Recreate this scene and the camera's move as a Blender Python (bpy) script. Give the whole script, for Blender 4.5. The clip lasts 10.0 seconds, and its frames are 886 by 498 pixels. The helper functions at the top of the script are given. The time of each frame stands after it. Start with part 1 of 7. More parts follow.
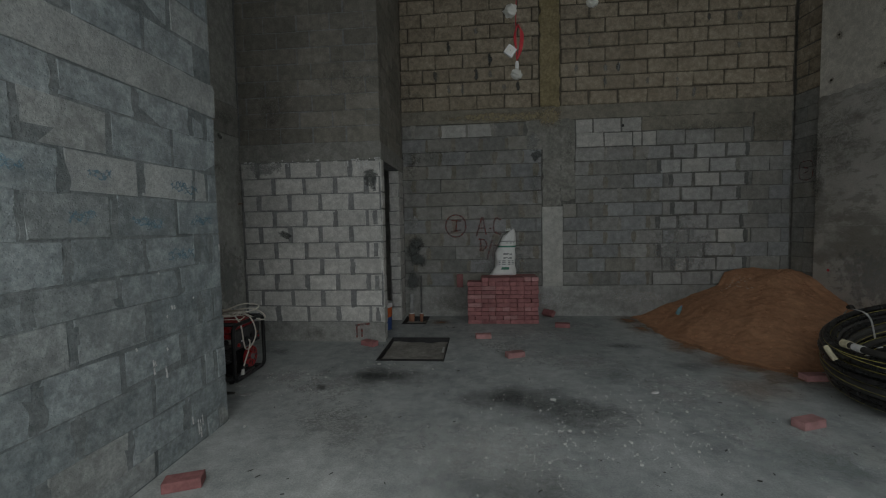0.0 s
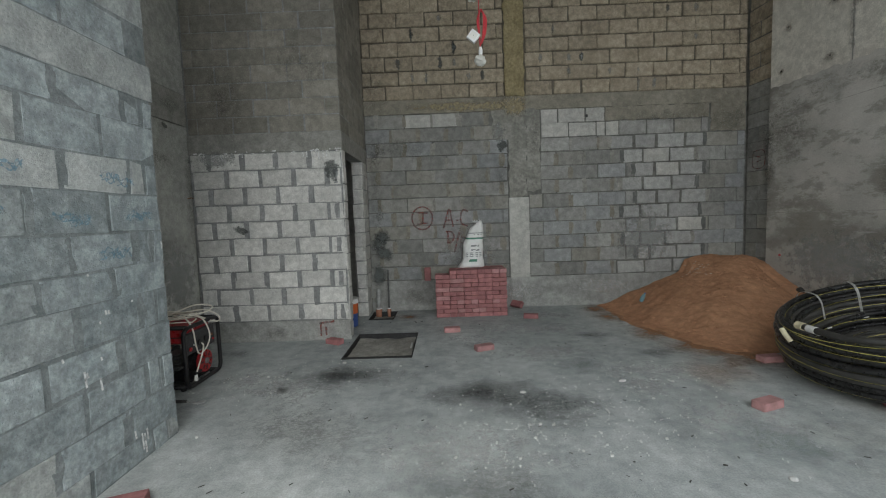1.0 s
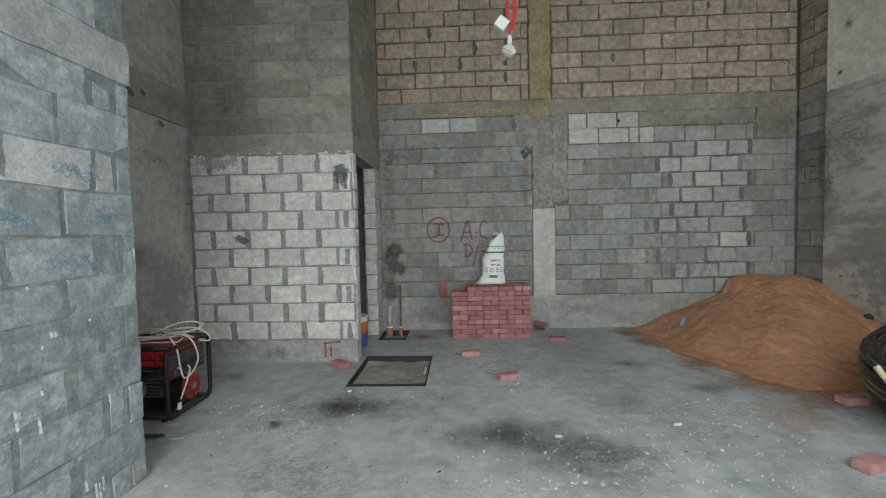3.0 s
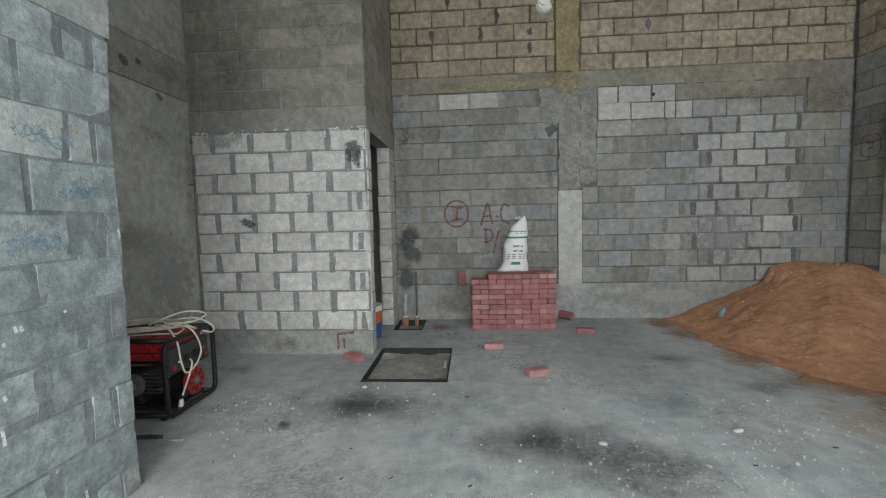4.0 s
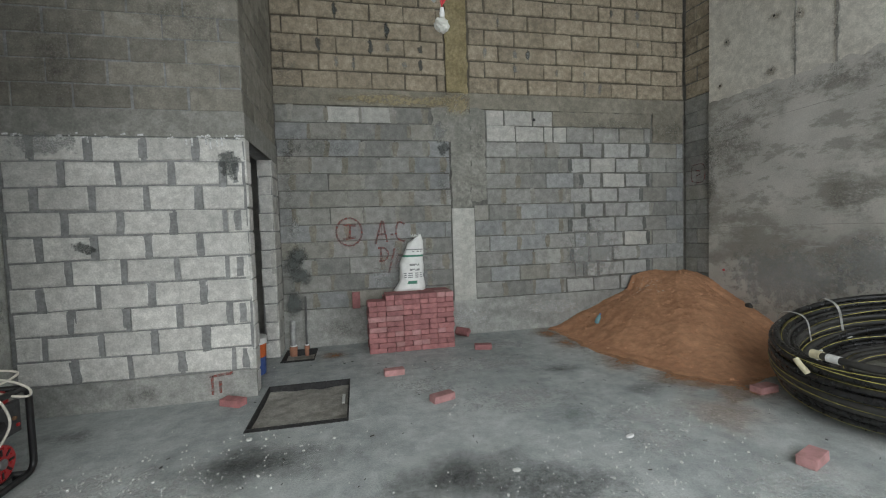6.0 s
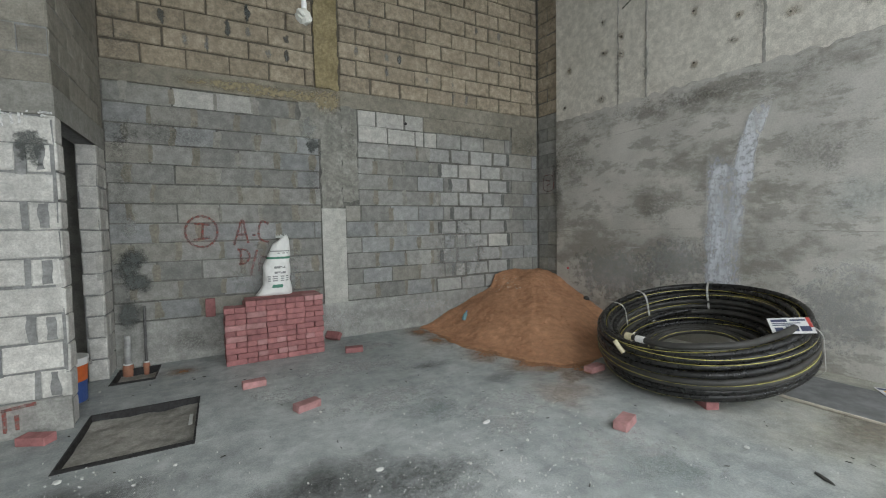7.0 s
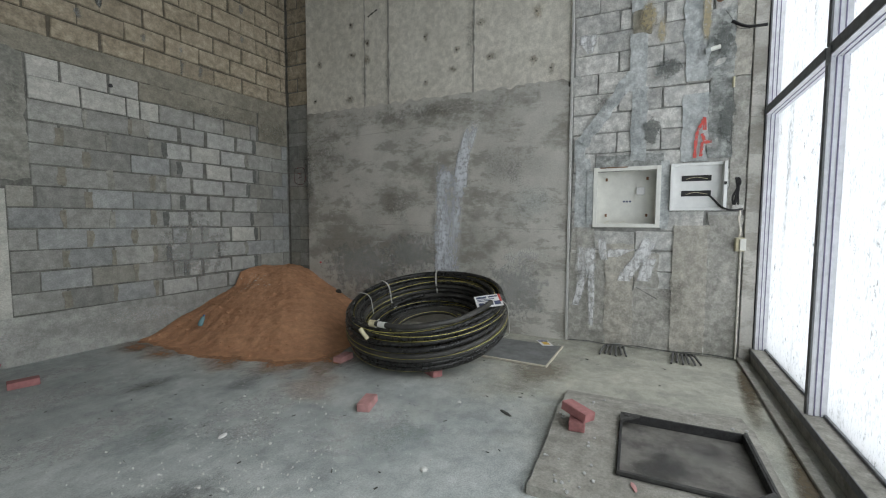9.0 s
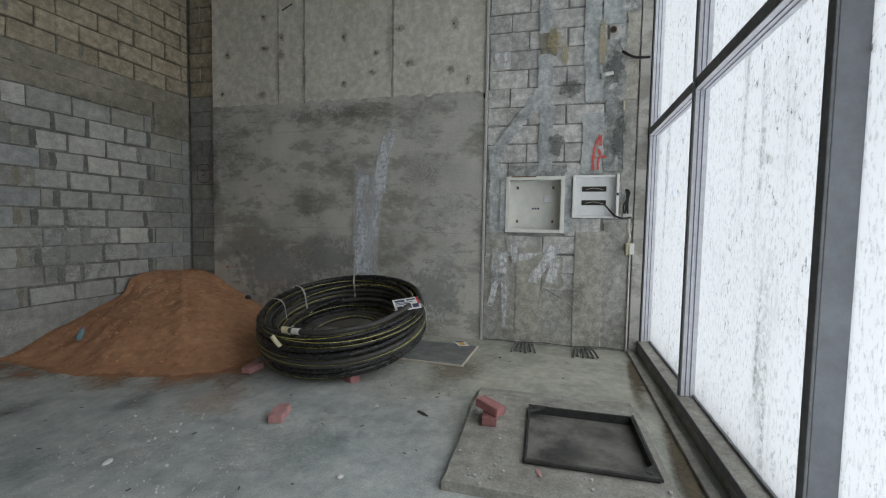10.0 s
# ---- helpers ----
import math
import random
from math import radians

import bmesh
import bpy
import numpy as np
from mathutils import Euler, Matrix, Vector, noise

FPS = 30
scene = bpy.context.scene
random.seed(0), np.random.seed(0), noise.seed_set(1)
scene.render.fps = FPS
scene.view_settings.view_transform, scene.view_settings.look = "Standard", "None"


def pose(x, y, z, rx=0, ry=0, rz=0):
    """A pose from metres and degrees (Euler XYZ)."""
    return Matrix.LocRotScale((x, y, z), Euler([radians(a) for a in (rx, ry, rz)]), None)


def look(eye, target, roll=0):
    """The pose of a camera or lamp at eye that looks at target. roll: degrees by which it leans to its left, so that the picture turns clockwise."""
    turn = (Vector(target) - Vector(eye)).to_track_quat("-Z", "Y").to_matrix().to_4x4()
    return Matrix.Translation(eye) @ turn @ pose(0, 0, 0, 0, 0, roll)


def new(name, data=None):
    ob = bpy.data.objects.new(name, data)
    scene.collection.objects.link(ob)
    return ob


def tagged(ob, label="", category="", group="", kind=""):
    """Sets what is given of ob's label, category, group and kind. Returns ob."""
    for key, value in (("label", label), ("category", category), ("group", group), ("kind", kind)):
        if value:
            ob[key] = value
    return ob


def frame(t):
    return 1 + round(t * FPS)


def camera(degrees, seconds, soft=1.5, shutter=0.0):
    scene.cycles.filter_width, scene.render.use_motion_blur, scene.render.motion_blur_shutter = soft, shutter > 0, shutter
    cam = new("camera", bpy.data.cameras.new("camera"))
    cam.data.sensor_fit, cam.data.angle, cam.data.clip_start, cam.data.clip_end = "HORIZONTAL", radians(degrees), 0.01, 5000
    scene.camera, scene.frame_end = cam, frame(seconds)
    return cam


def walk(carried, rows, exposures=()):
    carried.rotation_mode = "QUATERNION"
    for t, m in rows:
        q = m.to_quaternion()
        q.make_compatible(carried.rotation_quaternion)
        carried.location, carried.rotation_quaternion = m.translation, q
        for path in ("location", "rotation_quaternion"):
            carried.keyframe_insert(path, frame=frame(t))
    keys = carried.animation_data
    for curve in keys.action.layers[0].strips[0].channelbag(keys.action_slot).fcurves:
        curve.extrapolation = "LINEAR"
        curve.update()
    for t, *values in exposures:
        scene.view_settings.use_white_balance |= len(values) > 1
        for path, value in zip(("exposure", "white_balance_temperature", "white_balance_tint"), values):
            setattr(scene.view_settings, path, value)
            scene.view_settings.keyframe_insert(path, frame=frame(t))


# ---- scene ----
cam = camera(93.95, 10.0, soft=1.1)
PATH = [
    (0, (0.016, -0.486, 1.386), (-0.161, 1.503, 1.266), -1.1),
    (0.5, (0.023, -0.453, 1.381), (-0.006, 1.542, 1.241), -1.8),
    (1, (0.037, -0.367, 1.373), (0.009, 1.627, 1.216), -2.0),
    (1.5, (0.063, -0.239, 1.381), (0.011, 1.755, 1.241), -2.1),
    (2, (0.080, -0.138, 1.377), (-0.036, 1.856, 1.263), -1.6),
    (2.2, (0.066, -0.106, 1.353), (-0.064, 1.887, 1.231), -1.8),
    (3.3, (-0.064, 0.175, 1.319), (-0.142, 2.172, 1.242), -1.1),
    (3.5, (-0.082, 0.228, 1.292), (-0.191, 2.220, 1.150), -1.2),
    (4, (-0.150, 0.419, 1.288), (-0.289, 2.409, 1.145), -1.3),
    (4.5, (-0.205, 0.558, 1.299), (-0.394, 2.547, 1.198), -1.0),
    (5, (-0.279, 0.625, 1.297), (-0.365, 2.621, 1.200), -2.1),
    (5.5, (-0.290, 0.614, 1.324), (-0.145, 2.606, 1.228), -2.1),
    (6.8, (-0.165, 0.580, 1.374), (0.674, 2.392, 1.273), -1.3),
    (7, (-0.165, 0.565, 1.349), (0.782, 2.323, 1.246), -1.1),
    (7.5, (-0.118, 0.539, 1.350), (1.071, 2.143, 1.228), -0.8),
    (8, (-0.094, 0.516, 1.338), (1.326, 1.918, 1.204), -0.6),
    (8.5, (-0.089, 0.491, 1.340), (1.526, 1.663, 1.198), -0.2),
    (9, (-0.096, 0.493, 1.334), (1.646, 1.467, 1.200), 0.2),
    (9.5, (-0.114, 0.487, 1.326), (1.724, 1.268, 1.206), 0.6),
    (10, (-0.126, 0.462, 1.338), (1.772, 1.085, 1.225), 1.0),
]
EXPOSURES = [(0.0, -2.38), (0.5, -1.60), (1.0, -1.02), (1.5, -0.74), (2.0, -0.60), (4.0, -0.56), (5.5, -0.62), (6.5, -0.56), (7.5, -0.48), (8.5, -0.70), (9.2, -0.88), (10.0, -1.26)]
walk(cam, [(t, look(eye, target, roll)) for t, eye, target, roll in PATH], EXPOSURES)

# ---- world, daylight, lamps ----
world = bpy.data.worlds.new("overcast")
scene.world = world
world.use_nodes = True
wn = world.node_tree.nodes
sky = wn.new("ShaderNodeTexSky")
sky.sky_type = "NISHITA"
sky.sun_disc = False
sky.sun_elevation, sky.sun_rotation = radians(50), radians(170)
sky.dust_density = 4.0
world.node_tree.links.new(sky.outputs[0], wn["Background"].inputs[0])
wn["Background"].inputs[1].default_value = 0.12

sun = new("sun", bpy.data.lights.new("sun", "SUN"))
sun.data.energy, sun.data.angle, sun.data.color = 0.6, radians(30), (1.0, 0.97, 0.93)
sun.matrix_world = look((1.0, -8.0, 10.0), (1.0, 0.0, 0.0))

# the bright overcast sky outside the glazed front
WIN_TURN = 182.7
WIN = pose(4.748, -0.196, 0, 0, 0, WIN_TURN)
day = new("window_daylight", bpy.data.lights.new("window_daylight", "AREA"))
day.data.shape, day.data.size, day.data.size_y = "RECTANGLE", 4.2, 4.4
day.data.energy, day.data.color, day.data.spread = 170.0, (0.95, 0.985, 0.99), radians(178)
day.matrix_world = WIN @ pose(2.12, 0.20, 2.38, 89, 0, 180)
door_day = new("entrance_daylight", bpy.data.lights.new("entrance_daylight", "AREA"))
door_day.data.shape, door_day.data.size, door_day.data.size_y = "RECTANGLE", 2.2, 2.8
door_day.data.energy, door_day.data.color, door_day.data.spread = 135.0, (0.955, 0.985, 0.98), radians(150)
door_day.matrix_world = WIN @ pose(5.4, 0.8, 1.75, 61, 0, 180)

# ---- materials ----
def shader(name):
    m = bpy.data.materials.new(name)
    m.use_nodes = True
    nt = m.node_tree
    return m, nt, nt.nodes["Principled BSDF"]


def node(nt, kind, **values):
    n = nt.nodes.new(kind)
    for k, v in values.items():
        if k.startswith("i_"):
            n.inputs[k[2:].replace("_", " ")].default_value = v
        elif k == "operation":
            n.operation = v
        elif k == "blend_type":
            n.blend_type = v
        elif k == "data_type":
            n.data_type = v
    return n


def noise_of(nt, co, scale, detail=6.0, rough=0.6):
    n = node(nt, "ShaderNodeTexNoise")
    n.inputs["Scale"].default_value = scale
    n.inputs["Detail"].default_value = detail
    n.inputs["Roughness"].default_value = rough
    nt.links.new(co, n.inputs["Vector"])
    return n.outputs["Fac"]


def ramp(nt, fac, a, b, ca=0.0, cb=1.0):
    r = node(nt, "ShaderNodeMapRange")
    r.interpolation_type = "SMOOTHSTEP"
    r.inputs["From Min"].default_value, r.inputs["From Max"].default_value = a, b
    r.inputs["To Min"].default_value, r.inputs["To Max"].default_value = ca, cb
    nt.links.new(fac, r.inputs["Value"])
    return r.outputs["Result"]


def blend(nt, fac, ca, cb, kind="MIX"):
    m = node(nt, "ShaderNodeMixRGB", blend_type=kind)
    for value, socket in ((fac, m.inputs[0]), (ca, m.inputs[1]), (cb, m.inputs[2])):
        if isinstance(value, bpy.types.NodeSocket):
            nt.links.new(value, socket)
        elif isinstance(value, (int, float)):
            socket.default_value = value
        else:
            socket.default_value = (*value, 1.0)
    return m.outputs[0]


def math_of(nt, operation, a, b):
    m = node(nt, "ShaderNodeMath", operation=operation)
    for value, socket in ((a, m.inputs[0]), (b, m.inputs[1])):
        if isinstance(value, bpy.types.NodeSocket):
            nt.links.new(value, socket)
        else:
            socket.default_value = value
    return m.outputs[0]


def bumped(nt, bsdf, height, strength=0.4, distance=0.01):
    b = node(nt, "ShaderNodeBump")
    b.inputs["Strength"].default_value, b.inputs["Distance"].default_value = strength, distance
    nt.links.new(height, b.inputs["Height"])
    nt.links.new(b.outputs[0], bsdf.inputs["Normal"])


def place_of(nt):
    return node(nt, "ShaderNodeNewGeometry").outputs["Position"]


def cement(name, dark, light, spread=0.0, big=1.1, fine=60.0, contrast=1.0, pores=0.5, rough=0.9, dust=None, streak=False, tint=None, smears=0.14):
    """Cement and concrete: broad stains, mid blotches, grain and pores. spread: how far single pieces differ."""
    m, nt, b = shader(name)
    co = place_of(nt)
    if streak:
        mp = node(nt, "ShaderNodeMapping")
        mp.inputs["Scale"].default_value = streak if isinstance(streak, tuple) else (1.0, 1.0, 0.28)
        nt.links.new(co, mp.inputs["Vector"])
        co_big = mp.outputs[0]
    else:
        co_big = co
    w = 0.22 / contrast
    broad = ramp(nt, noise_of(nt, co_big, big, 7.0, 0.62), 0.5 - w, 0.5 + w)
    mid = ramp(nt, noise_of(nt, co, big * 7.0, 6.0, 0.65), 0.3, 0.7)
    grain = noise_of(nt, co, fine, 4.0, 0.75)
    f = math_of(nt, "ADD", math_of(nt, "MULTIPLY", broad, 0.55), math_of(nt, "MULTIPLY", mid, 0.45))
    col = blend(nt, f, dark, light)
    if spread:
        rnd = node(nt, "ShaderNodeObjectInfo").outputs["Random"]
        isl = node(nt, "ShaderNodeNewGeometry").outputs["Random Per Island"]
        both = math_of(nt, "FRACT", math_of(nt, "ADD", rnd, math_of(nt, "MULTIPLY", isl, 7.31)), 0.0)
        v = ramp(nt, both, 0.0, 1.0, 1.0 - spread, 1.0 + spread)
        cv = node(nt, "ShaderNodeCombineColor")
        for k in range(3):
            nt.links.new(v, cv.inputs[k])
        col = blend(nt, 1.0, col, cv.outputs[0], "MULTIPLY")
        if tint:
            hue = ramp(nt, math_of(nt, "FRACT", math_of(nt, "MULTIPLY", both, 13.7), 0.0), 0.6, 1.0, 0.0, 0.5)
            col = blend(nt, hue, col, tint)
    smear = ramp(nt, noise_of(nt, co, 13.0, 8.0, 0.62), 0.36, 0.66, 1.0 - smears, 1.0 + smears)
    g = math_of(nt, "MULTIPLY", ramp(nt, grain, 0.3, 0.7, 0.78, 1.16), smear)
    cg = node(nt, "ShaderNodeCombineColor")
    for k in range(3):
        nt.links.new(g, cg.inputs[k])
    col = blend(nt, 0.85, col, cg.outputs[0], "MULTIPLY")
    if dust:
        d = ramp(nt, noise_of(nt, co, 3.1, 9.0, 0.72), 0.60, 0.74, 0.0, 0.5)
        col = blend(nt, d, col, dust)
    nt.links.new(col, b.inputs["Base Color"])
    b.inputs["Roughness"].default_value = rough
    b.inputs["Specular IOR Level"].default_value = 0.25
    vor = node(nt, "ShaderNodeTexVoronoi")
    vor.inputs["Scale"].default_value = fine * 1.6
    nt.links.new(co, vor.inputs["Vector"])
    pit = ramp(nt, vor.outputs["Distance"], 0.0, 0.42)
    h = math_of(nt, "ADD", math_of(nt, "MULTIPLY", grain, 1.0), math_of(nt, "MULTIPLY", pit, pores))
    h = math_of(nt, "ADD", h, math_of(nt, "MULTIPLY", noise_of(nt, co, 9.0, 5.0), 1.2))
    bumped(nt, b, h, 0.6, 0.006)
    return m


def plain(name, colour, rough=0.5, metal=0.0, vary=0.15, scale=14.0, bump=0.15, spread=0.0):
    m, nt, b = shader(name)
    co = place_of(nt)
    n1 = ramp(nt, noise_of(nt, co, scale, 6.0, 0.65), 0.3, 0.7, 1.0 - vary, 1.0 + vary)
    if spread:
        rnd = node(nt, "ShaderNodeObjectInfo").outputs["Random"]
        n1 = math_of(nt, "MULTIPLY", n1, ramp(nt, rnd, 0.0, 1.0, 1.0 - spread, 1.0 + spread))
    cv = node(nt, "ShaderNodeCombineColor")
    for k in range(3):
        nt.links.new(n1, cv.inputs[k])
    nt.links.new(blend(nt, 1.0, colour, cv.outputs[0], "MULTIPLY"), b.inputs["Base Color"])
    b.inputs["Roughness"].default_value, b.inputs["Metallic"].default_value = rough, metal
    nt.links.new(ramp(nt, noise_of(nt, co, scale * 3, 4.0), 0.3, 0.7, max(0.0, rough - 0.12), min(1.0, rough + 0.12)), b.inputs["Roughness"])
    if bump:
        bumped(nt, b, noise_of(nt, co, scale * 6, 4.0), bump, 0.003)
    return m


def stain_shader(name, colour, strength=0.8, scale=2.2, ragged=0.55, rough=0.9, hard=0.35, speck=0.0):
    """A soaked-in or splashed mark with a ragged edge, on a sheet two units wide."""
    m, nt, b = shader(name)
    tc = node(nt, "ShaderNodeTexCoord").outputs["Object"]
    ln = node(nt, "ShaderNodeVectorMath", operation="LENGTH")
    nt.links.new(tc, ln.inputs[0])
    pos = place_of(nt)
    n1 = noise_of(nt, pos, scale, 8.0, 0.68)
    edge = math_of(nt, "ADD", ln.outputs["Value"], math_of(nt, "MULTIPLY", math_of(nt, "SUBTRACT", n1, 0.5), ragged * 3.4))
    a = ramp(nt, edge, 0.85 - hard, 0.85, 1.0, 0.0)
    rim = ramp(nt, ln.outputs["Value"], 0.82, 0.98, 1.0, 0.0)
    tex = ramp(nt, noise_of(nt, pos, scale * 9, 6.0, 0.7), 0.3, 0.62, 1.0 - ragged * speck * 2, 1.0)
    a = math_of(nt, "MULTIPLY", math_of(nt, "MULTIPLY", math_of(nt, "MULTIPLY", a, rim), tex), strength)
    nt.links.new(a, b.inputs["Alpha"])
    shade = ramp(nt, noise_of(nt, pos, 30.0, 5.0), 0.3, 0.7, 0.75, 1.2)
    cv = node(nt, "ShaderNodeCombineColor")
    for k in range(3):
        nt.links.new(shade, cv.inputs[k])
    nt.links.new(blend(nt, 1.0, colour, cv.outputs[0], "MULTIPLY"), b.inputs["Base Color"])
    b.inputs["Roughness"].default_value = rough
    b.inputs["Specular IOR Level"].default_value = 0.2
    return m


M_FLOOR = cement("floor_concrete", (0.25, 0.277, 0.275), (0.53, 0.56, 0.55), big=0.75, fine=90, contrast=1.1, pores=0.1, rough=0.78, smears=0.10, streak=(1.3, 0.45, 1.0), dust=(0.50, 0.51, 0.50))


def two_pours(m):
    """The floor by the glazing is a browner, rougher pour that runs into the grey one."""
    nt = m.node_tree
    b = nt.nodes["Principled BSDF"]
    col = b.inputs["Base Color"].links[0].from_socket
    pos = place_of(nt)
    xyz = node(nt, "ShaderNodeSeparateXYZ")
    nt.links.new(pos, xyz.inputs[0])
    along = math_of(nt, "SUBTRACT", xyz.outputs[0], math_of(nt, "MULTIPLY", xyz.outputs[1], 0.35))
    along = math_of(nt, "ADD", along, math_of(nt, "MULTIPLY", noise_of(nt, pos, 1.6, 9.0, 0.68), 2.4))
    mix = ramp(nt, along, 2.6, 4.2, 0.0, 0.85)
    nt.links.new(blend(nt, mix, col, blend(nt, 1.0, col, (0.93, 0.855, 0.73), "MULTIPLY")), b.inputs["Base Color"])


two_pours(M_FLOOR)
M_BLOCK_UP = cement("tan_block", (0.235, 0.20, 0.146), (0.40, 0.345, 0.262), spread=0.10, big=3.0, fine=55, pores=0.6, smears=0.24)
M_BLOCK_LOW = cement("grey_block", (0.19, 0.192, 0.18), (0.315, 0.315, 0.295), spread=0.13, big=1.3, fine=70, contrast=1.0, tint=(0.30, 0.285, 0.235))
M_BLOCK_BLUISH = cement("bluish_grey_block", (0.205, 0.215, 0.215), (0.33, 0.338, 0.332), spread=0.10, big=1.6, fine=70)
M_SMEAR = cement("tan_wiped_mortar", (0.178, 0.167, 0.138), (0.27, 0.253, 0.213), big=4.0, fine=50)
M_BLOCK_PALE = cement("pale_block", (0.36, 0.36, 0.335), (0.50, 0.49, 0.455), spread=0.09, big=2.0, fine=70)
M_BLOCK_MID = cement("mid_grey_block", (0.23, 0.232, 0.218), (0.38, 0.378, 0.355), spread=0.12, big=2.0, fine=70, contrast=1.2)
M_BLOCK_BAY = cement("patched_bay_block", (0.28, 0.285, 0.275), (0.41, 0.41, 0.39), spread=0.10, big=2.0, fine=70)
M_BLOCK_BOX = cement("whitish_block", (0.46, 0.46, 0.435), (0.66, 0.65, 0.615), spread=0.09, big=2.2, fine=75, pores=0.6)
M_BLOCK_LEFT = cement("rough_grey_block", (0.205, 0.242, 0.252), (0.355, 0.395, 0.40), spread=0.12, big=2.6, fine=48, pores=0.5, tint=(0.40, 0.40, 0.37), smears=0.24)
M_BLOCK_LEFT_PALE = cement("pale_rough_block", (0.32, 0.345, 0.345), (0.46, 0.48, 0.465), spread=0.08, big=2.5, fine=60, pores=0.4)
M_BLOCK_BOXUP = cement("brownish_grey_block", (0.18, 0.17, 0.145), (0.29, 0.275, 0.235), spread=0.15, big=1.5, fine=70)
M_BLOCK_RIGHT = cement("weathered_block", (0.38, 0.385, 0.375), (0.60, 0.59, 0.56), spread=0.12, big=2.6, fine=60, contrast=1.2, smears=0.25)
M_SKIM = cement("trowelled_cement_skim", (0.27, 0.265, 0.24), (0.44, 0.43, 0.395), big=2.2, fine=50, contrast=1.3, smears=0.22, streak=(1.0, 1.0, 0.45))
M_SKIM_TAN = cement("tan_cement_skim", (0.34, 0.325, 0.285), (0.48, 0.46, 0.41), big=2.2, fine=50, smears=0.2, streak=(1.0, 1.0, 0.35))
M_MORTAR_UP = cement("brown_mortar", (0.085, 0.075, 0.058), (0.15, 0.135, 0.105), big=3.0, fine=50)
M_MORTAR_LOW = cement("grey_mortar", (0.085, 0.085, 0.078), (0.21, 0.208, 0.19), big=2.0, fine=50)
M_MORTAR_BOX = cement("joint_mortar", (0.19, 0.195, 0.193), (0.31, 0.315, 0.31), big=3.0, fine=50)
M_MORTAR_LEFT = cement("left_mortar", (0.145, 0.168, 0.172), (0.265, 0.29, 0.29), big=3.0, fine=50)
M_BAND = cement("cast_band", (0.18, 0.168, 0.135), (0.315, 0.295, 0.243), big=1.2, fine=60, streak=True)
M_BAND_BOX = cement("cast_lintel", (0.20, 0.20, 0.18), (0.30, 0.295, 0.27), big=1.5, fine=60)
M_BAND_LEFT = cement("cast_beam", (0.28, 0.305, 0.30), (0.43, 0.45, 0.435), big=1.5, fine=50)
M_MORTAR_DARK = cement("dark_mortar", (0.10, 0.105, 0.10), (0.17, 0.175, 0.165), big=3.0, fine=50)
M_MORTAR_RIGHT = cement("chase_mortar", (0.21, 0.21, 0.20), (0.34, 0.34, 0.325), big=3.0, fine=50)
M_PLINTH = cement("cast_plinth", (0.22, 0.223, 0.21), (0.41, 0.413, 0.39), big=1.6, fine=60, contrast=1.3)
M_PLATE = cement("smooth_cement", (0.42, 0.42, 0.385), (0.53, 0.53, 0.49), big=2.0, fine=80, pores=0.15)
M_COL_LOW = cement("rough_grey_cement", (0.185, 0.185, 0.165), (0.335, 0.33, 0.295), big=3.5, fine=40, contrast=1.4)
M_COL_UP = cement("yellow_cement", (0.20, 0.165, 0.085), (0.33, 0.28, 0.165), big=4.0, fine=40, contrast=1.3)
M_CONC_UP = cement("pale_cast_concrete", (0.52, 0.50, 0.44), (0.70, 0.675, 0.605), big=0.9, fine=80, pores=0.2, streak=True)


def cast_wall():
    """Old cast concrete: pale skin, ragged dark damp blotches that lie along the pour, light trowel scratches."""
    m, nt, b = shader("stained_cast_concrete")
    co = place_of(nt)

    def stretched(x, y, z, scale, detail, rough):
        mp = node(nt, "ShaderNodeMapping")
        mp.inputs["Scale"].default_value = (x, y, z)
        nt.links.new(co, mp.inputs["Vector"])
        return noise_of(nt, mp.outputs[0], scale, detail, rough)

    skin = ramp(nt, stretched(1, 1, 1, 1.4, 6.0, 0.6), 0.3, 0.7)
    col = blend(nt, skin, (0.40, 0.392, 0.36), (0.545, 0.53, 0.49))
    blot = math_of(nt, "MULTIPLY", ramp(nt, stretched(1, 0.8, 1.25, 1.05, 12.0, 0.68), 0.47, 0.58), 0.72)
    col = blend(nt, blot, col, (0.215, 0.205, 0.175))
    ragged = math_of(nt, "MULTIPLY", ramp(nt, stretched(1, 0.7, 1.7, 3.2, 12.0, 0.74), 0.51, 0.58), 0.6)
    col = blend(nt, ragged, col, (0.24, 0.23, 0.20))
    scratch = math_of(nt, "MULTIPLY", ramp(nt, stretched(1, 1.3, 9.0, 2.2, 10.0, 0.75), 0.58, 0.66), 0.45)
    col = blend(nt, scratch, col, (0.58, 0.575, 0.545))
    grain = noise_of(nt, co, 80.0, 4.0, 0.75)
    cg = node(nt, "ShaderNodeCombineColor")
    g = ramp(nt, grain, 0.3, 0.7, 0.86, 1.12)
    for k in range(3):
        nt.links.new(g, cg.inputs[k])
    nt.links.new(blend(nt, 0.8, col, cg.outputs[0], "MULTIPLY"), b.inputs["Base Color"])
    b.inputs["Roughness"].default_value = 0.88
    b.inputs["Specular IOR Level"].default_value = 0.25
    bumped(nt, b, math_of(nt, "ADD", grain, stretched(1, 1, 4.0, 6.0, 6.0, 0.65)), 0.5, 0.006)
    return m


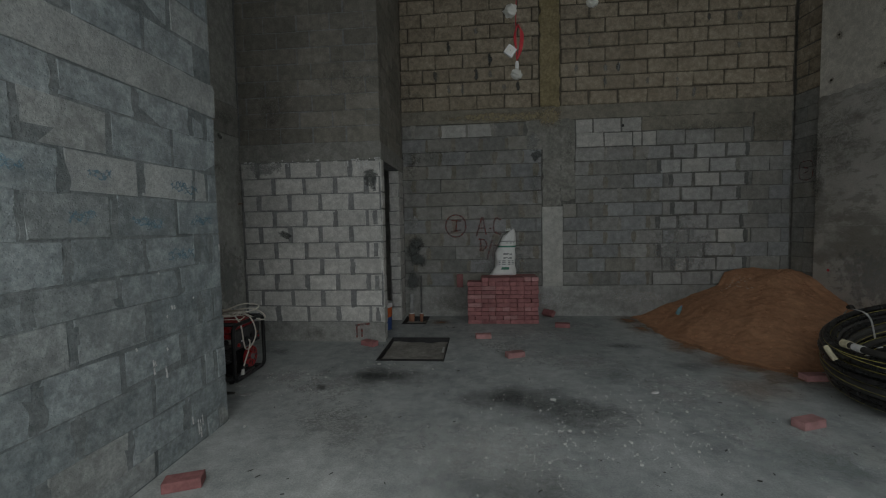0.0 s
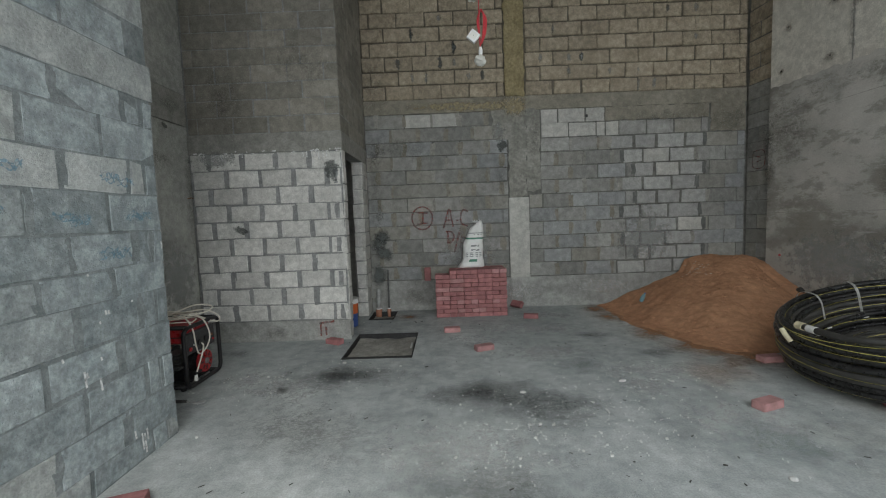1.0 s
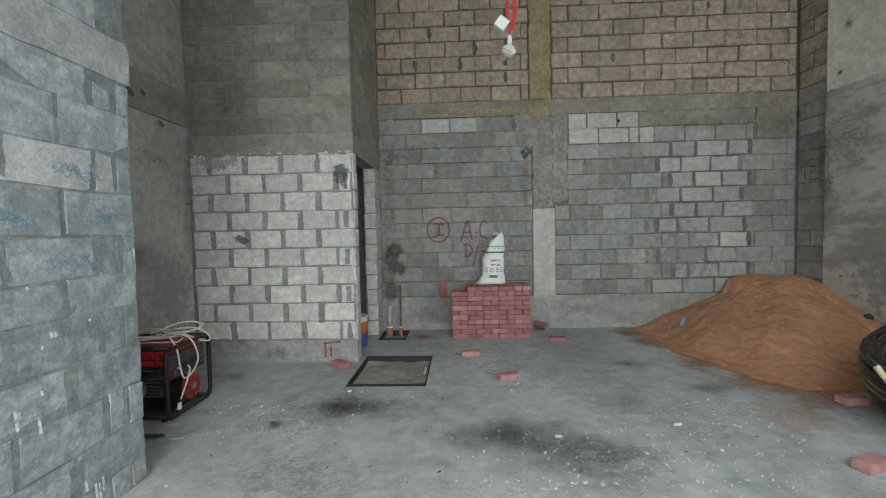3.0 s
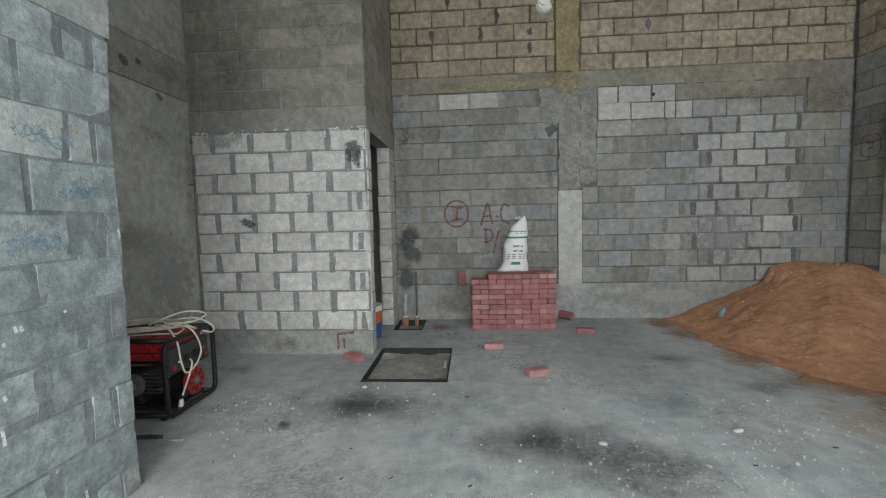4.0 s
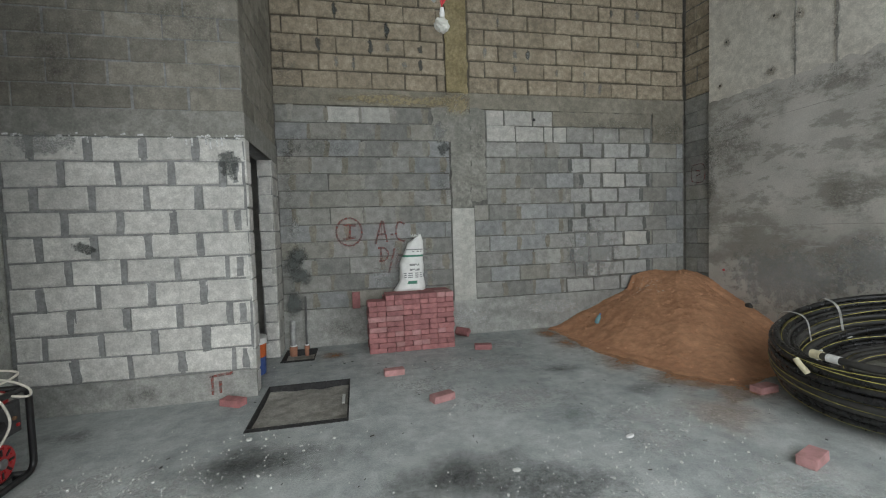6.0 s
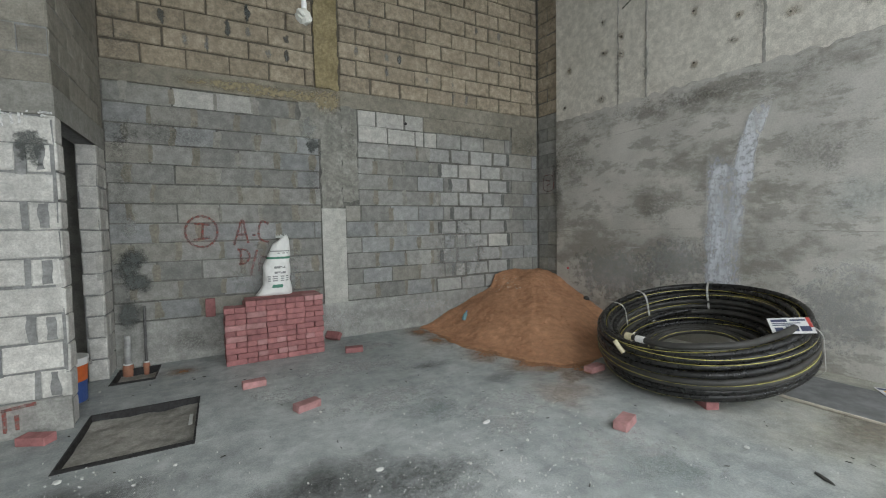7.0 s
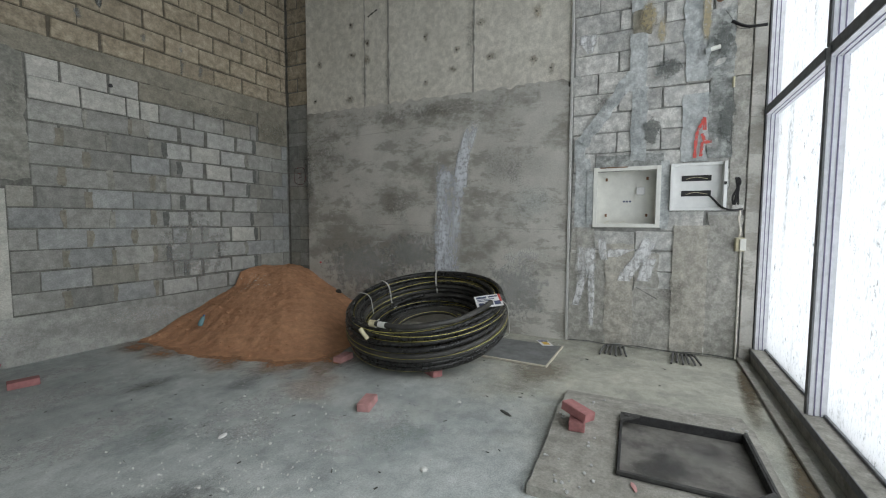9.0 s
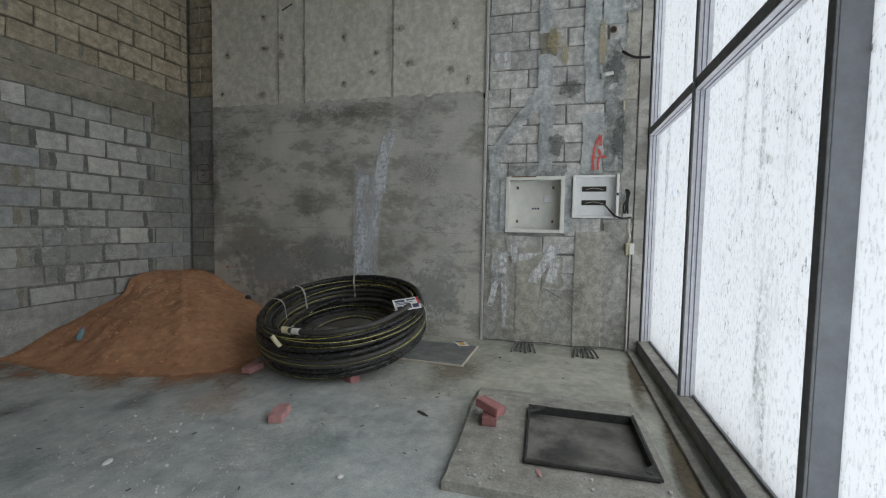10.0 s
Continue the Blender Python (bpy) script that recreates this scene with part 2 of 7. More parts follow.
M_CONC_LOW = cast_wall()
M_PLASTER = cement("dull_cast_concrete", (0.25, 0.255, 0.235), (0.43, 0.43, 0.395), big=1.0, fine=80, contrast=1.25, pores=0.2)
M_SLAB = cement("slab_concrete", (0.20, 0.195, 0.175), (0.38, 0.37, 0.335), big=2.0, fine=60)
M_CEIL = cement("ceiling_concrete", (0.26, 0.255, 0.235), (0.36, 0.355, 0.33), big=0.9, fine=60)
M_PATCH = cement("fresh_mortar", (0.34, 0.365, 0.37), (0.53, 0.55, 0.545), big=3.0, fine=45, contrast=1.3, smears=0.22)
M_SAND = cement("red_sand", (0.40, 0.205, 0.115), (0.57, 0.318, 0.185), big=1.8, fine=110, pores=0.3, rough=0.95)
M_BRICK = plain("red_paver", (0.315, 0.138, 0.136), 0.88, 0.0, 0.22, 16, 0.5, 0.16)
M_BRICK_DUST = plain("dusty_paver", (0.40, 0.215, 0.21), 0.92, 0.0, 0.22, 12, 0.5, 0.14)
M_PIPE = plain("black_polyethylene", (0.014, 0.014, 0.014), 0.32, 0.0, 0.3, 8, 0.1)
M_PIPE_DUST = plain("dusty_black_polyethylene", (0.04, 0.039, 0.036), 0.5, 0.0, 0.4, 6, 0.1)
M_YELLOW = plain("yellow_line", (0.43, 0.38, 0.10), 0.6, 0.0, 0.4, 20, 0.0)
M_WHITE_BAND = plain("white_strap", (0.62, 0.62, 0.60), 0.55, 0.0, 0.12, 30, 0.1)
M_PAPER = plain("white_paper", (0.74, 0.74, 0.74), 0.7, 0.0, 0.06, 20, 0.1)
M_INK = plain("blue_black_print", (0.05, 0.06, 0.12), 0.7, 0.0, 0.1, 20, 0.0)
M_INK_RED = plain("red_print", (0.50, 0.06, 0.05), 0.7, 0.0, 0.1, 20, 0.0)
M_YELLOW_PRINT = plain("yellow_print", (0.65, 0.42, 0.08), 0.7, 0.0, 0.1, 20, 0.0)
M_PALLID = plain("yellowed_plastic", (0.55, 0.50, 0.34), 0.45, 0.0, 0.15, 20, 0.1)
M_BLACK = plain("black_paint", (0.011, 0.011, 0.012), 0.4, 0.0, 0.3, 20, 0.1)
M_BITUMEN = plain("bitumen_frame", (0.022, 0.022, 0.023), 0.75, 0.0, 0.4, 18, 0.5)
M_IRON = plain("dusty_cast_iron", (0.05, 0.05, 0.048), 0.7, 0.3, 0.45, 9, 0.4)
M_IRON_BED = plain("dusty_tray_bottom", (0.12, 0.115, 0.105), 0.85, 0.0, 0.5, 5, 0.3)
M_RED = plain("red_paint", (0.33, 0.02, 0.022), 0.35, 0.0, 0.15, 10, 0.0)
M_ENGINE = plain("grey_engine_metal", (0.20, 0.20, 0.20), 0.5, 0.5, 0.25, 20, 0.2)
M_DARK = plain("dark_engine", (0.016, 0.016, 0.018), 0.6, 0.2, 0.3, 20, 0.2)
M_PANEL = plain("dark_panel", (0.04, 0.04, 0.042), 0.55, 0.0, 0.2, 20, 0.1)
M_CABLE = plain("cream_cable", (0.66, 0.62, 0.54), 0.55, 0.0, 0.12, 25, 0.0)
M_CORD = plain("red_cord", (0.48, 0.035, 0.045), 0.5, 0.0, 0.15, 25, 0.0)
M_ENAMEL = plain("cream_enamel", (0.70, 0.70, 0.655), 0.45, 0.0, 0.06, 12, 0.0)
M_ENAMEL_W = plain("white_enamel", (0.76, 0.77, 0.76), 0.4, 0.0, 0.05, 12, 0.0)
M_RUST = plain("rusty_edge", (0.20, 0.11, 0.06), 0.85, 0.1, 0.4, 30, 0.4)
M_ALU = plain("film_covered_aluminium", (0.74, 0.75, 0.79), 0.45, 0.0, 0.10, 18, 0.1)
M_ALU_DARK = plain("grey_aluminium", (0.17, 0.18, 0.195), 0.42, 0.55, 0.15, 8, 0.05)
M_LINE = plain("violet_film_line", (0.18, 0.17, 0.27), 0.6, 0.0, 0.1, 20, 0.0)
# backlit shade of the mullions' inner faces; also the kerb's grey metal edge
M_SHADE_AND_TRIM = plain("dark_gasket", (0.15, 0.155, 0.165), 0.7, 0.0, 0.2, 20, 0.1)
M_BEAD = plain("galvanised_bead", (0.50, 0.50, 0.48), 0.5, 0.3, 0.12, 30, 0.1)
M_CLAY = plain("orange_clay", (0.34, 0.16, 0.10), 0.8, 0.0, 0.15, 20, 0.2)
M_GREYPIPE = plain("cement_smeared_pipe", (0.33, 0.335, 0.33), 0.8, 0.0, 0.25, 15, 0.3)
M_SACK = plain("woven_white_sack", (0.74, 0.75, 0.73), 0.6, 0.0, 0.07, 14, 0.3)
M_GREEN = plain("green_print", (0.045, 0.20, 0.13), 0.6, 0.0, 0.12, 14, 0.0)
M_GREYPRINT = plain("grey_print", (0.22, 0.23, 0.23), 0.6, 0.0, 0.12, 14, 0.0)
M_FLAKE = plain("white_flake", (0.54, 0.55, 0.53), 0.9, 0.0, 0.1, 30, 0.2)
M_DARKBIT = plain("dark_scrap", (0.05, 0.05, 0.045), 0.9, 0.0, 0.3, 30, 0.2)
M_STEEL = plain("worn_steel", (0.40, 0.40, 0.38), 0.45, 0.8, 0.25, 20, 0.2)
M_ORANGE = plain("orange_plastic", (0.62, 0.14, 0.035), 0.45, 0.0, 0.1, 20, 0.0)
M_BLUE = plain("blue_plastic", (0.05, 0.10, 0.30), 0.45, 0.0, 0.1, 20, 0.0)
M_BOARD = plain("grey_board", (0.16, 0.165, 0.165), 0.75, 0.0, 0.25, 6, 0.2)
M_WOOD_EDGE = plain("pale_board_edge", (0.52, 0.48, 0.40), 0.8, 0.0, 0.15, 20, 0.2)
M_WIRE = plain("grey_conduit_end", (0.11, 0.11, 0.11), 0.7, 0.2, 0.3, 25, 0.2)
M_TRUNK = plain("rubble_grey", (0.38, 0.385, 0.38), 0.95, 0.0, 0.25, 20, 0.4)
M_GROUND = plain("outdoor_ground", (0.42, 0.40, 0.36), 0.95, 0.0, 0.2, 0.6, 0.2)


def spray(name, colour, cover):
    m, nt, b = shader(name)
    co = place_of(nt)
    a = ramp(nt, noise_of(nt, co, 42.0, 6.0, 0.75), 0.34, 0.56, cover * 0.35, cover)
    nt.links.new(a, b.inputs["Alpha"])
    b.inputs["Base Color"].default_value = (*colour, 1)
    b.inputs["Roughness"].default_value = 0.85
    return m


M_PATCH_DARK = cement("dark_rough_mortar", (0.20, 0.215, 0.21), (0.40, 0.41, 0.395), big=5.0, fine=40, contrast=1.5, smears=0.3)
S_RUSTY = stain_shader("rusty_tie_stain", (0.30, 0.25, 0.18), 0.55, 12.0, 0.6, 0.9, 0.6, 0.6)
M_SPRAY = spray("faded_red_spray", (0.28, 0.085, 0.07), 0.68)
M_SPRAY_BRIGHT = spray("bright_red_spray", (0.55, 0.07, 0.055), 0.95)
M_CHALK = spray("blue_chalk", (0.25, 0.42, 0.52), 0.5)
M_SPLASH = spray("white_splash", (0.72, 0.73, 0.72), 0.95)

S_SOOT = stain_shader("soot_stain", (0.06, 0.063, 0.063), 0.66, 3.2, 0.34, 0.85, 1.0, 0.55)
S_SOOT_FAINT = stain_shader("faint_soot_stain", (0.09, 0.096, 0.095), 0.46, 4.5, 0.5, 0.85, 1.0, 0.6)
S_DUST = stain_shader("white_dust_stain", (0.60, 0.61, 0.60), 0.6, 6.5, 0.75, 0.95, 0.9, 1.0)
S_TEAL = stain_shader("bluish_trowel_mark", (0.24, 0.30, 0.30), 0.42, 4.0, 0.6, 0.8, 0.9, 0.6)
S_SANDY = stain_shader("spread_sand_stain", (0.40, 0.22, 0.12), 0.8, 5.0, 0.45, 0.95, 0.9, 0.6)
S_SANDY_THIN = stain_shader("thin_sand_stain", (0.38, 0.23, 0.14), 0.5, 5.0, 0.6, 0.95, 1.0, 0.6)
S_DAMP = stain_shader("damp_stain", (0.14, 0.135, 0.118), 0.42, 5.0, 0.6, 0.75, 0.9, 0.9)
S_MUD = stain_shader("mud_stain", (0.235, 0.215, 0.175), 0.8, 3.0, 0.4, 0.85, 0.9, 0.5)
S_MUD_DARK = stain_shader("dark_mud_stain", (0.10, 0.082, 0.055), 0.9, 6.0, 0.3, 0.8, 0.6, 0.4)
S_WET_SOFT = stain_shader("dark_damp_smear", (0.105, 0.115, 0.11), 0.9, 8.0, 0.36, 0.8, 0.6, 0.4)
S_WET = stain_shader("dark_mortar_smear", (0.105, 0.115, 0.11), 0.8, 13.0, 0.7, 0.8, 0.35, 0.3)
S_WHITEWASH_FAINT = stain_shader("faint_whitewash", (0.55, 0.555, 0.54), 0.6, 7.0, 0.5, 0.9, 0.6, 0.9)
S_PATCH = stain_shader("mortar_smear", (0.34, 0.35, 0.34), 0.6, 12.0, 0.8, 0.9, 0.5, 0.4)
S_YELLOW = stain_shader("yellow_mortar_smear", (0.36, 0.31, 0.20), 0.7, 3.0, 0.5, 0.9, 0.4, 0.4)


def wash_shader(name, colour, cover, streaks):
    """Thin whitewash brushed on in runs, worn through, with ragged sides."""
    m, nt, b = shader(name)
    uv = node(nt, "ShaderNodeSeparateXYZ")
    nt.links.new(node(nt, "ShaderNodeTexCoord").outputs["UV"], uv.inputs[0])
    pos = place_of(nt)
    mp = node(nt, "ShaderNodeMapping")
    mp.inputs["Scale"].default_value = (1.0, 1.0, 0.22)
    nt.links.new(pos, mp.inputs["Vector"])
    runs = ramp(nt, noise_of(nt, mp.outputs[0], streaks, 8.0, 0.7), 0.30, 0.62, 0.25, 1.0)
    worn = ramp(nt, noise_of(nt, pos, 22.0, 8.0, 0.72), 0.34, 0.56, 0.35, 1.0)
    wob = math_of(nt, "MULTIPLY", math_of(nt, "SUBTRACT", noise_of(nt, pos, 7.0, 8.0, 0.7), 0.5), 0.7)
    side = math_of(nt, "ABSOLUTE", math_of(nt, "SUBTRACT", uv.outputs[0], 0.5), 0.0)
    edge = ramp(nt, math_of(nt, "ADD", side, math_of(nt, "MULTIPLY", wob, 0.5)), 0.30, 0.46, 1.0, 0.0)
    fade = ramp(nt, math_of(nt, "ADD", uv.outputs[1], wob), 0.70, 1.0, 1.0, 0.0)
    a = math_of(nt, "MULTIPLY", math_of(nt, "MULTIPLY", edge, fade), math_of(nt, "MULTIPLY", runs, worn))
    nt.links.new(math_of(nt, "MULTIPLY", a, cover), b.inputs["Alpha"])
    b.inputs["Base Color"].default_value = (*colour, 1)
    b.inputs["Roughness"].default_value = 0.9
    return m


S_WASH = wash_shader("thin_whitewash", (0.68, 0.71, 0.76), 0.82, 6.0)
S_WASH_THICK = wash_shader("thick_whitewash", (0.66, 0.67, 0.68), 1.0, 14.0)


def dirty_glass():
    """Clear glass under a milky, streaked protective film."""
    m, nt, b = shader("film_covered_glass")
    co = place_of(nt)
    mp = node(nt, "ShaderNodeMapping")
    mp.inputs["Scale"].default_value = (3.0, 3.0, 0.22)
    nt.links.new(co, mp.inputs["Vector"])
    runs = ramp(nt, noise_of(nt, mp.outputs[0], 2.6, 7.0, 0.7), 0.55, 0.74)
    mp2 = node(nt, "ShaderNodeMapping")
    mp2.inputs["Scale"].default_value = (1.0, 1.0, 0.55)
    nt.links.new(co, mp2.inputs["Vector"])
    specks = ramp(nt, noise_of(nt, mp2.outputs[0], 22.0, 8.0, 0.78), 0.575, 0.64)
    gate = ramp(nt, noise_of(nt, co, 1.7, 4.0), 0.38, 0.62, 0.1, 1.0)
    mp3 = node(nt, "ShaderNodeMapping")
    mp3.inputs["Scale"].default_value = (1.0, 1.0, 0.4)
    nt.links.new(co, mp3.inputs["Vector"])
    haze = math_of(nt, "MULTIPLY", ramp(nt, noise_of(nt, mp3.outputs[0], 60.0, 6.0, 0.7), 0.50, 0.66), 0.30)
    algae = math_of(nt, "MULTIPLY", math_of(nt, "MULTIPLY", ramp(nt, noise_of(nt, mp.outputs[0], 1.3, 4.0, 0.6), 0.57, 0.68), ramp(nt, noise_of(nt, co, 30.0, 8.0, 0.75), 0.42, 0.60)), 0.5)
    dirt = math_of(nt, "MULTIPLY", math_of(nt, "MAXIMUM", math_of(nt, "MULTIPLY", runs, 0.4), specks), gate)
    dirt = math_of(nt, "MAXIMUM", math_of(nt, "MAXIMUM", dirt, haze), algae)
    blue = ramp(nt, noise_of(nt, co, 3.3, 3.0), 0.70, 0.76)
    film = blend(nt, dirt, (0.80, 0.82, 0.85), (0.06, 0.075, 0.06))
    film = blend(nt, math_of(nt, "MULTIPLY", blue, 0.6), film, (0.35, 0.50, 0.75))
    tl = node(nt, "ShaderNodeBsdfTranslucent")
    df = node(nt, "ShaderNodeBsdfDiffuse")
    tp = node(nt, "ShaderNodeBsdfTransparent")
    gl = node(nt, "ShaderNodeBsdfGlossy")
    gl.inputs["Roughness"].default_value = 0.15
    nt.links.new(film, tl.inputs["Color"])
    nt.links.new(film, df.inputs["Color"])
    nt.links.new(film, tp.inputs["Color"])
    mixes = []
    for fac, a, c in ((0.25, tl.outputs[0], df.outputs[0]), (0.03, None, tp.outputs[0]), (0.05, None, gl.outputs[0])):
        mx = node(nt, "ShaderNodeMixShader")
        mx.inputs[0].default_value = fac
        nt.links.new(a or mixes[-1], mx.inputs[1])
        nt.links.new(c, mx.inputs[2])
        mixes.append(mx.outputs[0])
    nt.links.new(mixes[-1], nt.nodes["Material Output"].inputs[0])
    return m


M_GLASS = dirty_glass()


def clear_plastic():
    m, nt, b = shader("crinkled_clear_plastic")
    b.inputs["Base Color"].default_value = (0.78, 0.78, 0.72, 1)
    b.inputs["Roughness"].default_value = 0.3
    b.inputs["Transmission Weight"].default_value = 0.35
    bumped(nt, b, noise_of(nt, place_of(nt), 90.0, 4.0), 0.8, 0.01)
    return m


M_CLEAR = clear_plastic()

# ---- mesh helpers ----
def mesh_of(name, verts, faces, mats, index=None, smooth=False):
    me = bpy.data.meshes.new(name)
    me.from_pydata([tuple(v) for v in verts], [], faces)
    for m in mats if isinstance(mats, (list, tuple)) else [mats]:
        me.materials.append(m)
    if index:
        me.polygons.foreach_set("material_index", index)
    if smooth:
        me.polygons.foreach_set("use_smooth", [True] * len(me.polygons))
    me.update()
    return me


def part(name, bm, material, parent=None, label="", m=None, smooth=False):
    """Links a bmesh as one mesh object under a thing or a part."""
    me = bpy.data.meshes.new(name)
    bmesh.ops.recalc_face_normals(bm, faces=bm.faces)
    bm.to_mesh(me)
    bm.free()
    for mt in material if isinstance(material, (list, tuple)) else [material]:
        me.materials.append(mt)
    if smooth:
        me.polygons.foreach_set("use_smooth", [True] * len(me.polygons))
    return placed(name, me, parent, label, m)


def placed(name, me, parent=None, label="", m=None):
    ob = new(name, me)
    ob.parent = parent
    if m is not None:
        ob.matrix_basis = m
    if label:
        ob["label"] = label
    return ob


def thing(name, label, category, m=None, group="", kind=""):
    ob = new(name)
    ob.empty_display_size = 0.1
    if m is not None:
        ob.matrix_basis = m
    return tagged(ob, label, category, group, kind)


def box_bm(x0, x1, y0, y1, z0, z1, bevel=0.0, seg=2, bm=None):
    own = bmesh.new()
    vs = [own.verts.new((x, y, z)) for x in (x0, x1) for y in (y0, y1) for z in (z0, z1)]
    for f in ((0, 1, 3, 2), (4, 6, 7, 5), (0, 4, 5, 1), (2, 3, 7, 6), (0, 2, 6, 4), (1, 5, 7, 3)):
        own.faces.new([vs[i] for i in f])
    bmesh.ops.recalc_face_normals(own, faces=own.faces)
    if bevel:
        bmesh.ops.bevel(own, geom=own.edges[:], offset=bevel, segments=seg, affect="EDGES", profile=0.5)
    if bm is None:
        return own
    tmp = bpy.data.meshes.new("tmp")
    own.to_mesh(tmp)
    own.free()
    bm.from_mesh(tmp)
    bpy.data.meshes.remove(tmp)
    return bm


def tube_bm(points, r, seg=8, closed=False, bm=None, caps=True):
    """A round bar along a line of points."""
    bm = bm or bmesh.new()
    p = [Vector(q) for q in points]
    n = len(p)
    rings, up = [], None
    for i in range(n):
        if closed:
            d = (p[(i + 1) % n] - p[i - 1]).normalized()
        else:
            d = (p[min(i + 1, n - 1)] - p[max(i - 1, 0)]).normalized()
        if up is None:
            up = d.orthogonal().normalized()
        up = (up - d * up.dot(d))
        up = up.normalized() if up.length > 1e-6 else d.orthogonal().normalized()
        side = d.cross(up)
        rad = r[i] if isinstance(r, (list, tuple)) else r
        rings.append([bm.verts.new(p[i] + rad * (math.cos(a) * up + math.sin(a) * side)) for a in (2 * math.pi * k / seg for k in range(seg))])
    for i in range(n if closed else n - 1):
        a, b = rings[i], rings[(i + 1) % n]
        for k in range(seg):
            bm.faces.new((a[k], a[(k + 1) % seg], b[(k + 1) % seg], b[k]))
    if caps and not closed:
        bm.faces.new(rings[0][::-1])
        bm.faces.new(rings[-1])
    return bm


def rounded(points, radius, steps=5, closed=False):
    """A line of points with its corners rounded."""
    p = [Vector(q) for q in points]
    n, out = len(p), []
    for i in range(n):
        if not closed and i in (0, n - 1):
            out.append(p[i])
            continue
        a, b, c = p[i - 1], p[i], p[(i + 1) % n]
        r = min(radius, (a - b).length / 2.01, (c - b).length / 2.01)
        s, e = b + (a - b).normalized() * r, b + (c - b).normalized() * r
        for k in range(steps + 1):
            t = k / steps
            out.append((1 - t) ** 2 * s + 2 * t * (1 - t) * b + t * t * e)
    return out


def smooth_line(points, steps=6, closed=False):
    """A Catmull-Rom line through the points."""
    p = [Vector(q) for q in points]
    n, out = len(p), []
    last = n if closed else n - 1
    for i in range(last):
        a, b, c, d = (p[(i + k) % n] if closed else p[min(max(i + k, 0), n - 1)] for k in (-1, 0, 1, 2))
        for k in range(steps):
            t = k / steps
            out.append(0.5 * (2 * b + (c - a) * t + (2 * a - 5 * b + 4 * c - d) * t * t + (3 * b - a - 3 * c + d) * t ** 3))
    if not closed:
        out.append(p[-1])
    return out


def disc_bm(r, depth, seg=24, bevel=0.0, bm=None, m=None):
    """A round slab along z, from 0 to depth."""
    own = bmesh.new()
    bmesh.ops.create_cone(own, cap_ends=True, segments=seg, radius1=r, radius2=r, depth=depth, matrix=Matrix.Translation((0, 0, depth / 2)))
    if bevel:
        bmesh.ops.bevel(own, geom=[e for e in own.edges if abs(e.verts[0].co.z - e.verts[1].co.z) < 1e-6], offset=bevel, segments=2, affect="EDGES", profile=0.5)
    if m is not None:
        own.transform(m)
    if bm is None:
        return own
    tmp = bpy.data.meshes.new("tmp")
    own.to_mesh(tmp)
    own.free()
    bm.from_mesh(tmp)
    bpy.data.meshes.remove(tmp)
    return bm


# one wall's own axes: x along it, y into it, z up
BACK = pose(0, 5.7, 0)
RIGHT = pose(4.30, 5.7, 0, 0, 0, -85.8)
SIDE = pose(-1.12, 0, 0, 0, 0, 90)
FRONT = pose(0, 4.3, 0)
LEFT = pose(-1.81, 0, 0, 0, 0, 90)
PLASTER = pose(-2.84, 0, 0, 0, 0, 90)
TOP = 5.0

BLOCKS = {}


def block_shape(length, height, kind, rng):
    """One block's face with worn, slightly crooked edges: vertices and faces."""
    ch, jit = kind
    q = lambda a: rng.uniform(-a, a)
    l, h = length / 2, height / 2
    outer = [(-l + q(jit), ch, -h + q(jit)), (l + q(jit), ch, -h + q(jit)), (l + q(jit), ch, h + q(jit)), (-l + q(jit), ch, h + q(jit))]
    k = ch * 0.8 + 0.002
    inner = [(x + (k if x < 0 else -k), q(jit * 0.4), z + (k if z < 0 else -k)) for x, _, z in outer]
    back = [(x, 0.05, z) for x, _, z in outer]
    faces = [(8, 9, 10, 11)] + [(4 + i, 4 + (i + 1) % 4, 8 + (i + 1) % 4, 8 + i) for i in range(4)] + [(i, (i + 1) % 4, 4 + (i + 1) % 4, 4 + i) for i in range(4)]
    return back + outer + inner, faces


def block_mesh(length, height, kind, mat, rng):
    key = (round(length, 2), round(height, 3), kind, mat.name, rng.randrange(7))
    if key not in BLOCKS:
        v, f = block_shape(key[0], height, kind, random.Random(str(key)))
        BLOCKS[key] = mesh_of("block", v, f, mat)
    return BLOCKS[key]


def course_cuts(x0, x1, length, joint_at):
    """Where the blocks of a course end, from a known upright joint."""
    k = math.floor((x0 - joint_at) / length)
    xs, x = [x0], joint_at + (k + 1) * length
    while x < x1 - 1e-6:
        if x - xs[-1] > 0.06:
            xs.append(x)
        x += length
    if x1 - xs[-1] < 0.06 and len(xs) > 1:
        xs.pop()
    xs.append(x1)
    return xs


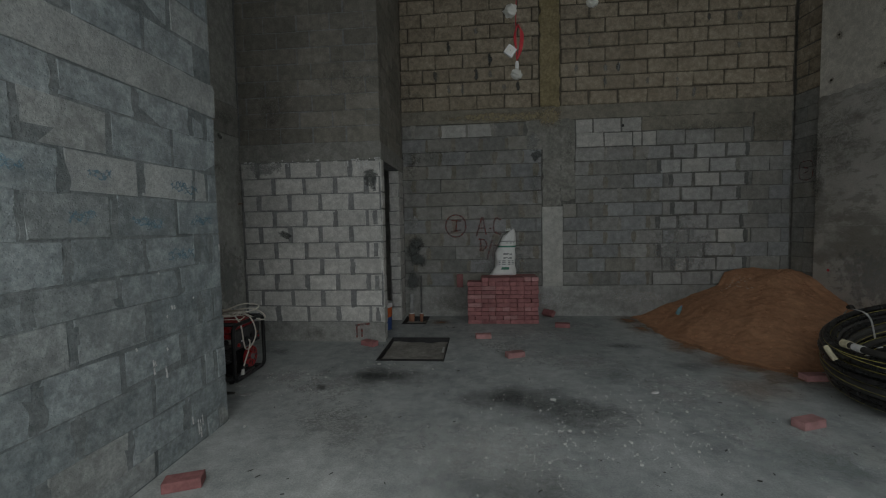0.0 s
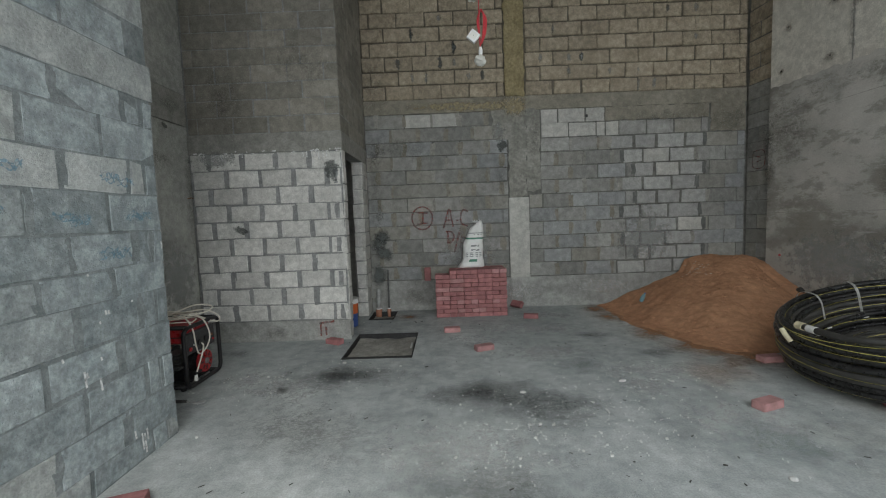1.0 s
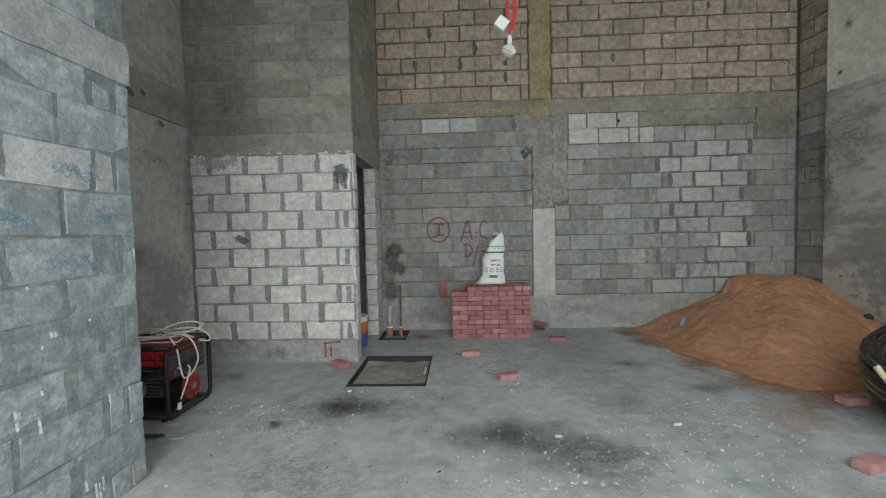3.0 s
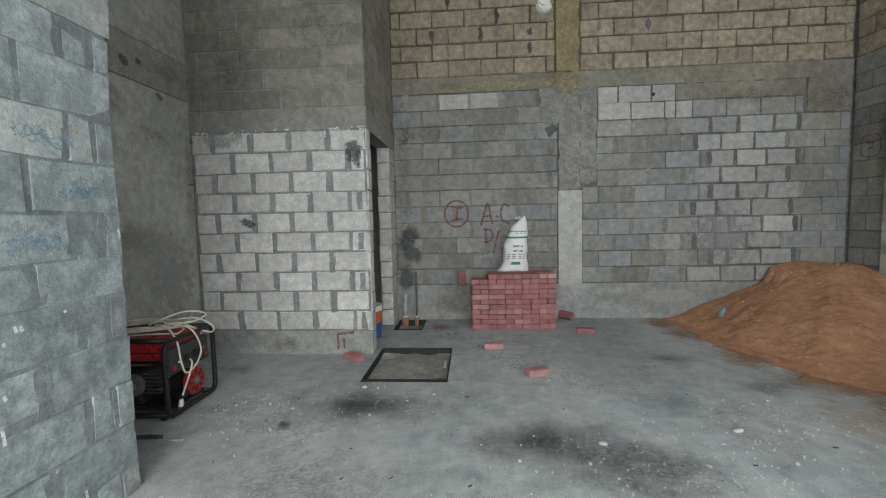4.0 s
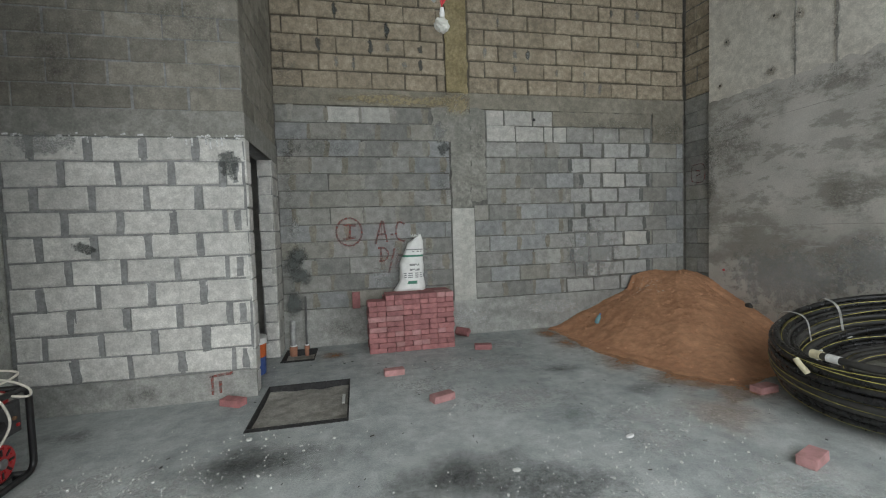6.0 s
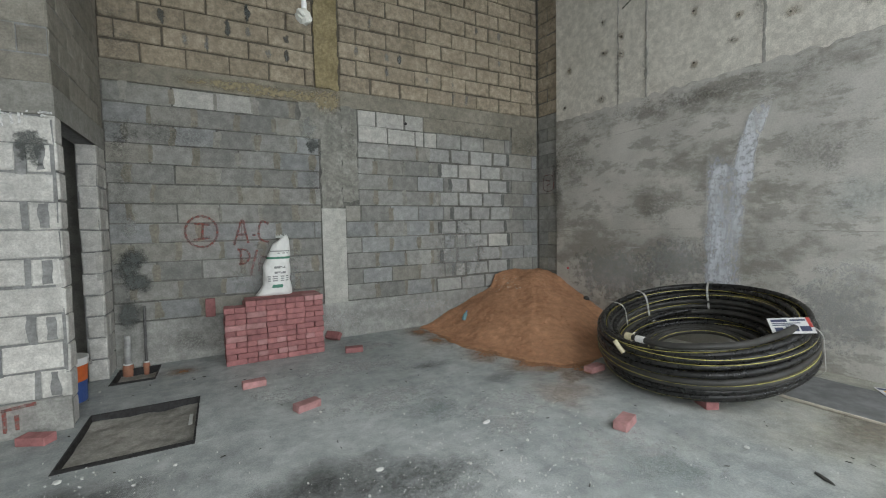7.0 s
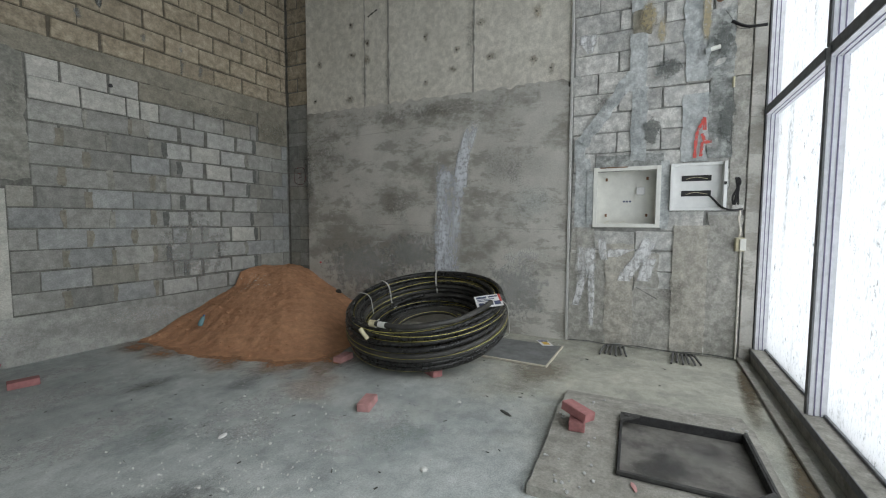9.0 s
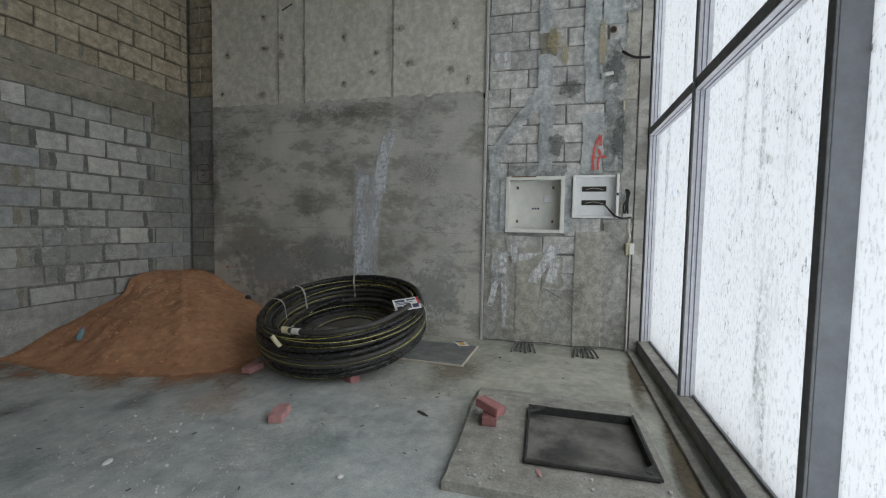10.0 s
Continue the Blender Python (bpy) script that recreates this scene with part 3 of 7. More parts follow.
def lay(wall, frame_of, x0, x1, z0, courses, height, length, joints, mat, bed=0.010, head=0.012, kind=(0.006, 0.004), seed=0, proud=0.0, wobble=0.003, joined=False, other=None, holes=()):
    """Courses of blocks on a wall, each block a piece of its own, or all in one mesh."""
    rng = random.Random(seed)
    vs, fs = [], []
    for c in range(courses):
        z = z0 + c * height
        cuts = course_cuts(x0, x1, length, joints[c % len(joints)])
        for a, b in zip(cuts, cuts[1:]):
            hd = head * rng.uniform(0.6, 1.5)
            mid = ((a + b) / 2, z + height / 2)
            if any(h[0] < mid[0] < h[1] and h[2] < mid[1] < h[3] for h in holes):
                continue
            L, H = b - a - hd, height - bed * rng.uniform(0.7, 1.3)
            if L < 0.03:
                continue
            use = mat
            if other:
                use = other(mid[0], mid[1], rng) or mat
            at = Matrix.Translation((mid[0] + rng.uniform(-1, 1) * 0.004, -proud + rng.uniform(-1, 1) * wobble, mid[1] + rng.uniform(-1, 1) * 0.002)) @ Matrix.Rotation(rng.uniform(-1, 1) * 0.006, 4, "Y")
            if joined:
                v, f = block_shape(L, H, kind, rng)
                o = len(vs)
                vs += [tuple(at @ Vector(q)) for q in v]
                fs += [tuple(i + o for i in q) for q in f]
            else:
                placed("block", block_mesh(L, H, kind, use, rng), wall, "", frame_of @ at)
    if joined:
        ob = placed("high_blocks", mesh_of("high_blocks", vs, fs, mat), wall, "", frame_of)
        tagged(ob, "courses of concrete blocks high up", kind="stuff")


def slab(name, m, x0, x1, y0, y1, z0, z1, mat, parent=None, label="", bevel=0.0):
    return part(name, box_bm(x0, x1, y0, y1, z0, z1, bevel), mat, parent, label, m)


def rough_slab(name, m, x0, x1, z0, z1, face, depth, mat, parent, label="", seed=0, lump=0.004, step=0.05, ragged=0.0):
    """A cast or trowelled surface with an uneven face and ragged sides."""
    rng = random.Random(seed)
    nx, nz = max(2, int((x1 - x0) / step)), max(2, int((z1 - z0) / step))
    vs, fs = [], []
    off = Vector((seed * 3.7, seed * 1.3, 0))
    for j in range(nz + 1):
        for i in range(nx + 1):
            x, z = x0 + (x1 - x0) * i / nx, z0 + (z1 - z0) * j / nz
            n1 = noise.noise(Vector((x * 5, z * 5, 0)) + off) + 0.5 * noise.noise(Vector((x * 17, z * 17, 3)) + off)
            if ragged and i in (0, nx):
                x += ragged * noise.noise(Vector((z * 9, seed, i))) * 1.6
            if ragged and j in (0, nz):
                z += ragged * noise.noise(Vector((x * 9, seed + 5, j))) * 1.6
            vs.append((x, face + lump * n1, z))
    for j in range(nz):
        for i in range(nx):
            a = j * (nx + 1) + i
            fs.append((a, a + 1, a + nx + 2, a + nx + 1))
    rim = [i for i in range(nx + 1)] + [j * (nx + 1) + nx for j in range(1, nz + 1)] + [nz * (nx + 1) + i for i in range(nx - 1, -1, -1)] + [j * (nx + 1) for j in range(nz - 1, 0, -1)]
    o = len(vs)
    vs += [(vs[k][0], face + depth, vs[k][2]) for k in rim]
    n = len(rim)
    fs += [(rim[(k + 1) % n], rim[k], o + k, o + (k + 1) % n) for k in range(n)]
    return placed(name, mesh_of(name, vs, fs, mat), parent, label, m)


STAIN_SQUARE = {}
STAIN_COUNT = []


def stain(parent, m, cx, cz, rx, rz, mat, off=0.008, turn=0.0, name="stain", label=""):
    """A thin sheet with a ragged mark, on a wall's face."""
    if mat.name not in STAIN_SQUARE:
        STAIN_SQUARE[mat.name] = mesh_of("stain", [(-1, 0, -1), (1, 0, -1), (1, 0, 1), (-1, 0, 1)], [(0, 1, 2, 3)], mat)
    STAIN_COUNT.append(name)
    lift = off + 0.0002 * (len(STAIN_COUNT) % 53)
    return placed(name, STAIN_SQUARE[mat.name], parent, label, m @ Matrix.Translation((cx, -lift, cz)) @ Matrix.Rotation(radians(turn), 4, "Y") @ Matrix.Diagonal((rx, 1, rz, 1)))


def smear_sheet(parent, m, rows, mat, off, name="wash", label=""):
    """A thin coat between two ragged sides: rows of height, side, side from the foot up."""
    vs, fs, uvs, n = [], [], [], 6
    for j, (z, a, b) in enumerate(rows):
        for i in range(n + 1):
            vs.append((a + (b - a) * i / n, -off, z))
            uvs.append((i / n, j / (len(rows) - 1)))
    for j in range(len(rows) - 1):
        for i in range(n):
            k = j * (n + 1) + i
            fs.append((k, k + 1, k + n + 2, k + n + 1))
    me = mesh_of(name, vs, fs, mat)
    layer = me.uv_layers.new(name="along")
    for loop in me.loops:
        layer.data[loop.index].uv = uvs[loop.vertex_index]
    return placed(name, me, parent, label, m)


FLAT = Matrix.Rotation(radians(-90), 4, "X")   # turns a wall's axes onto the floor: x stays, wall's z becomes y


def ribbon(name, m, lines, width, mat, parent, off=0.006, label=""):
    """Brushed or sprayed strokes on a wall."""
    bm = bmesh.new()
    for line in lines:
        pts = smooth_line([(x, 0, z) for x, z in line], 5) if len(line) > 2 else [Vector((x, 0, z)) for x, z in line]
        prev = None
        for i, q in enumerate(pts):
            d = (pts[min(i + 1, len(pts) - 1)] - pts[max(i - 1, 0)]).normalized()
            s = Vector((-d.z, 0, d.x)) * width * (0.5 + 0.12 * math.sin(i * 1.7))
            pair = [bm.verts.new(q + s + Vector((0, -off, 0))), bm.verts.new(q - s + Vector((0, -off, 0)))]
            if prev:
                bm.faces.new((prev[0], prev[1], pair[1], pair[0]))
            prev = pair
    return part(name, bm, mat, parent, label, m)


def structure(name, label, category):
    ob = new(name)
    ob.empty_display_size = 0.1
    return tagged(ob, label, category, kind="structure")


# ---- floor, ground, ceiling ----
PIT_A = (-1.065, -0.36, 3.64, 4.46)
PIT_B = (-1.09, -0.745, 5.19, 5.62)


def build_floor():
    xs = sorted({-3.1, 5.75, PIT_A[0], PIT_A[1], PIT_B[0], PIT_B[1], 2.0})
    ys = sorted({-1.35, 5.9, PIT_A[2], PIT_A[3], PIT_B[2], PIT_B[3], 1.5})
    bm = bmesh.new()
    at = {}

    def vert(x, y, z):
        key = (round(x, 4), round(y, 4), round(z, 4))
        if key not in at:
            at[key] = bm.verts.new(key)
        return at[key]

    for x0, x1 in zip(xs, xs[1:]):
        for y0, y1 in zip(ys, ys[1:]):
            inside = [p for p in (PIT_A, PIT_B) if p[0] <= x0 and x1 <= p[1] and p[2] <= y0 and y1 <= p[3]]
            if not inside:
                bm.faces.new([vert(x0, y0, 0), vert(x1, y0, 0), vert(x1, y1, 0), vert(x0, y1, 0)])
    for e in [e for e in bm.edges if len(e.link_faces) == 1]:
        a, b = e.verts
        va, vb = vert(a.co.x, a.co.y, -0.15), vert(b.co.x, b.co.y, -0.15)
        bm.faces.new((a, b, vb, va))
    ob = part("floor", bm, M_FLOOR)
    return tagged(ob, "bare dusty grey concrete floor with soot stains", "floor", kind="structure")


floor = build_floor()
for cx, cy, rx, ry, mat, turn in ((0.24, 2.74, 0.62, 0.42, S_SOOT, 4), (0.55, 2.64, 0.85, 0.50, S_SOOT_FAINT, 14), (0.80, 2.42, 0.60, 0.36, S_SOOT_FAINT, 20),
                                  (-0.97, 3.20, 0.46, 0.32, S_SOOT, -6), (-0.82, 3.15, 0.75, 0.42, S_SOOT_FAINT, 0), (0.20, 1.58, 0.7, 0.4, S_SOOT_FAINT, 12), (1.55, 4.15, 0.42, 0.20, S_SOOT_FAINT, 0), (2.05, 3.55, 0.45, 0.22, S_SOOT_FAINT, -20),
                                  (1.72, 3.08, 0.60, 0.34, S_DUST, 10), (1.55, 2.75, 0.35, 0.3, S_DUST, 40), (-1.72, 3.13, 0.40, 0.32, S_DUST, 0), (-1.3, 2.9, 0.5, 0.4, S_DUST, 30), (0.95, 3.62, 0.8, 0.4, S_DUST, 0), (1.35, 5.1, 0.45, 0.25, S_DUST, 0), (0.3, 4.1, 0.5, 0.3, S_DUST, 20),
                                  (2.25, 3.02, 0.50, 0.50, S_SANDY_THIN, 30), (2.10, 4.95, 0.30, 0.50, S_SANDY, 10), (2.05, 5.4, 0.30, 0.35, S_SANDY, 0), (2.25, 4.2, 0.35, 0.55, S_SANDY, 25), (2.45, 3.65, 0.45, 0.45, S_SANDY, 30), (2.75, 3.3, 0.5, 0.4, S_SANDY, 10), (-0.55, 5.25, 0.30, 0.16, S_SANDY, 0),
                                  (0.95, 4.5, 0.9, 0.35, S_DUST, 5), (-2.2, 3.85, 0.28, 0.16, S_DAMP, 0), (0.1, 1.95, 0.8, 0.5, S_DUST, 0), (3.5, 1.5, 0.8, 0.4, S_MUD, 10), (2.4, -0.14, 1.2, 0.10, S_MUD_DARK, 3), (3.9, -0.07, 1.0, 0.10, S_MUD_DARK, 3), 
                                  (1.9, 2.15, 0.6, 0.4, S_DUST, 40), (-0.98, 2.25, 0.9, 0.5, S_DAMP, 20), (1.9, 1.95, 0.5, 0.35, S_TEAL, 0), (1.2, 3.2, 0.4, 0.25, S_TEAL, 15), (0.7, 1.35, 0.6, 0.35, S_TEAL, 0)):
    stain(floor, Matrix.Identity(4) @ FLAT, cx, cy, rx, ry, mat, 0.004, turn, "floor_stain")

ground = part("ground", box_bm(-400, 400, -400, -1.36, -0.35, -0.15), M_GROUND)
tagged(ground, "pale dusty ground outside the glazed front", "ground", kind="structure")
ceiling = part("ceiling", box_bm(-3.1, 5.75, -1.3, 5.9, TOP, TOP + 0.2), M_CEIL)
tagged(ceiling, "high bare concrete ceiling slab", "ceiling", kind="structure")

# ---- back wall ----
wall_back = structure("wall_back", "tall unplastered concrete block wall with a cast tie beam", "wall")
slab("mortar_bed", BACK, -1.3, 4.5, 0.004, 0.2, 0, 2.85, M_MORTAR_LOW, wall_back)
slab("mortar_bed", BACK, -1.3, 4.5, 0.012, 0.2, 2.85, TOP, M_MORTAR_UP, wall_back)
rough_slab("plinth", BACK, -1.12, 4.335, 0, 0.445, -0.016, 0.03, M_PLINTH, wall_back, "rough cast concrete footing", 1, 0.004, 0.06)
rough_slab("tie_beam", BACK, -1.12, 4.335, 2.855, 3.048, -0.004, 0.02, M_BAND, wall_back, "cast concrete tie beam", 2, 0.003, 0.06)
rough_slab("cement_plate", BACK, 0.935, 1.225, 0.445, 1.61, -0.022, 0.04, M_PLATE, wall_back, "smooth pale cement plate", 3, 0.0015, 0.06)
rough_slab("column_face", BACK, 0.945, 1.20, 1.61, 2.855, -0.012, 0.03, M_COL_LOW, wall_back, "rough grey concrete column", 4, 0.006, 0.035, 0.02)
rough_slab("column_face", BACK, 0.91, 1.185, 3.05, TOP, -0.014, 0.03, M_COL_UP, wall_back, "rough yellowish mortar column", 5, 0.010, 0.03, 0.02)
rough_slab("mortar_smear", BACK, 2.33, 3.80, 2.66, 2.85, -0.010, 0.02, M_BAND, wall_back, "", 6, 0.003, 0.05, 0.02)
rough_slab("mortar_smear", BACK, 0.72, 0.945, 2.45, 2.86, -0.008, 0.02, M_COL_LOW, wall_back, "", 7, 0.004, 0.04, 0.02)
rough_slab("mortar_smear", BACK, 1.20, 1.40, 1.7, 2.86, -0.008, 0.02, M_COL_LOW, wall_back, "", 8, 0.004, 0.04, 0.03)
rough_slab("mortar_smear", BACK, 3.83, 4.32, 2.46, 2.86, -0.007, 0.02, M_BAND, wall_back, "", 9, 0.003, 0.05, 0.02)

SOFT = (0.0035, 0.003)


def low_kind(x, z, rng):
    if z > 2.65:
        return M_BLOCK_PALE if (-0.75 < x < 0.45 or 1.4 < x < 2.3) else None
    if z > 2.45 and 1.4 < x < 2.53:
        return M_BLOCK_PALE
    pick = rng.random()
    return M_BLOCK_BLUISH if pick < 0.22 else M_BLOCK_MID if pick < 0.34 else None


def bay_kind(x, z, rng):
    pick = rng.random()
    return M_BLOCK_PALE if pick < 0.22 else M_BLOCK_BAY


# left of the column; right of it up to the patched bay; the bay itself with wide joints; up to the corner
lay(wall_back, BACK, -1.12, 0.93, 0.45, 12, 0.2, 0.4, (-0.35, -0.15), M_BLOCK_LOW, 0.014, 0.014, SOFT, 11, 0.0, 0.0025, other=low_kind, holes=((0.75, 0.95, 2.45, 2.86),))
BAY = ((1.23, 2.50, 2.50, 2.90, 3.31, 3.78), (1.23, 2.782, 2.982, 3.371, 3.75, 3.75), (1.23, 2.591, 2.844, 3.202, 3.594, 3.594), (1.23, 2.82, 2.985, 3.366, 3.756, 3.756), (1.23, 2.57, 2.835, 3.242, 3.697, 3.697),
       (1.23, 2.765, 3.074, 3.419, 3.806, 3.806), (1.40, 2.555, 2.871, 3.283, 3.651, 3.651), (1.40, 2.735, 3.042, 3.405, 3.752, 3.752), (1.40, 2.58, 2.875, 3.252, 3.637, 3.637), (1.40, 2.40, 2.74, 3.065, 3.471, 3.758))
for c, (x0, *cuts) in enumerate(BAY):
    z = 0.45 + 0.2 * c
    lay(wall_back, BACK, x0, cuts[0], z, 1, 0.2, 0.4, ((1.63,), (1.43,))[c % 2], M_BLOCK_LOW, 0.014, 0.014, SOFT, 120 + c, 0.0, 0.0025, other=low_kind)
    for a, b in zip(cuts, cuts[1:]):
        if b - a > 0.08:
            lay(wall_back, BACK, a, b, z, 1, 0.2, 0.6, (a,), M_BLOCK_LOW, 0.022, 0.034, (0.006, 0.008), 140 + 7 * c + int(a * 10), 0.003, 0.003, other=bay_kind)
    lay(wall_back, BACK, cuts[-1] + 0.004, 4.33, z, 1, 0.2, 0.4, ((4.05,), (4.22,))[c % 2], M_BLOCK_LOW, 0.008, 0.010, SOFT, 160 + c, 0.0, 0.002, other=low_kind)
    # mortar pushed out beside the first and last block of the bay
    for k, x in ((0, cuts[0]), (1, cuts[-1])):
        if c > 0:
            rough_slab("mortar_smear", BACK, x - 0.035, x + 0.022, z + 0.02, z + 0.185, -0.006, 0.014, M_MORTAR_DARK if (c + k) % 3 else M_COL_LOW, wall_back, "", 500 + 2 * c + k, 0.003, 0.02, 0.016)
lay(wall_back, BACK, 1.41, 2.33, 2.45, 2, 0.2, 0.39, (1.81, 1.66), M_BLOCK_LOW, 0.010, 0.012, (0.004, 0.005), 15, 0.004, 0.003, other=low_kind)
lay(wall_back, BACK, 2.34, 3.80, 2.45, 1, 0.2, 0.39, (2.53,), M_BLOCK_LOW, 0.010, 0.014, (0.004, 0.005), 16, 0.002, 0.003, other=low_kind)
# tan mortar wiped across the upright joints of the lower courses
ms = random.Random(19)
for c in range(12):
    for x0, step in ((-0.35 + 0.2 * (c % 2), 0.4), (1.63 - 0.2 * (c % 2), 0.4)):
        for k in range(-3, 4):
            x = x0 + step * k
            if not (-1.05 < x < 0.88 or 1.45 < x < 2.45) or (c > 9 and x > 0.7) or ms.random() < 0.15:
                continue
            wd = ms.uniform(0.035, 0.075)
            rough_slab("mortar_smear", BACK, x - wd / 2, x + wd / 2, 0.45 + 0.2 * c + ms.uniform(0, 0.03), 0.65 + 0.2 * c - ms.uniform(0.0, 0.03), -0.0048, 0.009, M_SMEAR if ms.random() < 0.75 else M_COL_LOW, wall_back, "", 400 + c * 17 + k, 0.0018, 0.025, 0.016)
# crisp tan courses above the tie beam
HARD = (0.008, 0.007)
lay(wall_back, BACK, -1.12, 0.90, 3.05, 6, 0.2, 0.4, (0.0, 0.2), M_BLOCK_UP, 0.017, 0.015, HARD, 21, 0.006, 0.003)
lay(wall_back, BACK, 1.20, 4.33, 3.05, 6, 0.2, 0.4, (1.60, 1.42), M_BLOCK_UP, 0.017, 0.015, HARD, 22, 0.006, 0.003)
lay(wall_back, BACK, -1.12, 0.90, 4.25, 3, 0.2, 0.4, (0.0, 0.2), M_BLOCK_UP, 0.017, 0.015, HARD, 23, 0.006, 0.003, joined=True)
lay(wall_back, BACK, 1.20, 4.33, 4.25, 3, 0.2, 0.4, (1.60, 1.42), M_BLOCK_UP, 0.017, 0.015, HARD, 24, 0.006, 0.003, joined=True)
for cx, cz, rx, rz, mat, turn in ((-0.98, 1.02, 0.17, 0.20, S_WET_SOFT, 0), (-0.92, 0.86, 0.22, 0.16, S_WET_SOFT, 20), (-1.00, 0.55, 0.16, 0.26, S_WET_SOFT, 0), (-0.93, 1.10, 0.16, 0.13, S_WET_SOFT, 0), (0.86, 2.36, 0.10, 0.12, S_WET, 20), (0.80, 2.56, 0.12, 0.16, S_PATCH, 0),
                                  (0.84, 1.9, 0.12, 0.5, S_DAMP, 0), (-0.6, 2.35, 0.9, 0.25, S_DAMP, 0), (1.32, 2.5, 0.12, 0.4, S_DAMP, 0), (3.1, 2.68, 0.9, 0.16, S_DAMP, 0), (-1.0, 1.9, 0.16, 0.9, S_DAMP, 0), (0.35, 0.85, 0.5, 0.45, S_PATCH, 0),
                                  (4.1, 2.6, 0.3, 0.3, S_DAMP, 0), (-0.98, 3.3, 0.25, 0.7, S_DAMP, 0), (1.05, 2.9, 0.24, 0.22, S_YELLOW, 0), (-0.95, 1.42, 0.07, 0.13, S_PATCH, 0), (1.0, 0.22, 0.5, 0.15, S_DUST, 0), (2.3, 0.28, 0.5, 0.13, S_WHITEWASH_FAINT, 0),
                                  (-0.45, 0.2, 0.5, 0.2, S_DAMP, 0), (2.9, 1.0, 0.5, 0.5, S_PATCH, 0), (0.3, 2.93, 1.2, 0.10, S_YELLOW, 0), (1.05, 1.75, 0.10, 0.14, S_PATCH, 0), (1.0, 2.2, 0.10, 0.2, S_PATCH, 0)):
    stain(wall_back, BACK, cx, cz, rx, rz, mat, 0.024 if cz < 0.44 else 0.0085, turn, "wall_stain")
# mortar blots on the upper joints
bl = random.Random(5)
for k in range(26):
    cx, cz = bl.choice((-0.4, 0.0, 0.4, 1.6, 2.0, 2.4, 2.8, 3.2, 3.6, -0.6, -0.2, 0.2, 0.6, 1.42, 1.82, 2.22, 3.02)), 3.05 + 0.2 * bl.randrange(6) + 0.1
    stain(wall_back, BACK, cx, cz, 0.04, bl.uniform(0.07, 0.11), S_WET if bl.random() < 0.6 else S_PATCH, 0.0135, 0, "mortar_blot")
hole = part("drilled_hole", disc_bm(0.02, 0.012, 16, 0, None, Matrix.Rotation(radians(90), 4, "X")), M_BLACK, wall_back, "dark drilled pipe hole", BACK @ Matrix.Translation((2.066, -0.004, 2.735)))
ring = [(-0.335 + 0.15 * math.cos(a), 1.355 + 0.165 * math.sin(a)) for a in [2 * math.pi * k / 14 for k in range(15)]]
ribbon("sprayed_mark", BACK, [ring, [(-0.32, 1.43), (-0.335, 1.28)], [(-0.40, 1.44), (-0.25, 1.43)], [(-0.41, 1.27), (-0.26, 1.29)]], 0.022, M_SPRAY, wall_back, 0.0125, "faded red sprayed numeral in a ring")
ribbon("sprayed_mark", BACK, [[(-0.03, 1.20), (0.015, 1.35), (0.06, 1.48), (0.09, 1.34), (0.115, 1.22)], [(-0.005, 1.31), (0.10, 1.32)], [(0.155, 1.31), (0.19, 1.31)],
                              [(0.33, 1.43), (0.26, 1.46), (0.225, 1.36), (0.24, 1.26), (0.33, 1.22)]], 0.022, M_SPRAY, wall_back, 0.0125, "faded red sprayed letters")
ribbon("sprayed_mark", BACK, [[(0.03, 1.16), (0.035, 0.98)], [(0.0, 1.15), (0.09, 1.14), (0.12, 1.06), (0.07, 0.99), (0.01, 0.99)], [(0.12, 0.84), (0.20, 1.14)],
                              [(0.21, 0.90), (0.225, 1.06)], [(0.22, 1.06), (0.29, 1.05), (0.28, 0.98), (0.22, 0.98)]], 0.021, M_SPRAY, wall_back, 0.0125, "faded red sprayed letters")

# ---- block store in the corner ----
wall_box = structure("wall_store", "whitish concrete block store with a doorway in its flank", "wall")
slab("mortar_bed", FRONT, -2.84, -1.13, 0.006, 0.15, 0, TOP, M_MORTAR_BOX, wall_box)
rough_slab("base_course", FRONT, -2.84, -1.118, 0, 0.232, -0.012, 0.03, M_PLINTH, wall_box, "cement-smeared base course", 31, 0.004, 0.05)
BOXK = (0.007, 0.006)
for c in range(10):
    lay(wall_box, FRONT, -2.83, -1.12, 0.237 + c * 0.1915, 1, 0.1915, 0.377, ((-1.30,), (-1.49,))[c % 2], M_BLOCK_BOX, 0.014, 0.044 if c % 3 else 0.034, BOXK, 40 + c, 0.004, 0.003)
bw = random.Random(14)
for c in range(10):
    z = 0.237 + c * 0.1915
    for k in range(6):
        x = (-1.30, -1.49)[c % 2] - 0.377 * k
        if x < -2.8 or bw.random() < 0.35:
            continue
        wd = bw.uniform(0.045, 0.07)
        rough_slab("mortar_smear", FRONT, x - wd / 2, x + wd / 2, z + bw.uniform(-0.015, 0.03), z + 0.194 - bw.uniform(0.0, 0.03), -0.0055, 0.012, M_MORTAR_BOX, wall_box, "", 200 + c * 7 + k, 0.002, 0.02, 0.014)
    if c % 2 == 0:
        rough_slab("mortar_smear", FRONT, -1.225, -1.175, z + 0.015, z + 0.175, -0.0065, 0.012, M_MORTAR_BOX, wall_box, "", 300 + c, 0.002, 0.02, 0.014)
rough_slab("lintel", FRONT, -2.84, -1.118, 2.155, 2.36, -0.010, 0.03, M_BAND_BOX, wall_box, "cast concrete lintel band", 32, 0.003, 0.05)
lay(wall_box, FRONT, -2.83, -1.12, 2.365, 6, 0.184, 0.40, (-1.52, -1.28), M_BLOCK_BOXUP, 0.010, 0.014, (0.004, 0.004), 61, 0.0, 0.002)
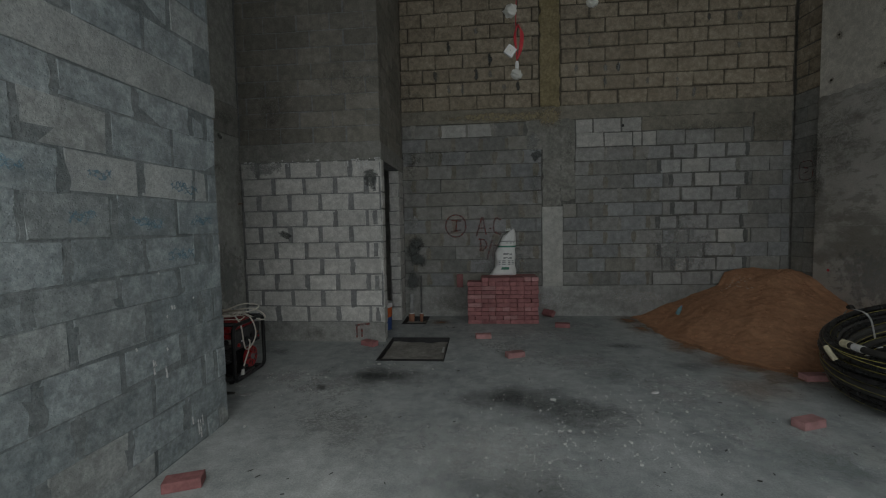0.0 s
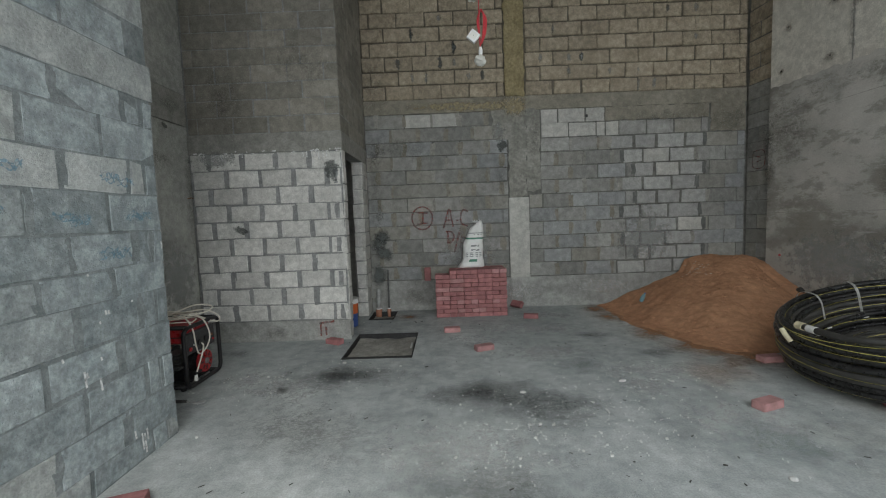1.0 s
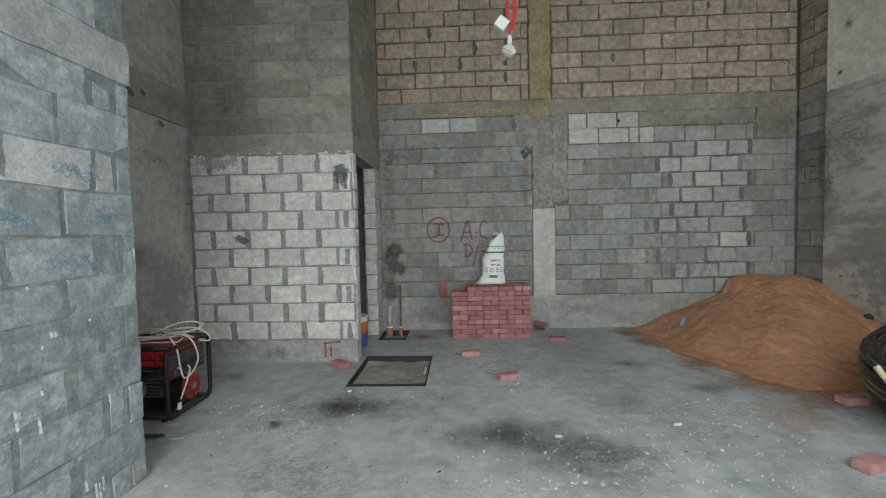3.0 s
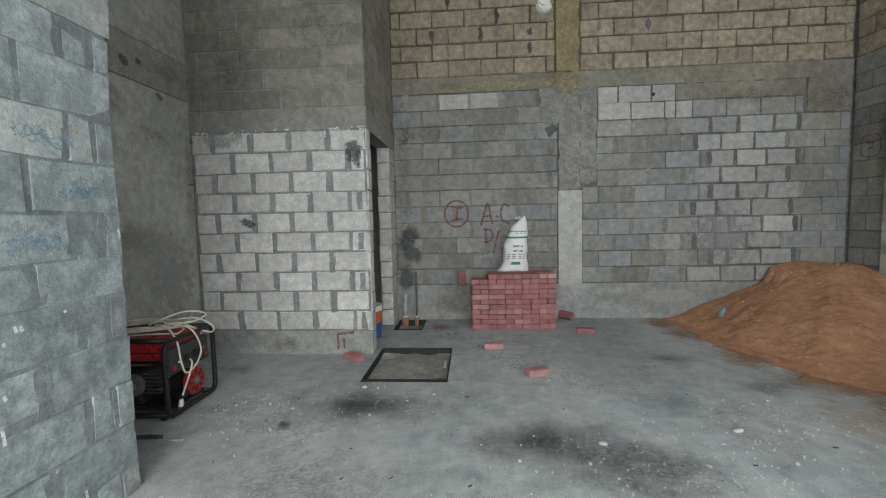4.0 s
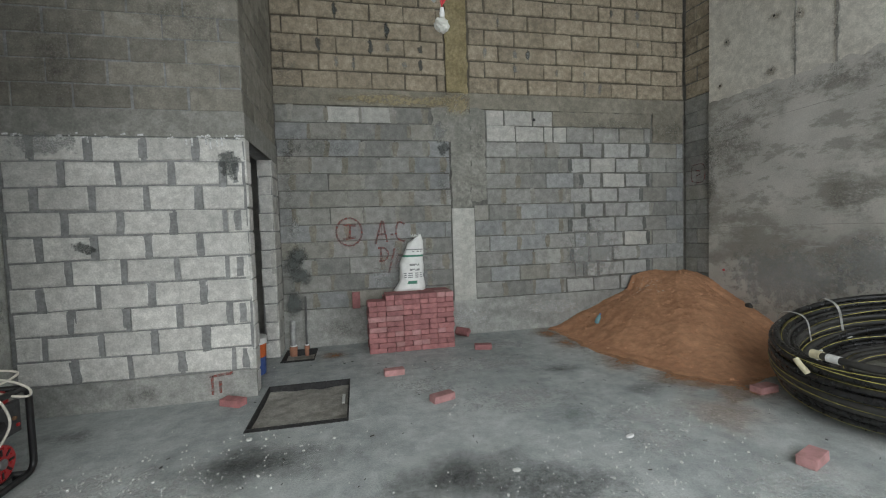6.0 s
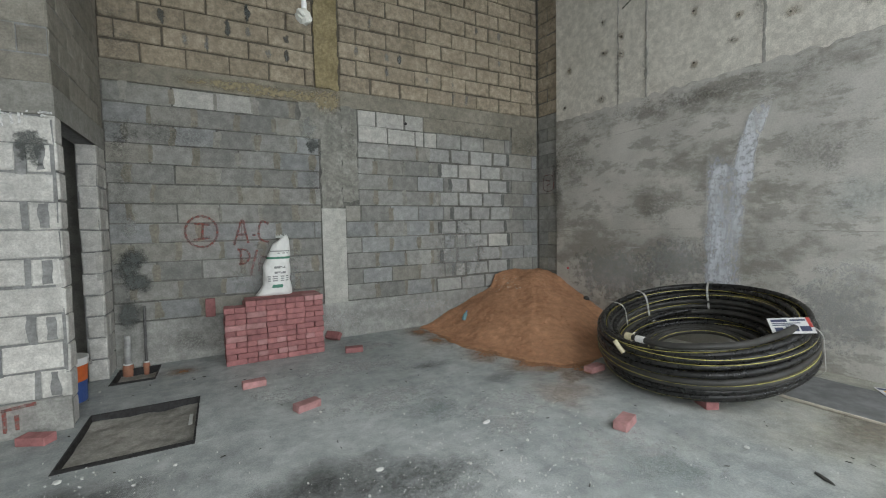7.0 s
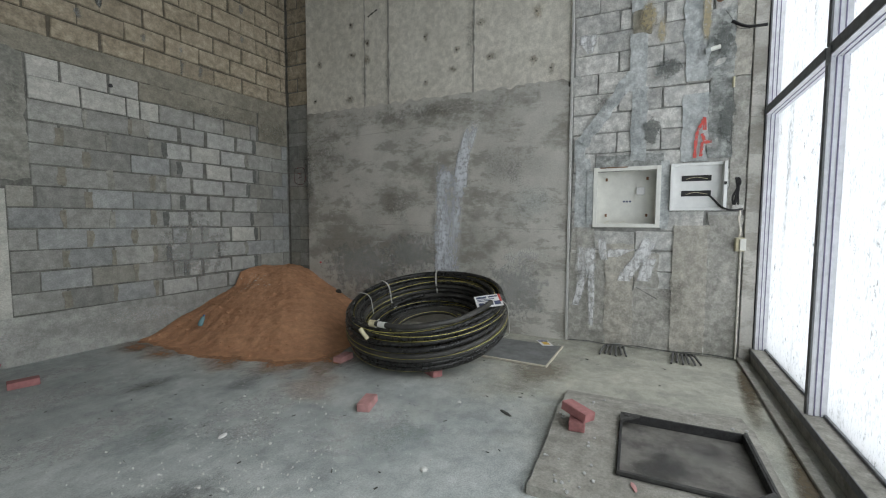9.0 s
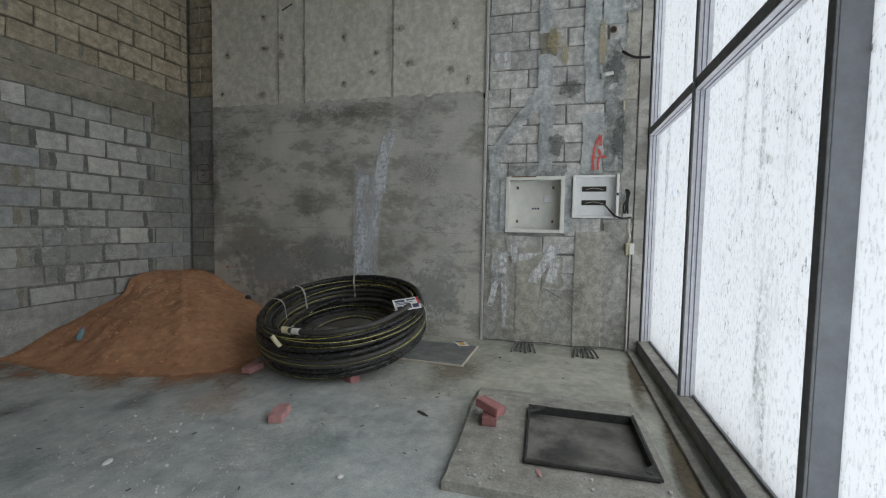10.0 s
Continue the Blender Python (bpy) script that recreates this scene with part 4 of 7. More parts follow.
lay(wall_box, FRONT, -2.83, -1.12, 3.469, 8, 0.184, 0.40, (-1.52, -1.28), M_BLOCK_BOXUP, 0.010, 0.014, (0.004, 0.004), 62, 0.0, 0.002, joined=True)
# flank with the doorway
for y0, y1, z0, z1 in ((4.31, 4.45, 0, 2.18), (5.385, 5.70, 0, 2.155), (4.31, 5.70, 2.155, TOP)):
    slab("mortar_bed", SIDE, y0, y1, 0.008, 0.15, z0, z1, M_MORTAR_BOX, wall_box)
lay(wall_box, SIDE, 4.305, 4.455, 0.0, 11, 0.198, 0.4, (4.9,), M_BLOCK_BOX, 0.012, 0.008, BOXK, 71, 0.002, 0.002)
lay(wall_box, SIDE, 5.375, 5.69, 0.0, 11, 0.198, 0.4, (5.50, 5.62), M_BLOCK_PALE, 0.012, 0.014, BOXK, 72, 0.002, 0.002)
lay(wall_box, pose(0, 5.385, 0), -1.268, -1.122, 0.0, 11, 0.198, 0.4, (-0.9,), M_BLOCK_BOX, 0.014, 0.010, BOXK, 75, 0.010, 0.002)
rough_slab("door_lintel", SIDE, 4.30, 5.69, 2.155, 2.36, -0.006, 0.03, M_BAND_BOX, wall_box, "cast concrete door lintel", 33, 0.003, 0.05)
lay(wall_box, SIDE, 4.305, 5.69, 2.365, 6, 0.184, 0.40, (4.72, 4.50), M_BLOCK_BOXUP, 0.010, 0.014, (0.004, 0.004), 73, 0.0, 0.002)
lay(wall_box, SIDE, 4.305, 5.69, 3.469, 8, 0.184, 0.40, (4.72, 4.50), M_BLOCK_BOXUP, 0.010, 0.014, (0.004, 0.004), 74, 0.0, 0.002, joined=True)
for cx, cz, rx, rz, mat, turn in ((-1.24, 1.93, 0.11, 0.16, S_WET, 0), (-2.30, 1.30, 0.10, 0.06, S_WET, 20), 
                                  (-2.55, 2.08, 0.35, 0.12, S_PATCH, 0), (-2.4, 2.8, 0.4, 0.6, S_DAMP, 0), (-1.5, 3.1, 0.5, 0.4, S_DAMP, 0), (-2.0, 0.10, 0.22, 0.10, S_DAMP, 0)):
    stain(wall_box, FRONT, cx, cz, rx, rz, mat, 0.0195, turn, "wall_stain")
wd = random.Random(44)
drips = []
for k in range(46):
    x = wd.choice((wd.uniform(-2.7, -1.95), wd.uniform(-1.55, -1.15), wd.uniform(-2.8, -1.15)))
    z = 2.155 + wd.uniform(-0.02, 0.02)
    drips.append([(x, z), (x + wd.uniform(-0.05, 0.05), z + wd.uniform(-0.012, 0.012))] if wd.random() < 0.7 else [(x, z), (x + 0.004, z - wd.uniform(0.03, 0.10))])
ribbon("lime_drip", FRONT, drips, 0.012, M_SPLASH, wall_box, 0.0225, "white lime drips below the lintel")
ribbon("sprayed_mark", FRONT, [[(-1.48, 0.20), (-1.30, 0.22)], [(-1.46, 0.05), (-1.46, 0.21)], [(-1.40, 0.06), (-1.40, 0.16)]], 0.02, M_SPRAY, wall_box, 0.021, "faded red setting-out marks")
wall_store_back = slab("wall_store_back", FRONT, -2.88, -1.27, 1.45, 1.6, 0, TOP, M_PLASTER)
tagged(wall_store_back, "dark bare wall inside the store", "wall", kind="structure")

# ---- left wall and alcove ----
wall_left = structure("wall_left", "rough grey concrete block wall with a cast beam", "wall")
slab("mortar_bed", LEFT, -1.2, 2.262, -0.0012, 0.2, 0, 2.2, M_MORTAR_LEFT, wall_left)
slab("mortar_bed", LEFT, -1.2, 2.262, -0.0012, 0.2, 2.2, TOP, M_MORTAR_LEFT, wall_left)
LEVELS = [0.0, 0.14, 0.345, 0.554, 0.767, 0.986, 1.15, 1.35, 1.56, 1.76, 1.975, 2.147]
lw = random.Random(8)
for c, (z0, z1) in enumerate(zip(LEVELS, LEVELS[1:])):
    joint = 1.615 if c % 2 == 0 else 1.865
    lay(wall_left, LEFT, -1.15, 2.28 if c % 2 else 2.165, z0, 1, z1 - z0, 0.425, (joint,), M_BLOCK_LEFT, 0.008, 0.026, (0.003, 0.009), 81 + c, 0.004, 0.0015,
        other=lambda x, z, rng: M_BLOCK_LEFT_PALE if 1.56 < z < 1.76 and x > 1.2 else None)
    if c % 2 == 0:
        lay(wall_left, LEFT, 2.175, 2.28, z0, 1, z1 - z0, 0.425, (2.0,), M_BLOCK_LEFT, 0.010, 0.012, (0.003, 0.009), 181 + c, 0.004, 0.0015)
    for k in range(-2, 6):
        y = joint + 0.425 * (1 - k)
        if c and -0.4 < y < 2.26 and lw.random() < 0.85:
            wd = lw.uniform(0.035, 0.075)
            rough_slab("mortar_smear", LEFT, y - wd / 2, y + wd / 2, z0 + lw.uniform(0.0, 0.03), z1 - lw.uniform(0.0, 0.04), -0.0048, 0.012, M_MORTAR_LEFT, wall_left, "", c * 9 + k, 0.0022, 0.02, 0.020)
    if c and c % 2 == 0:
        y = 2.175
        rough_slab("mortar_smear", LEFT, y - 0.02, y + 0.02, z0 + 0.02, z1 - 0.02, -0.0048, 0.012, M_MORTAR_LEFT, wall_left, "", c * 11, 0.0022, 0.02, 0.016)
rough_slab("cast_beam", LEFT, -1.15, 2.285, 2.15, 2.36, -0.008, 0.03, M_BAND_LEFT, wall_left, "cast concrete beam", 34, 0.004, 0.04, 0.006)
lay(wall_left, LEFT, -1.15, 2.28, 2.363, 5, 0.209, 0.42, (1.69, 1.90), M_BLOCK_LEFT, 0.010, 0.022, (0.006, 0.006), 95, 0.004, 0.004)
lay(wall_left, LEFT, -1.15, 2.28, 3.408, 7, 0.209, 0.42, (1.69, 1.90), M_BLOCK_LEFT, 0.010, 0.022, (0.006, 0.006), 96, 0.004, 0.004, joined=True)
END = pose(-1.81, 2.262, 0, 0, 0, 180)
lay(wall_left, END, 0.0, 0.2, 0.08, 10, 0.213, 0.41, (0.5,), M_BLOCK_LEFT, 0.010, 0.006, (0.006, 0.006), 97, 0.012, 0.002)
lay(wall_left, END, 0.0, 0.2, 2.365, 11, 0.213, 0.41, (0.5,), M_BLOCK_LEFT, 0.010, 0.006, (0.006, 0.006), 98, 0.012, 0.002, joined=True)
ck = random.Random(6)
chalk = []
for y, z in ((1.54, 1.43), (1.62, 1.42), (1.83, 1.65), (1.92, 1.63), (1.98, 1.44), (2.05, 1.44), (1.78, 1.24), (1.86, 1.23), (1.2, 1.45), (0.9, 1.66), (1.3, 1.66)):
    for k in range(4):
        chalk.append([(y + 0.025 * i + ck.uniform(-0.012, 0.012), z + ck.uniform(-0.03, 0.03)) for i in range(6)])
ribbon("chalk_mark", LEFT, chalk, 0.007, M_CHALK, wall_left, 0.0175, "faint blue chalk scribble")
splashes = [[(y, z), (y + 0.006, z - h)] for y, z, h in ((1.612, 0.665, 0.085), (1.70, 0.60, 0.07), (1.625, 0.655, 0.03), (1.94, 0.17, 0.10), (1.96, 0.16, 0.12), (1.98, 0.18, 0.07), (1.89, 0.21, 0.05), (1.77, 0.94, 0.025), (1.79, 0.935, 0.02), (1.683, 1.145, 0.012), (1.73, 0.89, 0.015), (1.716, 0.705, 0.02), (1.503, 0.765, 0.02), (2.24, 1.28, 0.05), (1.955, 0.957, 0.01))]
ribbon("paint_drip", LEFT, splashes, 0.011, M_SPLASH, wall_left, 0.0175, "white paint drips")

wall_alcove = structure("wall_alcove", "dull stained cast concrete wall of the alcove", "wall")
slab("cast_core", PLASTER, -1.3, 5.85, 0.012, 0.2, 0, TOP, M_PLASTER, wall_alcove)
rough_slab("lower_lift", PLASTER, -1.1, 4.29, 0, 2.45, 0.0, 0.02, M_PLASTER, wall_alcove, "", 35, 0.003, 0.1)
rough_slab("middle_lift", PLASTER, -1.1, 4.29, 2.46, 2.80, -0.006, 0.02, M_BAND_BOX, wall_alcove, "", 36, 0.004, 0.08)
rough_slab("upper_lift", PLASTER, -1.1, 4.29, 2.81, TOP, 0.004, 0.02, M_PLASTER, wall_alcove, "", 37, 0.003, 0.12)
for cx, cz, rx, rz, mat in ((3.50, 1.20, 0.30, 0.22, S_DAMP), (3.2, 1.35, 0.3, 0.2, S_DAMP), (3.3, 2.25, 0.5, 0.18, S_DAMP), (3.8, 2.05, 0.3, 0.12, S_DAMP), (4.0, 2.62, 0.3, 0.14, S_DAMP), (3.7, 2.62, 0.05, 0.05, S_WET), (3.9, 2.4, 0.06, 0.05, S_WET), (3.55, 2.58, 0.07, 0.05, S_WET), (3.9, 0.8, 0.4, 0.5, S_PATCH), (4.22, 1.7, 0.08, 0.9, S_DAMP)):
    stain(wall_alcove, PLASTER, cx, cz, rx, rz, mat, 0.014, 0, "wall_stain")
part("tie_wire", tube_bm([(4.22, 0.0, 1.67), (4.22, -0.04, 1.675), (4.23, -0.06, 1.67)], 0.006, 6), M_RUST, wall_alcove, "rusty tie wire stub", PLASTER)

# ---- right wall ----
wall_right = structure("wall_right", "cast concrete wall beside weathered block work", "wall")
BOX_S, BOX_Z = (4.452, 5.072), (1.288, 1.895)
S_END = 5.80
for a, b, z0, z1 in ((-0.2, 4.19, 0, TOP), (4.19, BOX_S[0], 0, TOP), (BOX_S[1], 6.0, 0, TOP), (*BOX_S, 0, BOX_Z[0]), (*BOX_S, BOX_Z[1], TOP)):
    slab("cast_core", RIGHT, a, b, 0.045 if b < 4.3 else 0.014, 0.22, z0, z1, M_MORTAR_RIGHT if b > 4.2 else M_MORTAR_LOW, wall_right)
rough_slab("lower_lift", RIGHT, 0.438, 4.178, 0, 2.80, -0.006, 0.05, M_CONC_LOW, wall_right, "stained darker cast concrete", 41, 0.004, 0.07)
for a, b, s in ((0.438, 1.458, 42), (1.470, 1.836, 43), (1.848, 3.034, 44), (3.046, 4.178, 45)):
    rough_slab("upper_lift", RIGHT, a, b, 2.86, TOP, 0.002 + 0.002 * (s % 2), 0.05, M_CONC_UP, wall_right, "paler cast concrete with tie holes", s, 0.003, 0.08)
rough_slab("pour_ridge", RIGHT, 0.445, 4.172, 2.775, 2.885, -0.010, 0.05, M_CONC_LOW, wall_right, "", 46, 0.008, 0.03, 0.03)
# trickles of cement down the old shutter joints, and the seam of an earlier pour
for s, w in ((1.464, 0.014), (1.842, 0.022), (3.040, 0.026)):
    rough_slab("shutter_fin", RIGHT, s - w / 2, s + w / 2, 2.87, TOP, -0.0015, 0.02, M_SKIM, wall_right, "", int(s * 40), 0.003, 0.04, 0.012)
ribbon("pour_seam", RIGHT, [[(0.95, 2.485), (1.4, 2.505), (1.95, 2.522), (2.5, 2.53), (3.15, 2.552)]], 0.006, M_SKIM, wall_right, 0.0125, "thin dark pour seam")
ribbon("pour_seam", RIGHT, [[(0.5, 1.27), (1.2, 1.28), (2.0, 1.285), (2.45, 1.28)], [(3.0, 1.27), (3.6, 1.255), (4.15, 1.24)]], 0.006, M_SKIM, wall_right, 0.0125, "thin dark pour seam")
lay(wall_right, RIGHT, 0.03, 0.425, 3.05, 9, 0.2, 0.4, (0.44, 0.22), M_BLOCK_UP, 0.017, 0.015, HARD, 101, -0.030, 0.003)
lay(wall_right, RIGHT, 0.03, 0.425, 0.45, 13, 0.2, 0.4, (0.44, 0.22), M_BLOCK_LOW, 0.008, 0.010, SOFT, 102, -0.034, 0.002)
hr = random.Random(3)
for s, z in ((3.124, 3.68), (2.821, 3.42), (2.762, 3.20), (3.241, 3.273), (1.512, 3.72), (1.51, 3.513), (0.68, 3.566), (3.75, 3.16), (3.959, 3.036), (3.791, 3.674), (1.249, 3.608), (1.235, 4.01), (0.596, 3.06), (1.221, 3.026), (2.386, 3.652), (2.395, 3.096)):
    part("tie_hole", disc_bm(hr.uniform(0.007, 0.015), 0.006, 10, 0, None, Matrix.Rotation(radians(90), 4, "X")), M_BLACK, wall_right, "", RIGHT @ Matrix.Translation((s, 0.003, z)))
    stain(wall_right, RIGHT, s + 0.01, z - 0.01, hr.uniform(0.05, 0.10), hr.uniform(0.05, 0.10), S_RUSTY, 0.0055, 0, "tie_stain")
ribbon("wire_stub", RIGHT, [[(1.53, 4.05), (1.60, 4.085), (1.68, 4.12)]], 0.02, M_DARKBIT, wall_right, 0.012, "dark wire stub in the cast wall")
for s, z, rx, rz, mat, turn in ((2.3, 2.72, 2.0, 0.20, S_DAMP, 0), (0.75, 2.3, 0.5, 0.6, S_DAMP, 0), (2.0, 1.5, 0.35, 0.4, S_DAMP, 0), (3.5, 2.0, 0.5, 0.3, S_DAMP, 10), (0.46, 1.9, 0.13, 1.0, S_DAMP, 0), (3.0, 3.5, 0.10, 0.6, S_DAMP, 0),
                             (1.85, 3.3, 0.07, 0.5, S_DAMP, 0), (1.47, 3.3, 0.06, 0.5, S_DAMP, 0), (1.4, 0.7, 0.9, 0.45, S_PATCH, 0), (3.6, 0.55, 0.5, 0.45, S_PATCH, 0), (2.2, 0.9, 0.5, 0.35, S_PATCH, 0), (3.7, 0.92, 0.4, 0.16, S_DUST, 0), (3.75, 1.55, 0.35, 0.3, S_TEAL, 0)):
    stain(wall_right, RIGHT, s, z, rx, rz, mat, 0.0125, turn, "wall_stain")
smear_sheet(wall_right, RIGHT, ((0.45, 2.52, 2.90), (0.75, 2.50, 2.91), (1.28, 2.485, 2.94), (1.65, 2.50, 2.97), (1.98, 2.50, 3.01), (2.10, 2.52, 3.02)), S_WASH, 0.0245, "wash", "thin bluish whitewash run")
smear_sheet(wall_right, RIGHT, ((1.75, 2.74, 3.01), (1.98, 2.78, 3.02), (2.2, 2.84, 3.06), (2.4, 2.92, 3.13), (2.6, 3.02, 3.20)), S_WASH, 0.0255, "wash", "thin bluish whitewash run")
smear_sheet(wall_right, RIGHT, ((0.45, 2.56, 2.80), (0.8, 2.54, 2.82), (1.3, 2.58, 2.84), (1.8, 2.66, 2.90)), S_WASH, 0.0265, "wash", "thin bluish whitewash run")
part("paint_spot", disc_bm(0.016, 0.012, 10, 0.003, None, Matrix.Rotation(radians(90), 4, "X")), M_CORD, wall_right, "red plastic tie plug", RIGHT @ Matrix.Translation((0.655, -0.002, 0.72)))
ribbon("sprayed_mark", RIGHT, [[(0.16, 2.12), (0.34, 2.11), (0.34, 1.90), (0.16, 1.91), (0.16, 2.12)], [(0.20, 2.05), (0.29, 2.03)], [(0.22, 1.97), (0.29, 1.99)]], 0.012, M_SPRAY, wall_right, -0.018, "faint red sprayed box")
part("corner_bead", box_bm(4.176, 4.204, -0.022, 0.03, 0.0, TOP, 0.004), M_BEAD, wall_right, "white galvanised corner bead", RIGHT)
# weathered blocks round the two boxes
RB = (M_BLOCK_RIGHT, 0.012, 0.015, (0.005, 0.007))
for c in range(24):
    z, jt = 0.2065 * c, ((4.655,), (4.455,))[c % 2]
    spans = ((4.21, BOX_S[0] - 0.01), (BOX_S[1] + 0.01, S_END)) if 6 <= c <= 8 else ((4.21, S_END),)
    for a, b in spans:
        lay(wall_right, RIGHT, a, b, z, 1, 0.2065, 0.41, jt, *RB, 110 + c, -0.002, 0.006)
# chases cut for conduits and filled with mortar, wandering a little
for x0, x1, z0, z1, s, mt, lump in ((4.79, 4.935, 1.96, 2.70, 51, M_PATCH, 0.009), (4.76, 4.92, 2.68, 3.24, 61, M_PATCH, 0.010), (4.78, 4.95, 3.22, 3.50, 62, M_BAND, 0.010), (4.76, 4.90, 3.46, TOP, 63, M_PATCH, 0.010),
                                    (5.25, 5.465, 1.93, 2.58, 52, M_PATCH, 0.005), (5.26, 5.45, 2.70, 3.10, 64, M_PATCH, 0.007), (5.235, 5.40, 3.08, TOP, 65, M_PATCH, 0.007),
                                    (5.47, 5.67, 1.95, 2.72, 66, M_PATCH_DARK, 0.022), (5.44, 5.66, 2.70, 3.34, 67, M_PATCH_DARK, 0.020), (5.42, 5.64, 3.50, TOP, 68, M_PATCH, 0.016),
                                    (5.66, 5.79, 2.70, 3.60, 56, M_SKIM_TAN, 0.008), (5.66, 5.79, 1.5, 2.69, 57, M_SKIM, 0.010), (5.60, 5.79, 3.60, TOP, 69, M_PATCH_DARK, 0.016),
                                    (4.25, 4.40, 1.28, 2.02, 55, M_PATCH, 0.010), (4.46, 5.10, 1.90, 2.03, 70, M_PATCH_DARK, 0.012), (5.08, 5.16, 1.27, 1.95, 71, M_PATCH, 0.008)):
    rough_slab("filled_chase", RIGHT, x0, x1, z0, z1, -0.010, 0.03, mt, wall_right, "mortar-filled conduit chase", s, lump, 0.025, 0.013)
diag = RIGHT @ Matrix.Translation((4.545, 0, 2.50)) @ Matrix.Rotation(radians(36), 4, "Y")
rough_slab("filled_chase", diag, -0.06, 0.06, -0.40, 0.42, -0.013, 0.03, M_PATCH, wall_right, "slanting mortar-filled chase", 60, 0.010, 0.025, 0.02)
rough_slab("filled_chase", RIGHT, 4.235, 4.345, 1.98, 2.22, -0.012, 0.03, M_PATCH, wall_right, "mortar-filled conduit chase", 72, 0.010, 0.025, 0.02)
# cement skim over the lowest courses
for x0, x1, z0, z1, s, mt, face in ((4.21, 4.58, 0.0, 0.99, 53, M_SKIM, -0.006), (4.58, 4.86, 0.02, 1.10, 54, M_SKIM_TAN, -0.011), (4.86, 5.21, 0.0, 0.64, 58, M_SKIM, -0.006), (4.87, 5.09, 0.66, 1.0, 73, M_SKIM, -0.005), (5.21, 5.51, 0.02, 1.30, 59, M_SKIM_TAN, -0.012), (5.51, 5.79, 0.0, 1.40, 74, M_SKIM, -0.007), (4.22, 4.46, 0.99, 1.26, 75, M_SKIM, -0.005)):
    rough_slab("cement_skim", RIGHT, x0, x1, z0, z1, face, 0.03, mt, wall_right, "", s, 0.006, 0.03, 0.014)
ribbon("skim_crack", RIGHT, [[(4.885, 0.655), (5.09, 0.54)], [(5.79, 1.06), (5.775, 0.7), (5.785, 0.27), (5.80, 0.02)], [(5.565, 3.31), (5.62, 3.22), (5.67, 3.13), (5.76, 3.11)], [(5.66, 2.70), (5.655, 2.2), (5.67, 1.97)]], 0.006, M_MORTAR_DARK, wall_right, 0.0265, "dark crack in the cement")
ribbon("skim_crack", RIGHT, [[(4.21, 0.014), (4.45, 0.022), (4.6, 0.012), (4.9, 0.026), (5.2, 0.014), (5.5, 0.028), (5.78, 0.016)]], 0.010, M_MORTAR_DARK, wall_right, 0.020, "dark gap along the floor")
WL = (((0.20, 4.42, 4.48), (0.45, 4.41, 4.49), (0.64, 4.40, 4.49), (0.80, 4.38, 4.50)), ((0.41, 4.235, 4.33), (0.60, 4.28, 4.38), (0.80, 4.31, 4.42)), ((0.72, 4.27, 4.50), (0.85, 4.26, 4.50), (1.02, 4.27, 4.50), (1.08, 4.28, 4.49)),
      ((0.93, 4.52, 4.62), (1.04, 4.50, 4.60), (1.18, 4.49, 4.58)), ((0.71, 4.68, 4.84), (0.82, 4.72, 4.90), (0.95, 4.82, 5.0), (1.10, 4.90, 5.08), (1.24, 4.97, 5.12)), ((0.72, 4.87, 5.04), (0.86, 4.91, 5.06), (0.99, 4.95, 5.09)), ((0.96, 4.58, 4.72), (1.02, 4.56, 4.85), (1.06, 4.60, 4.95)))
for rows in WL:
    smear_sheet(wall_right, RIGHT, rows, S_WASH_THICK, 0.0245, "wash", "flaking whitewash patch")
smear_sheet(wall_right, RIGHT, ((3.11, 4.34, 4.40), (3.22, 4.25, 4.45), (3.34, 4.22, 4.46)), S_WASH_THICK, 0.020, "wash", "flaking whitewash patch")
for s, z, rx, rz, mat, turn in ((4.92, 3.35, 0.12, 0.22, S_YELLOW, 0), (5.04, 3.2, 0.06, 0.2, S_YELLOW, 0), (5.1, 2.85, 0.16, 0.12, S_WET, 0), (4.98, 2.25, 0.10, 0.16, S_WET, 0), (5.62, 2.3, 0.08, 0.3, S_WET, 0), (5.56, 3.05, 0.10, 0.2, S_WET, 0), (5.42, 3.3, 0.05, 0.35, S_YELLOW, 0), (5.2, 0.6, 0.2, 0.5, S_DAMP, 0), (4.5, 2.6, 0.2, 0.2, S_DAMP, 0)):
    stain(wall_right, RIGHT, s, z, rx, rz, mat, 0.0275, turn, "wall_stain")
ribbon("sprayed_mark", RIGHT, [[(5.365, 1.96), (5.37, 2.12), (5.385, 2.22), (5.42, 2.30), (5.435, 2.34)], [(5.435, 2.34), (5.44, 2.22)], [(5.415, 1.97), (5.42, 2.06), (5.43, 2.10), (5.50, 2.105)], [(5.42, 2.19), (5.44, 2.12)]], 0.026, M_SPRAY_BRIGHT, wall_right, 0.028, "bright red sprayed arrow")

